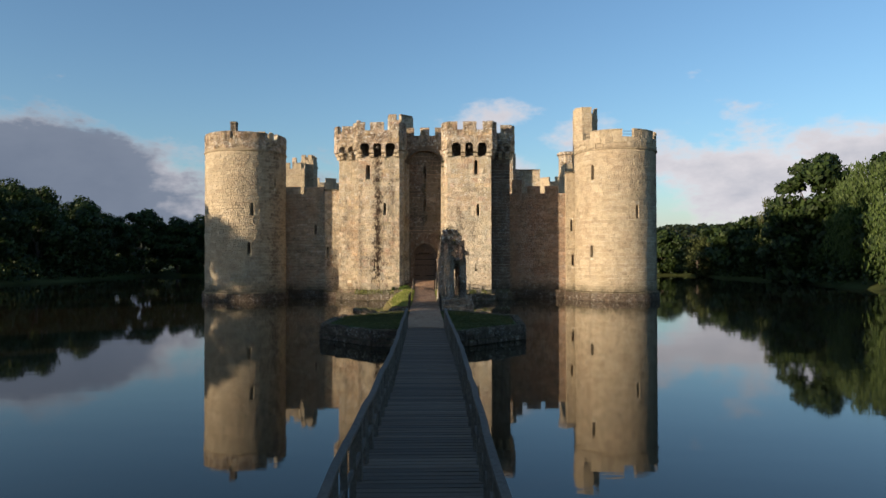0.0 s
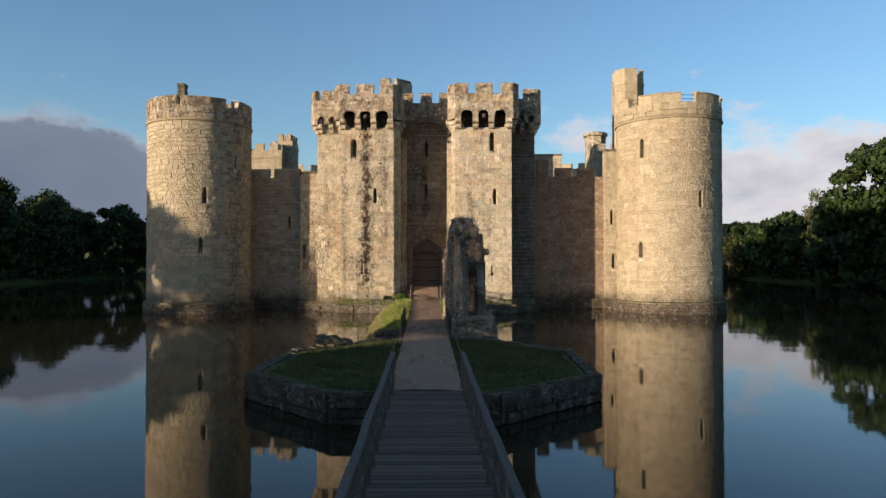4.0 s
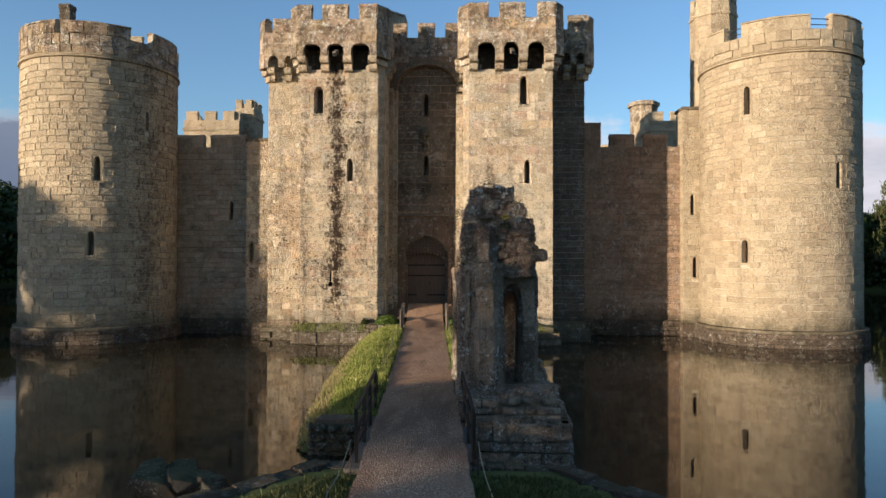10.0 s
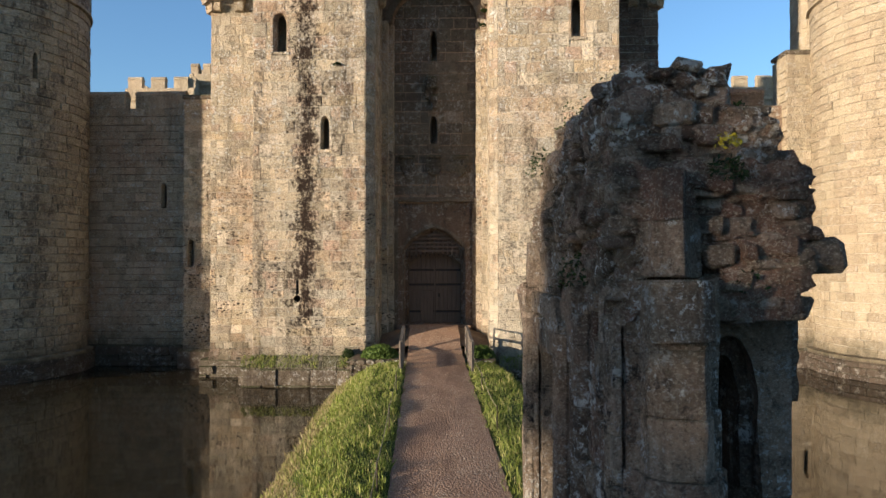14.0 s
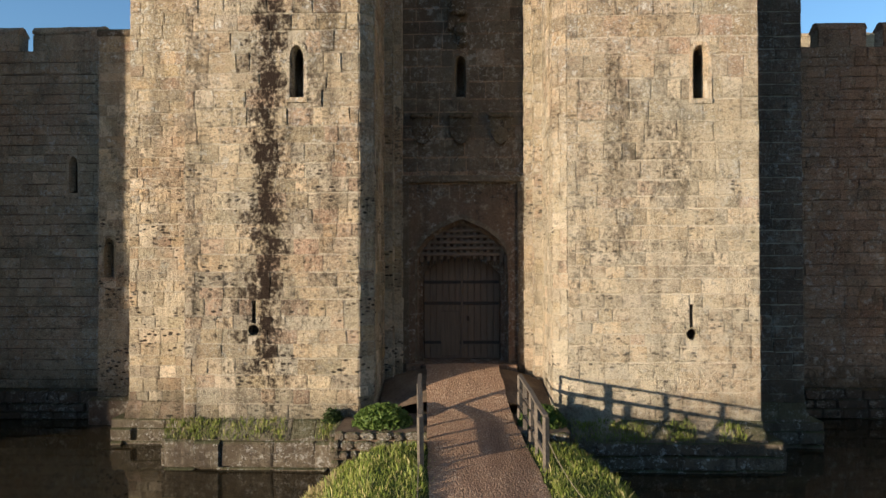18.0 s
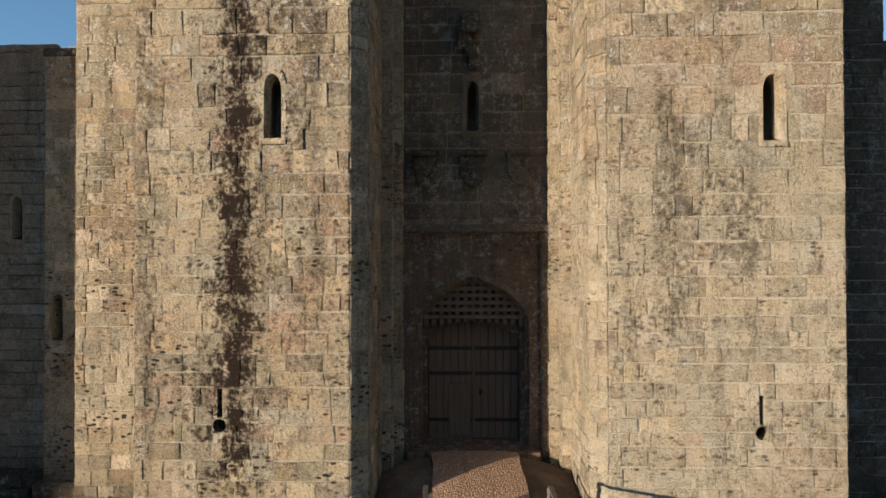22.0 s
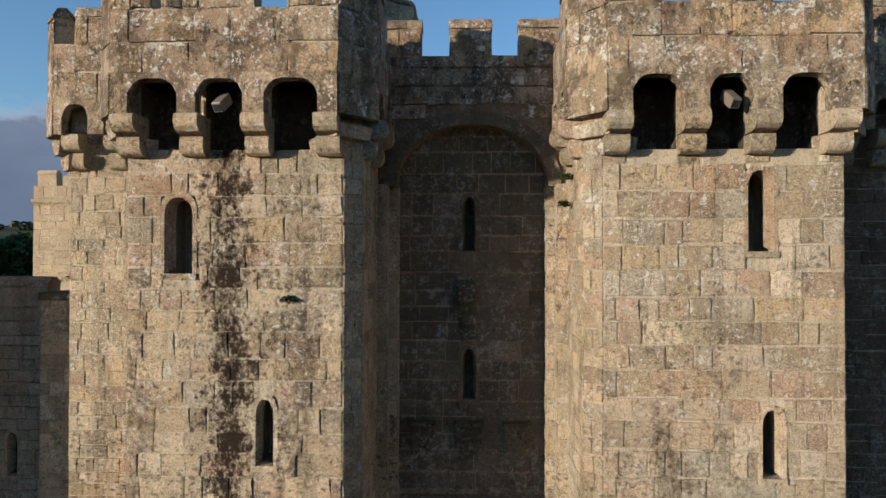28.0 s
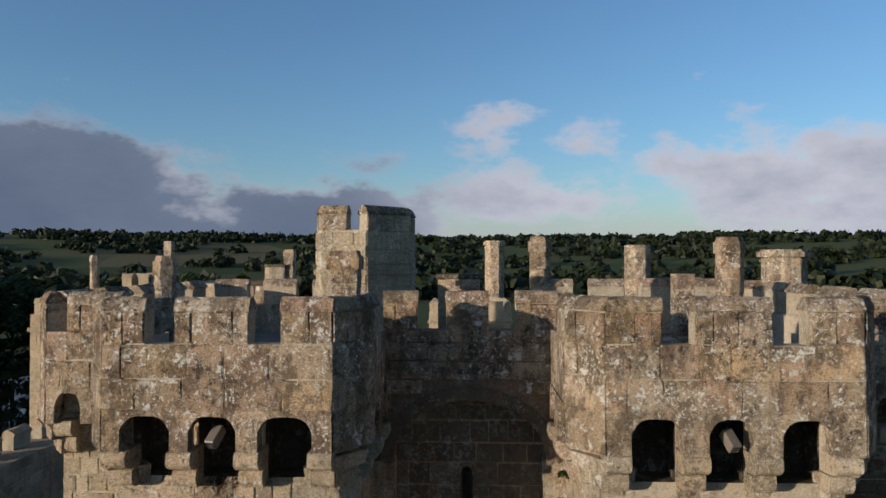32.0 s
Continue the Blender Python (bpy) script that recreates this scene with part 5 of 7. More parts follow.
round_tower("round crenellated corner tower of tan ashlar, half shaded, in the moat", (-20.2, 2.95), 4.36, 16.15, 17.5,
            [(-96, -66, 0.75), (-58, -4, 0.8), (0, 48, 0.75), (66, 100, 0.8), (120, 160, 0.8), (185, 230, 0.8)],
            [(22, 5.0, 6.35, 0.36), (26, 9.2, 10.6, 0.36), (-62, 12.3, 13.6, 0.34), (-58, 4.9, 6.1, 0.34), (62, 12.4, 13.5, 0.2)], (-19.1, 6.0, 1.15, 18.6), (-70, 60))
round_tower("round corner tower of pale sunlit ashlar, crenellated, standing in the moat", (21.4, 3.62), 4.4, 16.15, 17.45,
            [(-80, -62, 0.85), (-48, -2, 0.85), (14, 52, 0.9), (64, 92, 0.9), (110, 150, 0.85), (190, 240, 0.85)],
            [(-44, 13.0, 14.6, 0.34), (19, 8.75, 10.2, 0.36), (-46, 4.65, 5.95, 0.36)], (18.6, 6.6, 1.42, 21.2), (-75, 45))
for (x, y, w, z0, z1) in ((-20.45, -0.4, 0.62, 17.2, 19.4),):
    ch = thing("chimney", "stone chimney standing up behind the tower parapet", "chimney")
    part("shaft", prism(bmesh.new(), [(x - w / 2, y - w / 2), (x + w / 2, y - w / 2), (x + w / 2, y + w / 2), (x - w / 2, y + w / 2)], 16.2, z1 - 0.3), M["slab"], ch)
    part("cap", box(bmesh.new(), x - w / 2 - 0.05, x + w / 2 + 0.05, y - w / 2 - 0.05, y + w / 2 + 0.05, z1 - 0.3, z1, 0.06), M["slab_piece"], ch)


# ---- the rest of the castle, seen over the battlements ----
def block_tower(label, x0, x1, y0, y1, top, key="tower", merl=0.85):
    th = thing("tower", label, "tower")
    part("core", box(bmesh.new(), x0, x1, y0, y1, -1.0, top), M["mortar"], th)
    fs = [Face((x0, y0), (x1, y0)), Face((x1, y0), (x1, y1)), Face((x1, y1), (x0, y1)), Face((x0, y1), (x0, y0))]
    for k, f in enumerate(fs):
        stones_joined("masonry", f, lay(f, max(0.0, top - 9), top, [], (0.34, 0.46), (0.5, 1.0), 0.03, seed=k + int(x0)), M[key], th)
        n = max(2, round(f.len / 1.9))
        for i in range(n):
            merlon(th, f, f.len * (i + 0.12) / n, f.len * (i + 0.72) / n, top, top + merl, 0.45, key + "_piece")
        part("string_course", extrude_outline(bmesh.new(), [(-0.05, top - 0.9), (f.len + 0.05, top - 0.9), (f.len + 0.05, top - 0.7), (-0.05, top - 0.7)], f.place, 0.14, -0.1), M[key + "_piece"], th)
    return th


block_tower("square mid-wall tower of tan stone with battlements, beyond the curtain", -22.9, -17.9, 21.5, 27.5, 17.2)
block_tower("square mid-wall tower of pale stone with battlements, beyond the curtain", 18.4, 23.4, 22.0, 28.0, 17.0)
block_tower("square postern tower on the far side of the courtyard", -3.2, 3.4, 42.0, 48.0, 15.8)
for cx, lab in ((-20.4, "far round corner tower with a broken parapet"), (21.0, "far round corner tower catching the low sun")):
    th = thing("corner_tower", lab, "tower", "round corner towers")
    rf = Round((cx, 45.0), 4.3, -math.pi, math.pi)
    bm = bmesh.new()
    core_panel(bm, rf, 0, rf.len, -1.5, 17.4, [], 0.2)
    prism(bm, [(cx + 4 * math.cos(k * math.tau / 24), 45 + 4 * math.sin(k * math.tau / 24)) for k in range(24)], 15.9, 16.1)
    part("core", bm, M["mortar"], th)
    stones_joined("masonry", rf, lay(rf, 9, 17.4, [], (0.36, 0.46), (0.5, 1.0), 0.03, seed=int(cx) + 90), M["tower"], th)
    for a in range(-180, 180, 40):
        seg = Round((cx, 45.0), 4.33, radians(a), radians(a + 26))
        merlon(th, seg, 0, seg.len / 2, 17.4, 18.2, 0.45, "tower_piece")
        merlon(th, seg, seg.len / 2, seg.len, 17.4, 18.2, 0.45, "tower_piece")
for nm, a, b in (("east", (-20.6, 41.5), (-20.6, 7.0)), ("west", (21.4, 8.0), (21.4, 41.5)), ("south", (17, 46.5), (-16.4, 46.5))):
    th = thing("curtain_wall", "plain stone " + nm + " curtain wall closing the courtyard", "castle wall")
    f = Face(a, b)
    part("core", extrude_outline(bmesh.new(), [(0, -1.5), (f.len, -1.5), (f.len, 11.6), (0, 11.6)], f.place, 0, -1.6), M["wall"], th)
    for i in range(int(f.len / 2.0)):
        merlon(th, f, i * 2.0 + 0.2, i * 2.0 + 1.4, 11.6, 12.5, 0.5, "wall_piece")
    fi = Face(b, a)
    fi.a, fi.b = fi.a - f.n * 1.6, fi.b - f.n * 1.6
    stones_joined("masonry", fi, lay(fi, 7.5, 11.6, [], (0.4, 0.5), (0.6, 1.1), 0.03, seed=len(nm)), M["wall"], th)
yard = part("courtyard_lawn", box(bmesh.new(), -19.2, 19.9, 6.6, 45.0, 0.5, 1.2), M["soil"], None)
tagged(yard, "grass courtyard inside the castle walls", "lawn", "", "structure")


def chimney(label, x, y, w, z0, z1, sides=8, cap=True, key="crown"):
    ch = thing("chimney", label, "chimney", "castle chimneys")
    pts = [(x + w / 2 * math.cos(math.tau * (k + 0.5) / sides) / math.cos(math.pi / sides), y + w / 2 * math.sin(math.tau * (k + 0.5) / sides) / math.cos(math.pi / sides)) for k in range(sides)]
    sh = part("shaft", prism(bmesh.new(), pts, z0, z1), M["mortar"], ch)
    for k in range(sides):
        f = Face(pts[k - 1], pts[k])
        stones_joined("masonry", f, lay(f, z0, z1, [], (0.38, 0.5), (0.5, 0.9), 0.035, seed=k + int(x * 3)), M[key], sh)
    if cap:
        big = [(x + (p[0] - x) * 1.22, y + (p[1] - y) * 1.22) for p in pts]
        part("cap", prism(bmesh.new(), big, z1 - 0.05, z1 + 0.28), M[key + "_piece"], ch)
        mid_ = [(x + (p[0] - x) * 1.08, y + (p[1] - y) * 1.08) for p in pts]
        part("rim", prism(bmesh.new(), mid_, z1 + 0.28, z1 + 0.42, 0.04), M[key + "_piece"], ch)
        part("necking", prism(bmesh.new(), mid_, z1 - 0.35, z1 - 0.22), M[key + "_piece"], ch)
    return ch


ROOF = "octagonal stone chimney with a moulded cap above the roofs"
chimney("stout stone chimney behind the gate tower parapet", -3.03, 3.6, 0.66, 17.2, 19.8, 4, True, "crown")
chimney("broad far turret of the rear range", 2.64, 58.0, 1.9, 6.0, 21.6, 8)
chimney(ROOF, 2.29, 7.7, 0.58, 12.0, 20.28)
chimney("square stone turret with a broken top", 11.7, 34.5, 1.6, 8.0, 21.0, 8, False)
chimney("square pale stone chimney stack", 6.5, 7.2, 0.55, 17.2, 19.55, 4, False, "crown")
chimney(ROOF, 7.59, 6.4, 0.66, 12.0, 20.2)
chimney("octagonal tower turret with a plain parapet", 20.1, 31.0, 2.4, 10.0, 20.2)
block_tower("small square stair turret with broken battlements, beyond the curtain", -18.7, -16.9, 22.6, 25.2, 18.5, "tower", 0.8)
chimney("stout weathered chimney on the gatehouse roof", -7.4, 3.0, 0.42, 17.0, 19.68, 6, True, "crown")
chimney("slender chimney above the far range", -24.2, 41.0, 0.6, 8.0, 21.6, 4, False)
chimney("small square chimney above the far range", -11.7, 31.0, 0.6, 8.0, 20.3, 4)
chimney("slender chimney above the east range", -27.0, 35.0, 0.5, 8.0, 20.0, 6)
for x0, x1, y, z in ((-13.2, -11.9, 30.5, 19.6), (-9.8, -7.4, 14.0, 19.0), (-1.1, 0.5, 12.4, 19.3), (12.2, 16.5, 36.0, 18.6)):
    rw = thing("ruined_wall", "broken stone wall top inside the castle", "wall")
    f = Face((x0, y), (x1, y))
    part("core", box(bmesh.new(), x0, x1, y + 0.02, y + 0.8, 6.0, z - 0.15), M["mortar"], rw)
    stones_joined("masonry", f, lay(f, 8.0, z, [], (0.34, 0.44), (0.4, 0.8), 0.04, seed=int(x0)), M["gate"], rw)
    part("coping", box(bmesh.new(), x0 - 0.06, x1 + 0.06, y - 0.08, y + 0.9, z - 0.05, z + 0.16, 0.04), M["slab_piece"], rw)


# ---- moat, banks and land ----
MOAT = (-78.0, 64.0, -88.0, 108.0)


def land_height(x, y):
    ax = max(MOAT[0] - x, x - MOAT[1], MOAT[2] - y, y - MOAT[3])
    wob = 3.0 * noise.noise(Vector((x * 0.035, y * 0.035, 0.3)))
    e = ax + wob
    if e < 0:
        return -1.6 if e < -3 else -1.6 + (e + 3) / 3 * 1.75
    h = 0.15 + min(e, 6) / 6 * 1.5
    d = math.hypot(x, y - 40)
    if d > 420:
        k = min(1.0, (d - 420) / 1500)
        ridge = 74 + 16 * noise.noise(Vector((x * 0.0011, y * 0.0011, 5.0))) + 7 * noise.noise(Vector((x * 0.004, y * 0.004, 9.0)))
        h += ridge * k * k * (3 - 2 * k)
    return h


def spread():
    near = [i * 3.0 for i in range(0, 42)]
    far = [126 + 10 * i for i in range(8)] + [215 * 1.14 ** i for i in range(23)]
    pos = near + far
    return [-v for v in reversed(pos[1:])] + pos


gx, gy = spread(), [v + 8 for v in spread()]
V = [(x, y, land_height(x, y)) for y in gy for x in gx]
n = len(gx)
F = [(j * n + i, j * n + i + 1, (j + 1) * n + i + 1, (j + 1) * n + i) for j in range(len(gy) - 1) for i in range(n - 1)]
ground = part("ground", mesh_from("ground", V, F, M["land"], True), None, None)
tagged(ground, "grass banks, meadows and low wooded hills round the moat", "ground", "", "structure")
wv = [(-84, -94, 0), (70, -94, 0), (70, 114, 0), (-84, 114, 0)]
water = part("water", mesh_from("water", wv, [(0, 1, 2, 3)], M["water"]), None, None)
tagged(water, "still dark moat water mirroring castle and sky", "moat", "", "structure")


# ---- octagon island, causeway, path ----
def axis_x(y):
    return 0.2 - 0.0605 * y


OC, OA, LONG = (2.2, -33.1), 5.7, 1.34


def octagon(scale=1.0):
    """Eight sides, drawn out towards the castle."""
    r = OA * scale / math.cos(math.pi / 8)
    pts = [(r * math.cos(math.pi / 8 + k * math.pi / 4), r * math.sin(math.pi / 8 + k * math.pi / 4)) for k in range(8)]
    return [(OC[0] + x, OC[1] + (y * LONG if y > 0 else y)) for x, y in pts]


def oct_reach(x, y):
    """How far out a place lies, as a distance from the island's middle."""
    dx, dy = abs(x - OC[0]), y - OC[1]
    dy = dy / LONG if dy > 0 else -dy
    return max(dx, dy, (dx + dy) / math.sqrt(2))


island = thing("island", "octagonal grassy island walled in dark mossy stone", "island")
part("fill", prism(bmesh.new(), octagon(0.985), -1.6, 0.62), M["earth"], island)
op = octagon()
for k in range(8):
    f = Face(op[k - 1], op[k])
    w = part("retaining_wall", extrude_outline(bmesh.new(), [(0, -1.6), (f.len, -1.6), (f.len, 0.55), (0, 0.55)], f.place, -0.02, -0.4), M["mortar"], island)
    rows = lay(f, -0.5, 0.58, [], (0.16, 0.3), (0.22, 0.62), 0.07, 0.02, seed=150 + k, ragged=0.09)
    face_stones(f, rows, "island", w, lambda a, b: k in (0, 4, 5, 6, 7), 110, 15)
    u = 0.0
    while u < f.len - 0.1:
        ww = min(rng.uniform(0.35, 0.8), f.len - u)
        cs = bmesh.new()
        a, b, h = u + 0.01, u + ww - 0.01, 0.86 + rng.uniform(-0.04, 0.05)
        prof = [(0.10, 0.56), (0.11, h - 0.1), (0.05, h), (-0.3, h - 0.03), (-0.3, 0.56)]
        p0 = [cs.verts.new(f.place(a, v + rng.uniform(-0.02, 0.02), d + rng.uniform(-0.03, 0.03))) for d, v in prof]
        p1 = [cs.verts.new(f.place(b, v + rng.uniform(-0.02, 0.02), d + rng.uniform(-0.03, 0.03))) for d, v in prof]
        for i in range(5):
            cs.faces.new((p0[i], p0[(i + 1) % 5], p1[(i + 1) % 5], p1[i]))
        cs.faces.new(p0[::-1])
        cs.faces.new(p1)
        bmesh.ops.recalc_face_normals(cs, faces=cs.faces)
        part("coping_stone", cs, M["island_piece"], island)
        u += ww


def in_oct(x, y, s=1.0):
    return oct_reach(x, y) < OA * s


def turf_height(x, y):
    """The lawn on the island, lying a little higher in the middle."""
    e = OA - oct_reach(x, y)
    return 0.77 + 0.13 * min(1.0, max(0, e) / 2.2) + 0.05 * noise.noise(Vector((x * 0.6, y * 0.6, 0)))


def turf(name, label, inside, height, x0, x1, y0, y1, step=0.25):
    V, F, ids = [], [], {}
    nx, ny = int((x1 - x0) / step), int((y1 - y0) / step)

    def vid(i, j):
        if (i, j) not in ids:
            x, y = x0 + i * step, y0 + j * step
            ids[(i, j)] = len(V)
            V.append((x, y, height(x, y)))
        return ids[(i, j)]

    for j in range(ny):
        for i in range(nx):
            if inside(x0 + (i + 0.5) * step, y0 + (j + 0.5) * step):
                F.append((vid(i, j), vid(i + 1, j), vid(i + 1, j + 1), vid(i, j + 1)))
    ob = part(name, mesh_from(name, V, F, M["soil"], True), None, None)
    return tagged(ob, label, "lawn", "", "structure")


turf("island_lawn", "short shaded grass on the octagonal island", lambda x, y: in_oct(x, y, 0.95) and abs(x - axis_x(y)) > 1.0, turf_height, -4, 8.4, -39.0, -25.2)


def path_z(y):
    """The path climbs gently along the causeway and more steeply under the gate arch."""
    k = min(1.0, max(0.0, (y + 20) / 19))
    q = min(1.0, max(0.0, (y + 1.0) / 3.8))
    return 0.95 + 0.38 * k ** 1.5 + 0.76 * q * q * (3 - 2 * q)


# the causeway: an earth bank faced with rubble, grass each side of the path
def bank_edges(y):
    """West and east edges of the bank."""
    k = (y + 22.0) / 22.0
    left = -1.2 - 2.1 * min(1, max(0, (y + 22.0) / 18.6)) ** 0.55 + 0.18 * noise.noise(Vector((y * 0.5, 0, 2)))
    right = 4.35 - 1.35 * min(1, max(0, k)) ** 3 + 0.2 * noise.noise(Vector((y * 0.5, 3, 2)))
    return left, right


def bank_height(x, y):
    l, r = bank_edges(y)
    e = min(x - l, r - x)
    z = path_z(y) - 0.05
    if abs(x - axis_x(y)) > 1.15:
        z += 0.10 + 0.06 * noise.noise(Vector((x, y, 4)))
    w = 1.6 if x - l < r - x else 1.1
    if e < w:
        k = max(0.0, e / w)
        z = 0.05 + (z - 0.05) * (k ** 0.75)
    return z


turf("causeway_bank", "grassy earth bank carrying the path to the gate", lambda x, y: bank_edges(y)[0] < x < bank_edges(y)[1] and abs(x - axis_x(y)) > 0.85, bank_height, -4.2, 5.2, -22.0, -2.9, 0.2)
bank = thing("causeway", "rubble-faced earth causeway under the path", "causeway")
V, F = [], []
ys = [-22.0 + 0.5 * i for i in range(39)]
for y in ys:
    l, r = bank_edges(y)
    V += [(l, y, 0.07), (l - 0.15, y, -1.6), (r, y, 0.07), (r + 0.15, y, -1.6)]
for i in range(len(ys) - 1):
    a, b = 4 * i, 4 * i + 4
    F += [(a, a + 1, b + 1, b), (a + 2, b + 2, b + 3, a + 3)]
part("flank", mesh_from("flank", V, F, M["earth"], True), None, bank)
bf = Face((bank_edges(-22.0)[0], -22.0), (2.7, -22.0))
part("end_wall", extrude_outline(bmesh.new(), [(0, -1.6), (bf.len, -1.6), (bf.len, 0.7), (bf.len * 0.55, 0.92), (0.2, 0.85), (0, 0.3)], bf.place, 0.05, -0.5), M["earth"], bank)
rows = lay(bf, -0.3, 0.8, [], (0.16, 0.28), (0.2, 0.5), 0.1, 0.02, seed=170, ragged=0.12)
face_stones(bf, rows, "rough_foot", bank, lambda a, b: True, 80, 16)


def strip_path(name, label, mat, y0, y1, half, step=0.35, cols=6, extra=0.012, crown=0.03):
    V, F = [], []
    m = int((y1 - y0) / step)
    for j in range(m + 1):
        y = y0 + (y1 - y0) * j / m
        e = half + 0.07 * noise.noise(Vector((y * 1.3, 1, 1)))
        for i in range(cols + 1):
            x = axis_x(y) - e + 2 * e * i / cols
            V.append((x, y, path_z(y) + extra + crown * (1 - (2 * i / cols - 1) ** 2) + 0.012 * noise.noise(Vector((x * 2, y * 2, 0)))))
    c = cols + 1
    for j in range(m):
        for i in range(cols):
            F.append((j * c + i, j * c + i + 1, (j + 1) * c + i + 1, (j + 1) * c + i))
    ob = part(name, mesh_from(name, V, F, mat, True), None, None)
    return tagged(ob, label, "path", "", "structure")


strip_path("gravel_path", "trodden reddish gravel path to the gate", M["gravel"], -38.95, 2.75, 1.03)
strip_path("gate_apron", "trodden earth between the gate towers", M["earth"], 0.5, 2.75, 2.25, 0.3, 10, -0.4, 0.39)
part("apron_fill", box(bmesh.new(), -2.0, 2.2, 0.5, 2.74, 0.2, 1.1), M["earth"], gatehouse)


# ---- bridges ----
def plank_mesh():
    V, F = [], []
    r = random.Random(5)
    ms = []
    for k in range(4):
        bm = bmesh.new()
        box(bm, -0.5, 0.5, -0.5, 0.5, -0.5, 0.5)
        bmesh.ops.bevel(bm, geom=[e for e in bm.edges], offset=0.05, segments=1, affect="EDGES")
        for v in bm.verts:
            v.co.z += r.uniform(-0.1, 0.1)
        me = bpy.data.meshes.new("plank")
        bm.to_mesh(me)
        bm.free()
        me.materials.append(M["plank"])
        ms.append(me)
    return ms


PLANKS = plank_mesh()


def railing(parent, pts, h, posts, mid=2, post_w=0.1, mat="rail", top_w=0.1, brace=False):
    """Posts and rails along a line of points."""
    length = sum((Vector(b) - Vector(a)).length for a, b in zip(pts, pts[1:]))
    a, b = Vector(pts[0]), Vector(pts[-1])
    tops = []
    for i in range(posts):
        p = a.lerp(b, i / (posts - 1)) if posts > 1 else a
        tilt = Vector((rng.uniform(-0.02, 0.02), rng.uniform(-0.02, 0.02), 0))
        part("post", beam(bmesh.new(), p + Vector((0, 0, -0.25)), p + tilt + Vector((0, 0, h - 0.02)), post_w, post_w), M[mat], parent)
        tops.append(p + tilt)
    for i in range(posts - 1):
        for k in range(mid + 1):
            z = h * (1.0 - k / (mid + 0.75))
            part("top_rail" if k == 0 else "rail", beam(bmesh.new(), tops[i] + Vector((0, 0, z)), tops[i + 1] + Vector((0, 0, z)), top_w if k == 0 else 0.05, 0.05 if k == 0 else 0.09), M[mat], parent)


def deck_x(y):
    """The middle of the long footbridge, which runs at a slight angle to the causeway."""
    return axis_x(y) + 0.03 if y > -55.0 else axis_x(-55.0) + 0.03 - 0.042 * (y + 55.0)


bridge = thing("footbridge", "long weathered timber footbridge of cross planks with low railings", "bridge")
y = -86.0
i = 0
while y < -38.95:
    w = 0.2
    ob = new("plank", PLANKS[i % 4])
    ob.parent = bridge
    ob.matrix_basis = pose(deck_x(y) + rng.uniform(-0.02, 0.02), y, 0.93, rng.uniform(-0.5, 0.5), 0, rng.uniform(-0.4, 0.4) + 3.2) @ Matrix.Diagonal((2.02, w - 0.014, 0.06, 1))
    y += w
    i += 1
for dx in (-0.85, 0, 0.85):
    for ya, yb in ((-86, -55), (-55, -38)):
        part("joist", beam(bmesh.new(), (deck_x(ya) + dx, ya, 0.78), (deck_x(yb) + dx, yb, 0.78), 0.14, 0.22), M["rail"], bridge)
for yy in range(-84, -39, 4):
    for dx in (-0.8, 0.8):
        part("pile", rod(bmesh.new(), (deck_x(yy) + dx, yy, -1.7), (deck_x(yy) + dx, yy, 0.7), 0.13, 0.12, 8), M["rail"], bridge)
    part("crossbeam", beam(bmesh.new(), (deck_x(yy) - 1.0, yy, 0.62), (deck_x(yy) + 1.0, yy, 0.62), 0.16, 0.18), M["rail"], bridge)
for s in (-1, 1):
    for ya, yb, n in ((-84.0, -55.0, 33), (-55.0, -38.6, 19)):
        railing(bridge, [(deck_x(ya) + s * 0.98, ya, 0.95), (deck_x(yb) + s * 0.98, yb, 0.95)], 1.0, n, 1, 0.085, "rail", 0.11)

# short timber span between island and causeway
span = thing("footbridge", "short plank span between island and causeway with dark railings", "bridge")
for s in (-1, 1):
    railing(span, [(axis_x(-25.7) + s * 1.12, -25.7, 0.95), (axis_x(-21.2) + s * 1.12, -21.2, 0.97)], 0.95, 4, 2, 0.07, "iron", 0.06)
part("deck", box(bmesh.new(), axis_x(-24) - 1.2, axis_x(-24) + 1.2, -26.1, -21.6, 0.72, 0.9, 0.02), M["rail"], span)

# timber span in front of the gate
gspan = thing("gate_railing", "pale timber handrails flanking the last span before the gate", "railing")
for s in (-1, 1):
    railing(gspan, [(axis_x(-4.4) + s * 1.16, -4.4, path_z(-4.4)), (axis_x(-0.6) + s * 1.2, -0.6, path_z(-0.6))], 1.02, 5, 2, 0.09, "rail", 0.09)
# stone abutments of the gate span
ab = thing("abutment", "sunlit rubble and brick abutment under the gate span", "abutment")
part("core", box(bmesh.new(), -2.85, 2.5, -1.55, 0.3, -1.6, 1.22), M["earth"], ab)
fa = Face((-2.85, -1.57), (2.5, -1.57))
face_stones(fa, lay(fa, -0.3, 1.25, [], (0.13, 0.24), (0.18, 0.46), 0.06, 0.008, seed=177, ragged=0.06), "rough_foot", ab, lambda a, b: True, 130, 16)
fb = Face((-2.87, 0.2), (-2.87, -1.55))
face_stones(fb, lay(fb, -0.3, 1.22, [], (0.14, 0.26), (0.2, 0.5), 0.06, 0.008, seed=178, ragged=0.05), "rough_foot", ab, lambda a, b: True, 40, 16)
for dx in (-0.8, 0, 0.8):
    part("joist", beam(bmesh.new(), (axis_x(-3.2) + dx, -3.4, 1.08), (axis_x(-1.2) + dx, -1.2, 1.14), 0.16, 0.2), M["rail"], gspan)

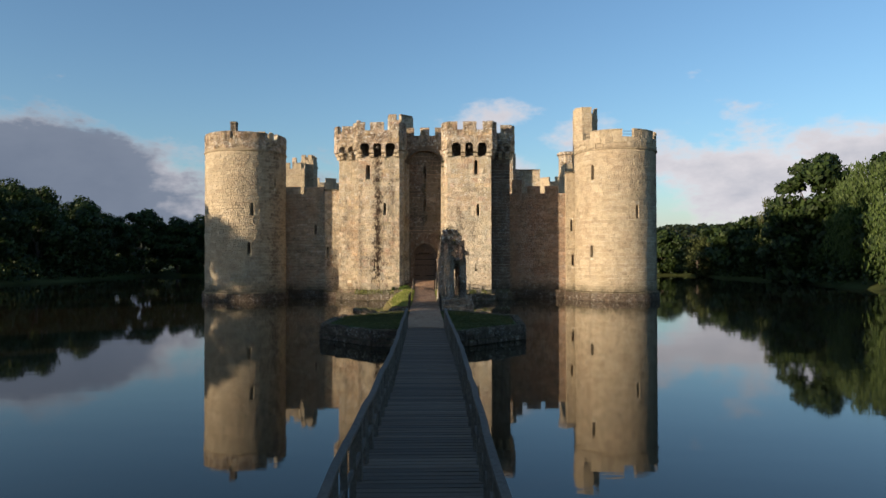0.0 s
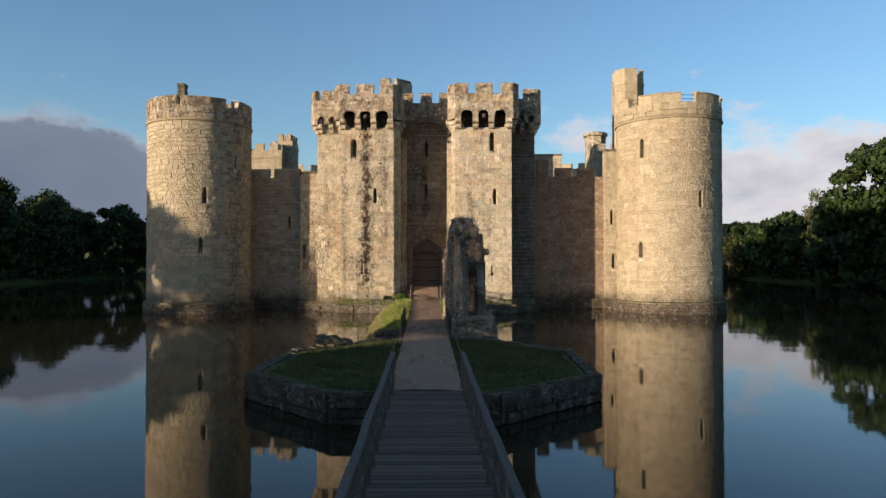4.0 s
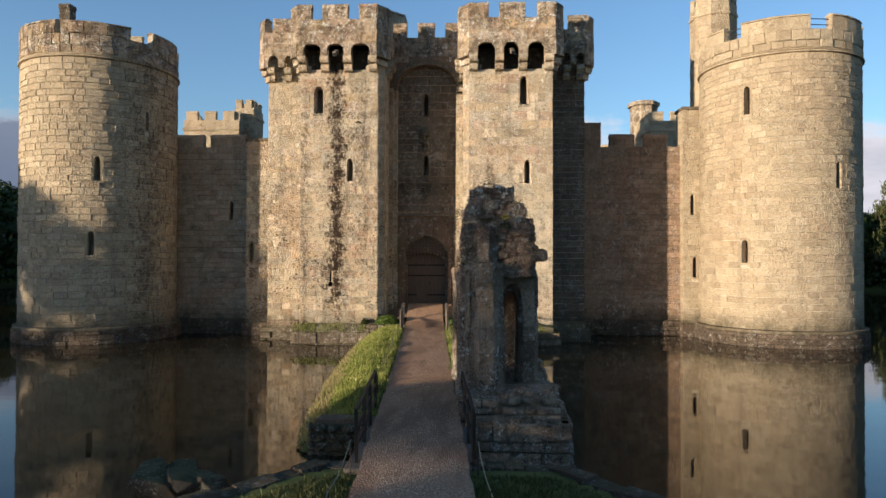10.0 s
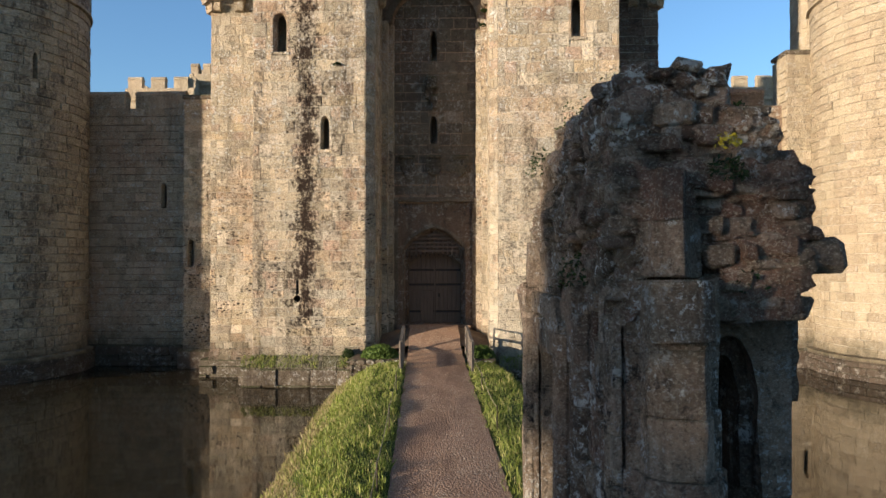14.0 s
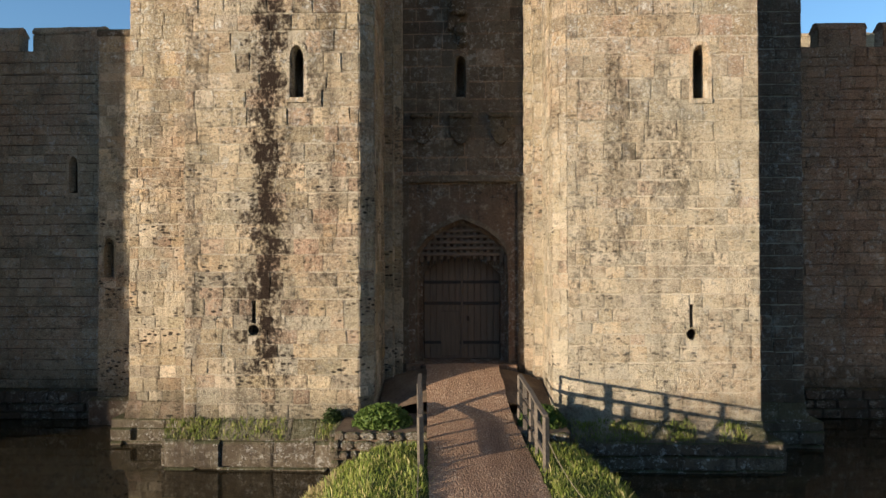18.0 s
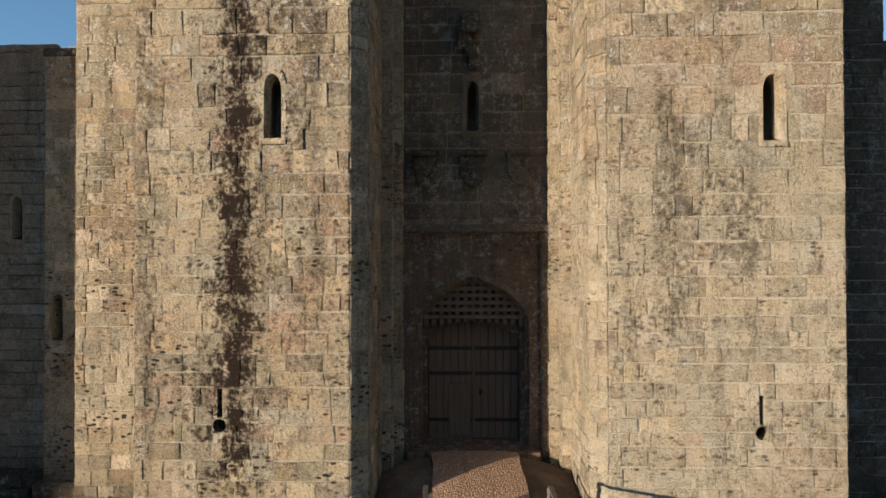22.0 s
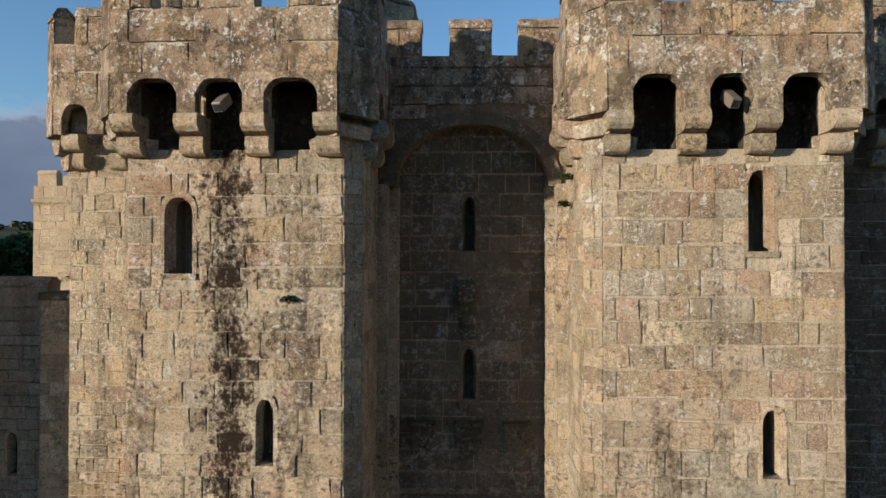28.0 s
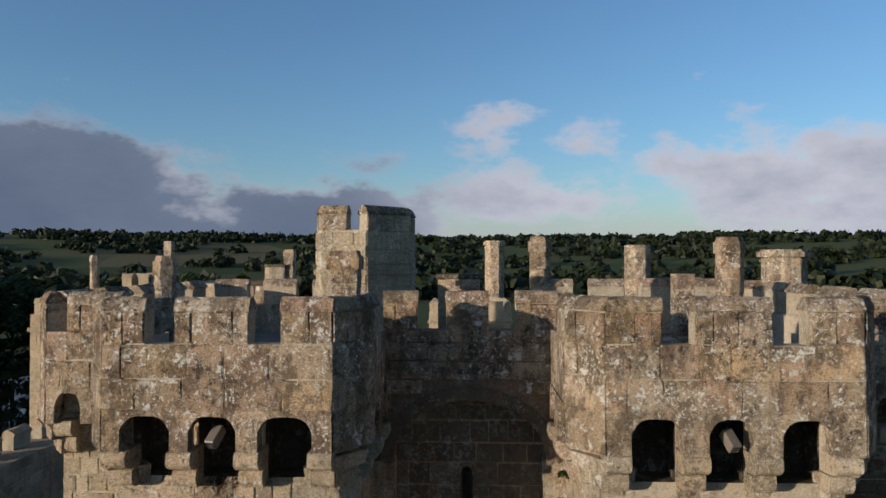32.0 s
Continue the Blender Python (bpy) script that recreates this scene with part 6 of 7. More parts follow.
# rope fences on the island
for s, lab in ((-1, "thin rope on low iron pins beside the path"), (1, "thin rope on low iron pins along the lawn edge")):
    rope = thing("rope_fence", lab, "fence", "rope fences")
    pins = [(axis_x(y) + s * 1.18, y) for y in (-37.4, -34.6, -31.8, -29.0, -26.2)]
    for (x, y) in pins:
        part("pin", rod(bmesh.new(), (x, y, 0.85), (x, y, 1.5), 0.014, 0.012, 6), M["iron"], rope)
    for (a, b) in zip(pins, pins[1:]):
        bm = bmesh.new()
        last = None
        for k in range(7):
            q = k / 6
            p = (a[0] + (b[0] - a[0]) * q, a[1] + (b[1] - a[1]) * q, 1.47 - 0.22 * q * (1 - q) * 2)
            if last:
                rod(bm, last, p, 0.009, 0.009, 5)
            last = p
        part("rope", bm, M["rope"], rope)
rp = thing("rope_fence", "thin rope on low pins along the grassy causeway", "fence", "rope fences")
for s in (-1, 1):
    pins = [(axis_x(y) + s * 1.2, y, path_z(y)) for y in (-19.4, -15.5, -11.5, -7.5, -4.2)]
    if s > 0:
        pins = pins[2:]
    for (x, y, z) in pins:
        part("pin", rod(bmesh.new(), (x, y, z - 0.1), (x, y, z + 0.6), 0.014, 0.012, 6), M["iron"], rp)
    for (a, b) in zip(pins, pins[1:]):
        bm = bmesh.new()
        last = None
        for k in range(7):
            q = k / 6
            p = (a[0] + (b[0] - a[0]) * q, a[1] + (b[1] - a[1]) * q, a[2] + (b[2] - a[2]) * q + 0.57 - 0.4 * q * (1 - q))
            if last:
                rod(bm, last, p, 0.007, 0.007, 5)
            last = p
        part("rope", bm, M["rope"], rp)


# ---- the ruined barbican ----
ruin = thing("barbican_ruin", "tall ragged ruined stone gateway, dark with lichen, beside the path", "ruin")


def rubble(parent, boxes, n, size, key, seed, name="rubble"):
    """Rough stones heaped over the boxes' surfaces."""
    r = random.Random(seed)
    for k in range(n):
        x0, x1, y0, y1, z0, z1 = r.choice(boxes)
        s = r.uniform(*size)
        bm = bmesh.new()
        bmesh.ops.create_icosphere(bm, subdivisions=1, radius=1.0)
        for v in bm.verts:
            v.co = v.co.normalized() * (1 + r.uniform(-0.22, 0.22))
            v.co = Vector((max(-0.78, min(0.78, v.co.x)) * s, max(-0.78, min(0.78, v.co.y)) * s * r.uniform(0.7, 1.0), max(-0.7, min(0.7, v.co.z)) * s * 0.55))
        m = pose(r.uniform(x0, x1), r.uniform(y0, y1), r.uniform(z0, z1), r.uniform(-14, 14), r.uniform(-14, 14), r.uniform(0, 180))
        bm.transform(m)
        part(name, bm, M[key], parent)


def lump(x0, x1, y0, y1, z0, z1, amp, seed, step=0.14, jag=0.5, skew=0.0):
    """A rough mass: a box with finely broken, uneven faces."""
    V, F, ids = [], [], {}
    lo, hi = (x0, y0, z0), (x1, y1, z1)
    ns = [max(2, round((b - a) / step)) for a, b in zip(lo, hi)]
    c = Vector(((x0 + x1) / 2, (y0 + y1) / 2, (z0 + z1) / 2))

    def vid(i, j, k):
        if (i, j, k) not in ids:
            p = Vector([a + (b - a) * q / n for a, b, q, n in zip(lo, hi, (i, j, k), ns)])
            o = p + Vector((seed * 17.3, seed * 3.1, 0))
            d = noise.noise_vector(o * 0.8) * 0.5 + noise.noise_vector(o * 2.2) * 0.55 + noise.noise_vector(Vector((o.x * 5, o.y * 5, o.z * 9))) * jag
            if k == 0:
                d.z = 0
            if k < ns[2]:
                d.z *= 0.4
            ids[(i, j, k)] = len(V)
            V.append(p + d * amp + Vector((-skew * (p.y + 20.6), 0, 0)))
        return ids[(i, j, k)]

    nx, ny, nz = ns
    for i in range(nx):
        for j in range(ny):
            F.append((vid(i, j, nz), vid(i + 1, j, nz), vid(i + 1, j + 1, nz), vid(i, j + 1, nz)))
    for k in range(nz):
        for i in range(nx):
            F.append((vid(i, 0, k), vid(i + 1, 0, k), vid(i + 1, 0, k + 1), vid(i, 0, k + 1)))
            F.append((vid(i + 1, ny, k), vid(i, ny, k), vid(i, ny, k + 1), vid(i + 1, ny, k + 1)))
        for j in range(ny):
            F.append((vid(0, j + 1, k), vid(0, j, k), vid(0, j, k + 1), vid(0, j + 1, k + 1)))
            F.append((vid(nx, j, k), vid(nx, j + 1, k), vid(nx, j + 1, k + 1), vid(nx, j, k + 1)))
    return mesh_from("lump", V, F)


def broken(cx, cy, rx, ry, z0, z1, n=8, chip=0.025, bev=0.016):
    """A dressed many-sided stone drum with worn arrises and a knocked corner."""
    bm = bmesh.new()
    pts = [(cx + rx * math.cos(math.tau * (k + 0.5) / n) + rng.uniform(-chip, chip), cy + ry * math.sin(math.tau * (k + 0.5) / n) + rng.uniform(-chip, chip)) for k in range(n)]
    prism(bm, pts, z0, z1, rng.uniform(0.0, 0.03))
    bmesh.ops.bevel(bm, geom=list(bm.edges), offset=bev, segments=1, affect="EDGES")
    for v in bm.verts:
        v.co += noise.noise_vector(v.co * 6.0) * 0.03
    return bm


def angular(r, s):
    """An angular rubble stone, squarish and flat-bedded."""
    bm = bmesh.new()
    bmesh.ops.create_cube(bm, size=2.0)
    for v in bm.verts:
        v.co = Vector((v.co.x * (0.75 + r.uniform(-0.3, 0.25)), v.co.y * (0.6 + r.uniform(-0.2, 0.2)), v.co.z * (0.42 + r.uniform(-0.16, 0.16)))) * s
    bmesh.ops.bevel(bm, geom=list(bm.edges), offset=s * 0.16, segments=1, affect="EDGES")
    return bm


def sweep(pts, w, h):
    bm = bmesh.new()
    for a, b in zip(pts, pts[1:]):
        beam(bm, a, Vector(b) + (Vector(b) - Vector(a)) * 0.12, w, h)
    return bm


SKEW = 0.095      # the ruin's path side follows the old line of the way


def west(y, x=2.80):
    """The ruin's path-side face at y."""
    return x - SKEW * (y + 20.6)


# stepped footing, rising from the water to the pier's feet
part("footing", lump(2.62, 5.08, -22.6, -15.0, -1.6, 0.85, 0.10, 1, 0.2), M["ruin"], ruin, "rough rubble footing at the water")
part("footing_mound", lump(2.72, 4.9, -22.05, -15.3, 0.7, 1.42, 0.16, 7, 0.14), M["ruin"], ruin)
for k, f in enumerate((Face((2.58, -22.66), (5.14, -22.66)), Face((5.14, -22.66), (5.14, -15.2)), Face((2.58, -15.4), (2.58, -22.66)))):
    face_stones(f, lay(f, -0.3, 0.98, [], (0.22, 0.34), (0.3, 0.8), 0.06, 0.015, seed=400 + k, ragged=0.05), "ruin", ruin, lambda a, b: k == 0, 60, 18)
for k, f in enumerate((Face((2.66, -22.3), (4.98, -22.3)), Face((4.98, -22.3), (4.98, -15.4)), Face((2.66, -17.0), (2.66, -22.3)))):
    face_stones(f, lay(f, 0.95, 1.5, [], (0.15, 0.26), (0.2, 0.5), 0.09, 0.01, seed=410 + k, ragged=0.12, top=lambda u: 1.38 + 0.22 * noise.noise(Vector((u, 5, k)))), "ruin", ruin, lambda a, b: k == 0, 50, 18)
# the path-side wall with its opening, and the inner jamb that the sun reaches through it
for y0, y1, z0, z1, k in ((-20.6, -18.5, 0.5, 5.0, 2), (-16.95, -16.15, 0.5, 5.0, 9), (-18.55, -16.9, 3.6, 5.0, 12), (-18.55, -16.9, 0.5, 1.1, 13)):
    part("wall_core", lump(2.84, 3.5, y0, y1, z0, z1, 0.05, k, 0.12, skew=SKEW), M["ruin"], ruin)
part("far_jamb", lump(3.75, 4.5, -16.9, -16.1, 0.5, 5.4, 0.12, 3, 0.11), M["ruin"], ruin)
fl = Face((west(-16.2), -16.2), (west(-20.6), -20.6))
face_stones(fl, lay(fl, 1.2, 4.7, [(0.7, 2.35, 1.0, 3.6)], (0.28, 0.5), (0.25, 0.6), 0.045, 0.014, seed=181, ragged=0.05, top=lambda u: 4.45 + 0.4 * noise.noise(Vector((u * 0.9, 3, 3)))), "ruin", ruin, lambda a, b: True, 140, 18)


def course_stack(name, pts, z0, z1, hs, label="", chip=0.022, flare=0.0, foot=2.4):
    """A pier of single courses, each a worn many-sided stone; it spreads a little below the foot offset."""
    z = z0
    while z < z1 - 0.08:
        hh = min(rng.uniform(*hs), z1 - z)
        cx, cy = sum(p[0] for p in pts) / len(pts), sum(p[1] for p in pts) / len(pts)
        k = 1.0 + (flare if z < foot else 0.0) + rng.uniform(-0.012, 0.012)
        dx, dy = rng.uniform(-0.012, 0.012), rng.uniform(-0.012, 0.012)
        q = [(cx + (x - cx) * k + dx + rng.uniform(-chip, chip), cy + (y - cy) * k + dy + rng.uniform(-chip, chip)) for x, y in pts]
        bm = prism(bmesh.new(), q, z, z + hh - 0.005, 0.0)
        bmesh.ops.bevel(bm, geom=list(bm.edges), offset=rng.uniform(0.008, 0.018), segments=1, affect="EDGES")
        for v in bm.verts:
            v.co += noise.noise_vector(v.co * 5.0) * 0.022
        part(name, bm, M["ruin_piece"], ruin, label)
        z += hh


# the great corner pier beside the doorway, and the doorway's outer jamb
course_stack("pier_stone", [(2.84, -20.2), (2.84, -20.60), (2.95, -20.64), (2.97, -20.84), (3.08, -20.98), (3.42, -21.0), (3.52, -20.86), (3.55, -20.64), (3.69, -20.58), (3.69, -20.2)], 1.1, 4.75, (0.5, 0.9), chip=0.012, flare=0.10, foot=2.9)
course_stack("pier_stone", [(2.98, -20.5), (2.98, -20.98), (3.12, -21.08), (3.38, -21.08), (3.5, -20.98), (3.5, -20.5)], 4.2, 4.72, (0.5, 0.55))
course_stack("pier_stone", [(2.92, -20.3), (2.94, -20.62), (3.02, -20.66), (3.06, -20.84), (3.34, -20.86), (3.4, -20.66), (3.52, -20.6), (3.52, -20.3)], 4.75, 5.7, (0.28, 0.5), chip=0.05)
course_stack("jamb_stone", [(4.12, -19.2), (4.12, -19.66), (4.26, -19.9), (4.56, -19.96), (4.66, -19.7), (4.66, -19.2)], 1.2, 3.55, (0.5, 0.9), chip=0.012, flare=0.10, foot=2.7)
part("jamb_core", lump(4.2, 4.62, -19.75, -16.3, 0.8, 3.9, 0.05, 14, 0.14), M["ruin"], ruin)
# the pointed doorway head: two moulded orders over the opening between pier and jamb
def door_order(x0, x1, spring, apex, out, top, ya, yb):
    c, n = (x0 + x1) / 2, 6
    arc = [(c - (c - x0) * math.cos(i / n * math.pi / 2) ** 0.8 if i < n else c, spring + (apex - spring) * math.sin(i / n * math.pi / 2)) for i in range(n + 1)]
    arc += [(2 * c - u, v) for u, v in reversed(arc[:-1])]
    pts = [(x0, 2.6), *arc, (x1, 2.6), (x1 + out, 2.6), (x1 + out * 1.05, top - 0.35), (x1 - 0.05, top), (x0 - 0.05, top), (x0 - 0.14, top - 0.3), (x0 - 0.12, 2.6)]
    bm = extrude_outline(bmesh.new(), pts, lambda u, v, d: Vector((u, -d, v)), -yb, -ya)
    for v in bm.verts:
        v.co += noise.noise_vector(v.co * 3.0) * 0.05
    return bm


part("door_head", door_order(3.70, 4.14, 3.25, 3.95, 0.46, 4.75, -19.85, -19.3), M["ruin_piece"], ruin, "pointed moulded head of the doorway")
part("door_order", door_order(3.66, 4.24, 3.35, 4.15, 0.30, 4.55, -20.05, -19.86), M["ruin_piece"], ruin, "outer moulded order of the doorway")
part("arch_fill", lump(3.55, 4.6, -19.9, -19.2, 3.95, 5.2, 0.07, 21, 0.1), M["ruin"], ruin, "broken masonry over the doorway arch")
part("arch_shoulder", lump(4.3, 4.64, -19.95, -19.3, 3.5, 4.4, 0.06, 22, 0.09), M["ruin"], ruin)
# attached shafts and slender mouldings on the path side
for y, r0, zt, out in ((-20.42, 0.085, 4.55, 0.03), (-20.15, 0.055, 4.5, 0.02), (-19.9, 0.045, 4.45, 0.03), (-19.62, 0.13, 4.3, 0.06), (-19.3, 0.05, 4.4, 0.02), (-19.02, 0.05, 4.2, 0.03), (-18.75, 0.14, 4.0, 0.07), (-16.75, 0.12, 4.1, 0.08), (-16.45, 0.05, 4.2, 0.05)):
    x, zz = west(y) - out, 1.25
    while zz < zt:
        hh = min(rng.uniform(0.45, 0.85), zt - zz + 0.05)
        dx = rng.uniform(-0.01, 0.01)
        part("shaft_stone", rod(bmesh.new(), (x + dx, y, zz), (x + dx, y, zz + hh - 0.012), r0, r0 * rng.uniform(0.92, 1.0), 8), M["ruin_piece"], ruin)
        zz += hh
    part("shaft_base", broken(x, y, r0 + 0.07, r0 + 0.07, 0.9, 1.3, 8), M["ruin_piece"], ruin)
course_stack("pier_stone", [(2.30, -16.05), (2.30, -16.5), (2.42, -16.72), (2.75, -16.72), (2.75, -15.9), (2.42, -15.85)], 0.9, 4.35, (0.35, 0.6), flare=0.06, foot=1.6)
# broken vault springers, and the ledge with its capital
for y0, reach, z0 in ((-19.5, 0.05, 3.55), (-18.75, 0.10, 3.4), (-16.75, 0.08, 3.5)):
    xx = west(y0)
    part("vault_springer", sweep([(xx - 0.05 - reach * (k / 5) ** 1.6, y0 + 0.3 * k / 5, z0 + 1.0 * (k / 5) ** 0.8) for k in range(6)], 0.2, 0.24), M["ruin_piece"], ruin, "broken springing of a vault rib")
course_stack("ledge_stone", [(2.28, -16.85), (2.7, -16.85), (2.7, -16.15), (2.28, -16.15)], 4.36, 4.5, (0.13, 0.15))
course_stack("ledge_stone", [(2.32, -16.8), (2.75, -16.8), (2.75, -16.2), (2.32, -16.2)], 4.5, 5.15, (0.6, 0.7), chip=0.04)
# the ragged head: thin-bedded rubble in receding tiers
HEADS = []
TIERS = ((2.78, 4.46, -20.55, -16.2, 4.55, 5.75, 5), (2.86, 4.22, -20.4, -16.4, 5.6, 6.35, 6), (3.0, 3.95, -20.1, -16.7, 6.2, 6.75, 8))
for x0, x1, y0, y1, z0, z1, k in TIERS:
    part("rubble_core", lump(x0, x1, y0, y1, z0 - 0.2, z1 - 0.04, 0.24, k, 0.08, skew=SKEW * 0.6), M["ruin"], ruin)
    w0, w1 = SKEW * 0.6 * (y0 + 20.6), SKEW * 0.6 * (y1 + 20.6)
    for j, f in enumerate((Face((x0 - w0, y0 + 0.04), (x1 - w0, y0 + 0.04)), Face((x0 - w1, y1), (x0 - w0, y0)), Face((x1 - w0, y0), (x1 - w1, y1)))):
        HEADS.append((f, z0, z1, j))
part("rubble_lump", lump(4.1, 4.5, -20.3, -19.5, 5.3, 5.95, 0.09, 25, 0.09), M["ruin"], ruin, "rounded block on the broken shoulder")
rr_ = random.Random(44)
TOPS = (((2.85, 4.4), (-20.5, -16.3), 5.72, 90), ((2.9, 4.15), (-20.3, -16.5), 6.32, 100), ((3.0, 3.9), (-20.0, -16.8), 6.74, 90), ((2.75, 4.85), (-22.2, -20.9), 1.42, 110), ((4.5, 5.05), (-22.4, -16.0), 1.2, 60), ((2.7, 5.0), (-22.75, -22.3), 0.96, 50))
rest = bmesh.new()
made = 0
for xs, ys_, zq, cnt in TOPS:
    for k in range(cnt):
        bm = angular(rr_, rr_.uniform(0.06, 0.11) if rr_.random() < 0.6 else rr_.uniform(0.11, 0.2))
        yy = rr_.uniform(*ys_)
        bm.transform(pose(rr_.uniform(*xs) - SKEW * 0.6 * (yy + 20.6) * (zq > 2), yy, zq + rr_.uniform(-0.08, 0.04), rr_.uniform(-14, 14), rr_.uniform(-14, 14), rr_.uniform(0, 180)))
        if k < cnt * 0.3 and made < 140:
            part("rubble_stone", bm, M["ruin_piece"], ruin)
            made += 1
        else:
            me = bpy.data.meshes.new("tmp")
            bm.to_mesh(me)
            bm.free()
            rest.from_mesh(me)
            bpy.data.meshes.remove(me)
for f, z0, z1, j in HEADS:
    v = z0 - 0.1
    while v < z1:
        hh, u = rr_.uniform(0.07, 0.17), 0.0
        while u < f.len:
            w = min(rr_.uniform(0.10, 0.42), f.len - u + 0.05)
            if rr_.random() < 0.8:
                bm = angular(rr_, 1.0)
                c = f.place(u + w / 2, v + rr_.uniform(-0.05, 0.05), rr_.uniform(-0.14, -0.01))
                turn = math.degrees(math.atan2(f.t.y, f.t.x)) + rr_.uniform(-14, 14)
                bm.transform(pose(c.x, c.y, c.z, rr_.uniform(-9, 9), rr_.uniform(-9, 9), turn) @ Matrix.Diagonal((w * 0.72, 0.22, hh * 1.35, 1)))
                if made < 290 and (j == 0 or v > 5.4) and rr_.random() < 0.5:
                    part("rubble_stone", bm, M["ruin_piece"], ruin)
                    made += 1
                else:
                    me = bpy.data.meshes.new("tmp")
                    bm.to_mesh(me)
                    bm.free()
                    rest.from_mesh(me)
                    bpy.data.meshes.remove(me)
            u += w
        v += hh
part("rubble", rest, M["ruin"], ruin, "weathered rubble of the broken wall head", "stuff")
part("projecting_stone", box(bmesh.new(), 4.25, 4.86, -20.55, -19.9, 4.78, 5.08, 0.07, 0.04), M["ruin_piece"], ruin, "projecting slab left in the broken wall")
part("bracket_stone", box(bmesh.new(), 4.2, 4.62, -20.6, -20.0, 5.08, 5.2, 0.03, 0.03), M["ruin_piece"], ruin)
part("bonding_stone", box(bmesh.new(), 4.2, 4.62, -20.1, -19.6, 4.3, 4.62, 0.05, 0.05), M["ruin_piece"], ruin)
rocks = thing("rock", "pale broken coping stones on the island's edge", "rock")
rubble(rocks, [(-3.0, -1.7, -27.3, -26.4, 0.75, 0.98)], 9, (0.35, 0.62), "slab_piece", 21, "stone")


# ---- grass, weeds ----
def blades(name, label, spots, mat, category="grass"):
    """Tufts of grass: (x, y, z, height, blades)."""
    V, F = [], []
    r = random.Random(len(spots))
    for x, y, z, h, k in spots:
        for _ in range(k):
            a, lean, hh = r.uniform(0, math.tau), r.uniform(0.1, 0.75), h * r.uniform(0.5, 1.15)
            bx, by = x + r.uniform(-0.09, 0.09), y + r.uniform(-0.09, 0.09)
            w = r.uniform(0.004, 0.010) + hh * 0.012
            c, s = math.cos(a), math.sin(a)
            b = len(V)
            V += [(bx - s * w, by + c * w, z - 0.02), (bx + s * w, by - c * w, z - 0.02), (bx + c * hh * lean * 0.4 + s * w * 0.7, by + s * hh * lean * 0.4 - c * w * 0.7, z + hh * 0.6), (bx + c * hh * lean, by + s * hh * lean, z + hh)]
            F += [(b, b + 1, b + 2), (b, b + 2, b + 3)]
    ob = part(name, mesh_from(name, V, F, mat), None, None, "", "stuff")
    return tagged(ob, label, category, "", "stuff")


r = random.Random(31)
spots = []
for _ in range(19000):
    x, y = r.uniform(-3.8, 8.1), r.uniform(-38.6, -25.4)
    if in_oct(x, y, 0.9) and abs(x - axis_x(y)) > 1.12:
        k = 1.0 + 0.45 * noise.noise(Vector((x * 0.5, y * 0.5, 7)))
        spots.append((x, y, turf_height(x, y), k * r.uniform(0.035, 0.09) * (1.8 if r.random() < 0.06 else 1), 7))
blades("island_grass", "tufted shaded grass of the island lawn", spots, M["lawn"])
spots, dry = [], []
for _ in range(30000):
    y = r.uniform(-21.9, -2.95)
    l, rt = bank_edges(y)
    x = r.uniform(l, rt)
    if abs(x - axis_x(y)) > 1.02 + 0.12 * noise.noise(Vector((x, y * 1.5, 2))) and not (x > 2.3 and y < -14.0):
        slope = x - l < 0.75 + 0.4 * noise.noise(Vector((y * 0.8, x, 5)))
        h = r.uniform(0.05, 0.13) * (1 + 0.5 * noise.noise(Vector((x * 1.3, y * 1.3, 9)))) * (1.9 if r.random() < 0.04 else 1)
        (dry if slope and r.random() < 0.8 else spots).append((x, y, bank_height(x, y) - 0.02, h, 6))
for _ in range(900):
    x = r.choice((-1, 1)) * r.uniform(2.7, 7.3)
    if noise.noise(Vector((x * 0.9, 1, 8))) > -0.1:
        k = r.uniform(0, 1)
        spots.append((x, -0.08 - 0.32 * k, 1.14 - 0.4 * k, r.uniform(0.05, 0.16), 5))
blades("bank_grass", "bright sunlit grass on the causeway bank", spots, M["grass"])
blades("dry_bank_grass", "dry straw-coloured grass on the bank's slope", dry, M["dry_grass"])


def bush(name, label, x, y, z, rad, n, mat, leaf=0.07, flat=0.8):
    """A small shrub of many leaves."""
    th = thing(name, label, "shrub")
    V, F = [], []
    rr = random.Random(int(x * 100 + y * 7))
    for _ in range(n):
        d = Vector((rr.gauss(0, 1), rr.gauss(0, 1), rr.gauss(0, 1))).normalized() * rad * rr.uniform(0.35, 1.0) ** 0.6
        p = Vector((x + d.x, y + d.y, z + abs(d.z) * flat))
        a, b = Vector((rr.gauss(0, 1), rr.gauss(0, 1), rr.gauss(0, 0.6))).normalized() * leaf, Vector((rr.gauss(0, 1), rr.gauss(0, 1), rr.gauss(0, 1))).normalized() * leaf * 0.5
        k = len(V)
        V += [p - a, p + b, p + a, p - b]
        F.append((k, k + 1, k + 2, k + 3))
    part("foliage", mesh_from("foliage", V, F, mat), None, th)
    return th


bush("bush", "bright green weed clump at the foot of the gate tower", -1.85, -0.75, 1.15, 0.75, 3600, M["weed"], 0.055, 0.75)
bush("bush", "bright green weed clump beside the gate railing", 1.95, -0.7, 1.15, 0.6, 2600, M["weed"], 0.055, 0.9)
bush("bush", "small round shrub on the plinth", -3.15, -0.25, 1.15, 0.26, 500, M["leaf"], 0.05, 1.3)
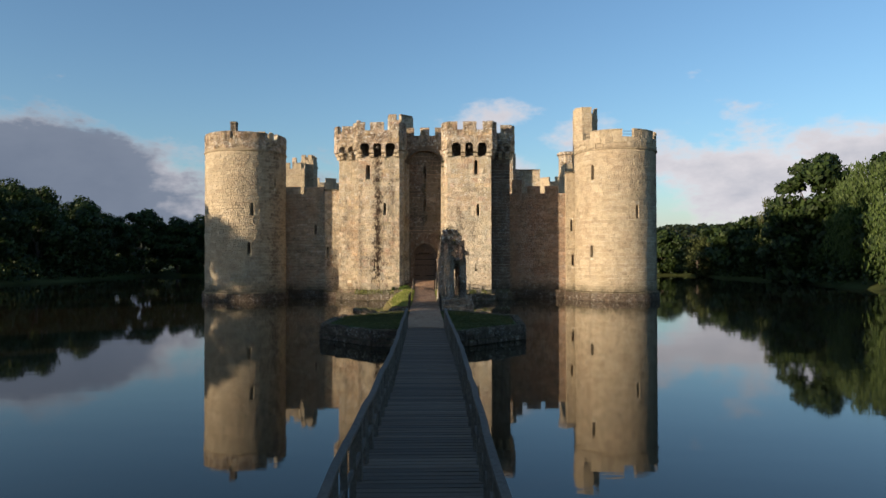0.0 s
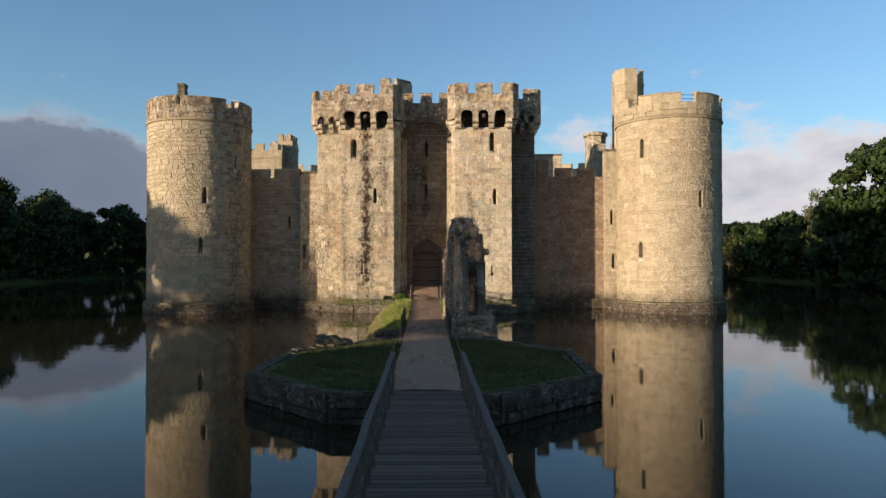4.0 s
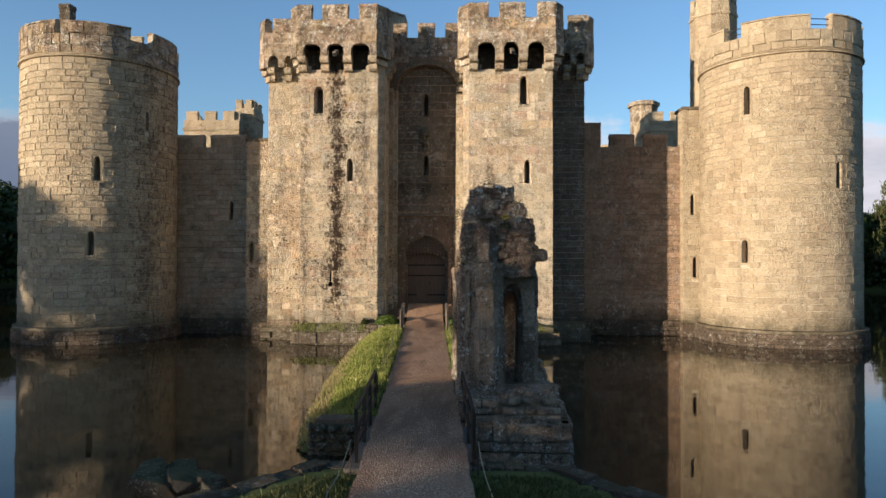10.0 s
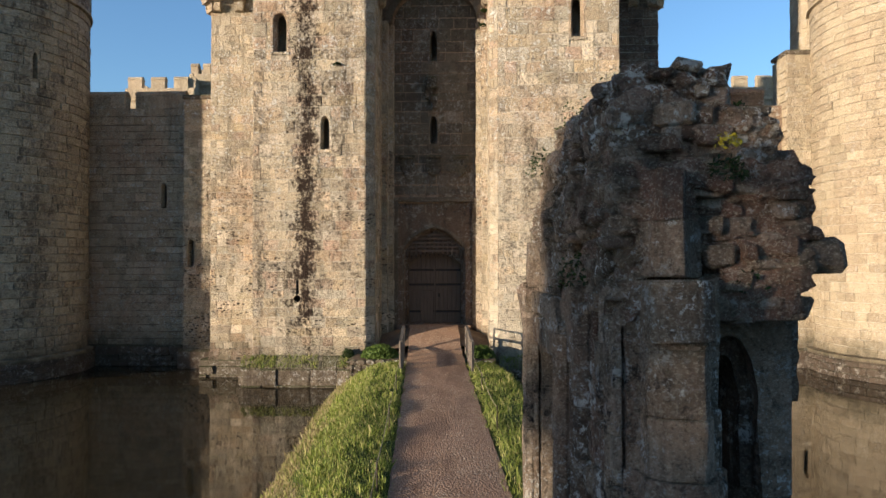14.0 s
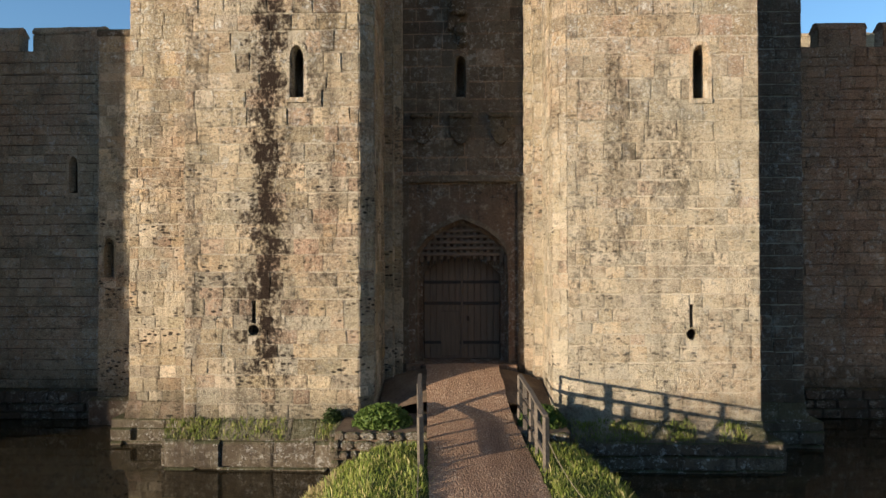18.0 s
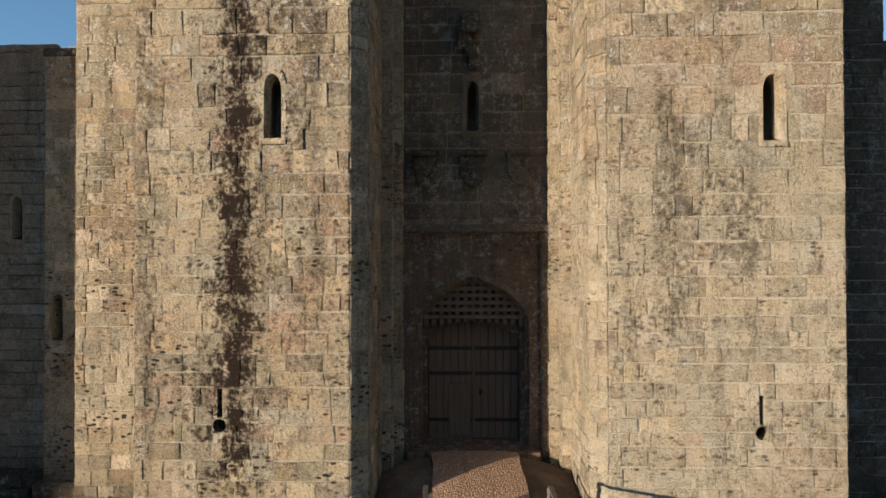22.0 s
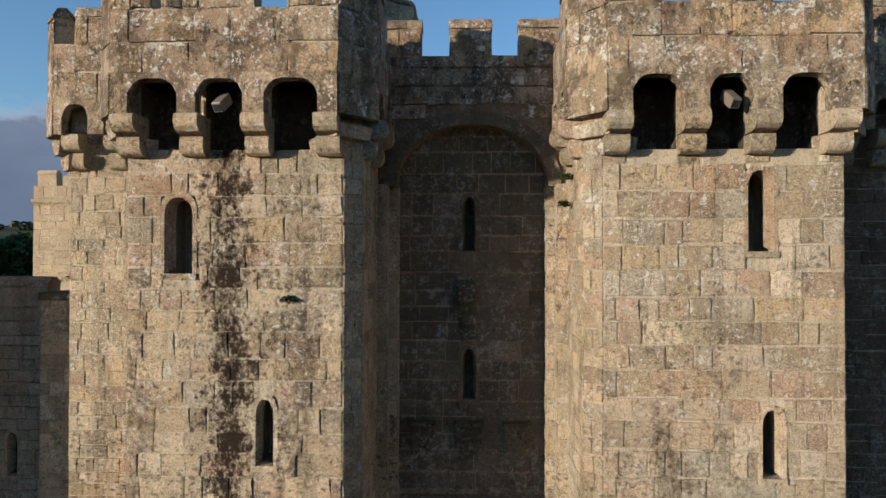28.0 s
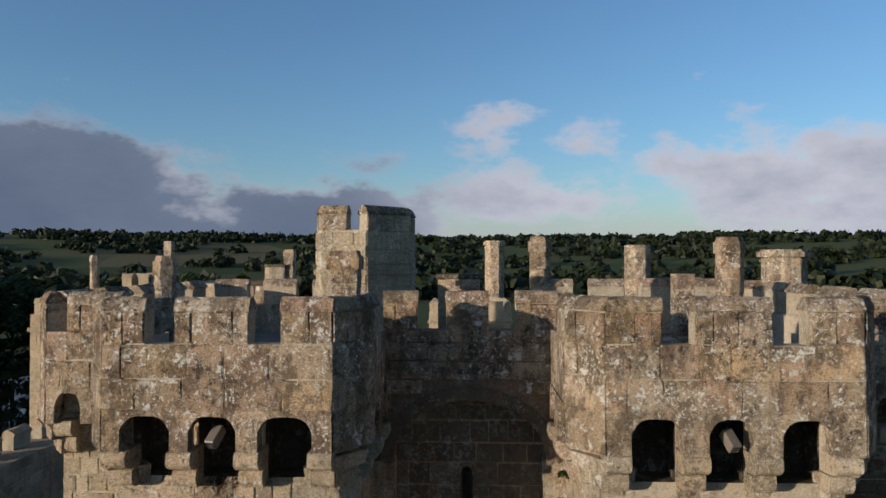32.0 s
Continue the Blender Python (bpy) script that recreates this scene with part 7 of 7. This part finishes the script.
for x, y, z, rr in ((2.62, -19.3, 4.6, 0.3), (3.95, -20.45, 4.6, 0.22), (4.1, -18.0, 6.3, 0.3), (2.55, -17.0, 6.1, 0.3), (3.1, -16.6, 6.8, 0.4), (4.0, -20.2, 6.1, 0.25), (3.75, -20.6, 5.6, 0.2), (3.3, -18.5, 6.8, 0.35)):
    bush("weed", "wild plants rooted in the ruin's joints", x, y, z, rr, 160, M["leaf"], 0.035, 1.3)
bush("weed", "yellow wallflower in bloom on the ruin", 3.72, -20.72, 5.9, 0.13, 60, M["flower"], 0.03, 1.0)
for x, z in ((-3.62, 12.55), (2.2, 15.2), (2.15, 14.6)):
    bush("weed", "small weed tuft rooted in a wall joint", x, -0.05 if x < 0 else 1.6, z, 0.16, 120, M["leaf"], 0.05, 0.8)


# ---- trees ----
def tree(label, x, y, z, h, crown, seed, mat="leaf", leaves=9500, size=0.42, droop=0.0, low=0.05):
    th = thing("tree", label, "tree", "trees round the moat")
    rr = random.Random(seed)
    bm = bmesh.new()
    rod(bm, (x, y, z - 0.3), (x + rr.uniform(-0.4, 0.4), y, z + h * 0.45), h * 0.026, h * 0.014, 8)
    limbs = []
    for k in range(13):
        a, zz = rr.uniform(0, math.tau), h * rr.uniform(0.22, 0.6)
        ln = crown * rr.uniform(0.45, 0.95) * (1.15 - zz / h * 0.6)
        e = Vector((x + math.cos(a) * ln, y + math.sin(a) * ln, z + zz + h * rr.uniform(0.05, 0.28)))
        rod(bm, (x, y, z + zz * 0.75), e, h * 0.009, h * 0.003, 5)
        limbs.append(e)
    part("trunk", bm, M["bark"], th)
    clumps = []
    for k in range(58):
        if k < len(limbs):
            c = limbs[k]
        else:
            q = rr.uniform(low, 1.0)
            prof = math.sin(min(1.0, (q - low) / (1 - low) * 0.85 + 0.13) * math.pi) ** 0.65
            a = rr.uniform(0, math.tau)
            d = crown * prof * rr.uniform(0.55, 0.95)
            c = Vector((x + math.cos(a) * d, y + math.sin(a) * d, z + h * (q * 0.93)))
        clumps.append((c, crown * rr.uniform(0.20, 0.36)))
    V, F = [], []
    for _ in range(leaves):
        c, rad = rr.choice(clumps)
        d = Vector((rr.gauss(0, 1), rr.gauss(0, 1), rr.gauss(0, 1))).normalized() * rad * rr.uniform(0.55, 1.05)
        p = c + Vector((d.x, d.y, d.z * 0.72 - droop * rr.random() ** 2 * h * 0.3))
        s = size * rr.uniform(0.55, 1.3)
        nrm = (d + Vector((rr.gauss(0, 0.6), rr.gauss(0, 0.6), rr.gauss(0, 0.6) + 0.3))) * 1.0
        u = nrm.orthogonal().normalized() * s
        w = nrm.cross(u).normalized() * s * 0.62
        if droop:
            u, w = Vector((rr.gauss(0, 0.4) * s, rr.gauss(0, 0.4) * s, -s * 1.25)), w * 0.6
        k = len(V)
        V += [p - u, p + w * 0.9, p + u, p - w]
        F.append((k, k + 1, k + 2, k + 3))
    part("crown", mesh_from("crown", V, F, M[mat]), None, th)
    return th


OAK = "broad dark green deciduous tree on the moat bank"
r = random.Random(77)
# eastern bank, beyond the corner tower
for k, (x, y, h, c) in enumerate(((-84, 30, 15, 6.5), (-88, 44, 17, 7.5), (-86, 57, 16, 6.5), (-90, 71, 18, 8), (-84, 84, 15, 6.5), (-92, 96, 17, 7.5), (-80, 104, 15, 6.5), (-66, 112, 14, 6.5), (-52, 114, 15, 7), (-38, 113, 13, 6), (-97, 55, 20, 8), (-100, 82, 20, 8.5), (-88, 16, 16, 6.5), (-87, 4, 17, 7), (-82, 37, 13, 6), (-83, 64, 14, 6.5), (-82, 77, 13, 6), (-84, 92, 14, 6.5), (-73, 109, 13, 6.5), (-59, 114, 14, 6.5), (-45, 115, 13, 6))):
    tree(OAK, x, y, 1.2, h * 1.12, c, 300 + k)
# western bank
for k, (x, y, h, c) in enumerate(((69, 72, 15, 7), (66.5, 49, 26.5, 7.2), (77, 44, 26, 8.5), (72, 88, 14, 6.5), (66, 100, 14, 6), (58, 112, 13, 6), (46, 114, 12, 5.5), (34, 113, 11, 5.5), (80, 30, 26, 10), (76, 100, 16, 7), (84, 76, 22, 9), (70, 26, 17, 8), (24, 116, 11, 5), (69, 60, 18, 8), (67, 82, 15, 7), (68, 50, 17, 7.5))):
    tree(OAK, x, y, 1.0, h * 0.84, c * 1.05, 340 + k, "leaf", 11000, 0.5, 0.0, 0.02)
tree("tall thin-crowned birch on the far bank", 67, 69, 1.2, 16.5, 3.4, 391, "birch", 2600, 0.24, 0.25)
tree("green willow trailing over the water", 64, 14, 0.9, 16, 7.5, 392, "willow", 14000, 0.24, 0.7, 0.05)
tree("green willow beside the western bank", 66.5, 34, 1.0, 19, 6.5, 393, "willow", 15000, 0.26, 0.55, 0.1)
tree("low yellow-green bush-crowned tree on the far bank", 61, 96, 1.0, 9, 5.0, 394, "birch", 6000, 0.3)


def by_light(q, s):
    """A place s metres up the light from the line that lies q metres off the gate's axis."""
    return q * CX - s * SX, -q * SX - s * CX


for k, (q, s, h, c) in enumerate(((-15.5, 66, 16.3, 4.4), (-12.3, 74, 15.5, 3.4), (-25, 74, 15.5, 6), (-36, 72, 14.5, 6), (19.3, 84, 19.5, 4.0), (17.2, 90, 18.8, 2.6), (28, 84, 21, 6), (36, 82, 22, 6.5), (45, 84, 21, 6.5), (54, 82, 22, 7), (64, 82, 21, 7), (75, 80, 21, 7), (41, 92, 22, 6), (59, 92, 22, 6), (32, 74, 17, 5.5), (41, 75, 18, 6), (50, 73, 18, 6), (59.5, 74, 18, 6), (69, 73, 18, 6), (80, 74, 18, 6.5))):
    x, y = by_light(q, s)
    tree("tall deciduous tree shading the water and bridge", x, y, 1.2, h, c, 420 + k, "leaf", 2400 if k < 2 else 3600 if k in (4, 5) else 6500, 0.5)
# undergrowth closing the banks
V, F = [], []
r = random.Random(9)


def clump(x, y, z, rad, hh, n, size):
    for _ in range(n):
        d = Vector((r.gauss(0, 1), r.gauss(0, 1), abs(r.gauss(0, 1)))).normalized()
        p = Vector((x + d.x * rad, y + d.y * rad, z + d.z * hh))
        u = Vector((r.gauss(0, 1), r.gauss(0, 1), r.gauss(0, 1))).normalized() * size
        w = d.cross(u).normalized() * size * 0.6 if d.cross(u).length > 1e-4 else Vector((size, 0, 0))
        k = len(V)
        V.extend((p - u, p + w, p + u, p - w))
        F.append((k, k + 1, k + 2, k + 3))


for y in range(-6, 112, 3):
    for x0, sgn in ((-79.5, -1), (64.5, 1)):
        clump(x0 + sgn * r.uniform(0, 5), y + r.uniform(-1, 1), 0.6, r.uniform(2.4, 4.0), r.uniform(2.8, 5.5), 170, 0.4)
for x in range(-80, 68, 3):
    clump(x, 111 + r.uniform(0, 5), 0.6, r.uniform(1.8, 3.0), r.uniform(2.0, 4.5), 110, 0.4)
ob = part("undergrowth", mesh_from("undergrowth", V, F, M["leaf"]), None, None)
tagged(ob, "dark hedge and undergrowth along the moat banks", "undergrowth", "", "stuff")
# far woods on the hills
V, F = [], []
r = random.Random(12)
for _ in range(5200):
    a = radians(r.uniform(-62, 62))
    d = 230 + 2300 * r.random() ** 0.8
    x, y = math.sin(a) * d, 40 + math.cos(a) * d
    wood = noise.noise(Vector((x * 0.0042, y * 0.0042, 2.0))) + 0.25 * noise.noise(Vector((x * 0.013, y * 0.013, 4.0)))
    if wood < 0.02 - (0.12 if d > 1200 else 0) and r.random() > 0.10:
        continue
    z = land_height(x, y)
    s = r.uniform(5, 9) * (1 + d / 2600)
    for _k in range(26):
        dd = Vector((r.gauss(0, 1), r.gauss(0, 1), abs(r.gauss(0, 0.9)))).normalized() * r.uniform(0.7, 1.05)
        p = Vector((x + dd.x * s, y + dd.y * s, z + dd.z * s * 1.1))
        u = Vector((r.gauss(0, 1), r.gauss(0, 1), r.gauss(0, 1))).normalized() * s * 0.42
        w = dd.cross(u)
        w = w.normalized() * s * 0.36 if w.length > 1e-3 else Vector((s * 0.3, 0, 0))
        k = len(V)
        V.extend((p - u, p + w, p + u, p - w))
        F.append((k, k + 1, k + 2, k + 3))
ob = part("far_woods", mesh_from("far_woods", V, F, M["wood_far"]), None, None)
tagged(ob, "distant woods and hedges on the hills", "woods", "", "stuff")


# ---- single stones of the nearest walls ----
for face, rows, mat, parent, seed in PIECES:
    r = random.Random(seed)
    w = parent.matrix_basis.copy()
    q = parent.parent
    while q is not None:
        w = q.matrix_basis @ w
        q = q.parent
    inv = w.inverted()
    for u, v, wd, h, d in rows:
        t, nrm = face.axes(u)
        c = face.place(u, v)
        ob = new("stone", block_mesh(r.randrange(6), mat))
        ob.parent = parent
        ob.matrix_parent_inverse = inv
        ob.matrix_basis = Matrix(((t.x * wd, -nrm.x * d, 0, c.x), (t.y * wd, -nrm.y * d, 0, c.y), (0, 0, h, c.z), (0, 0, 0, 1)))
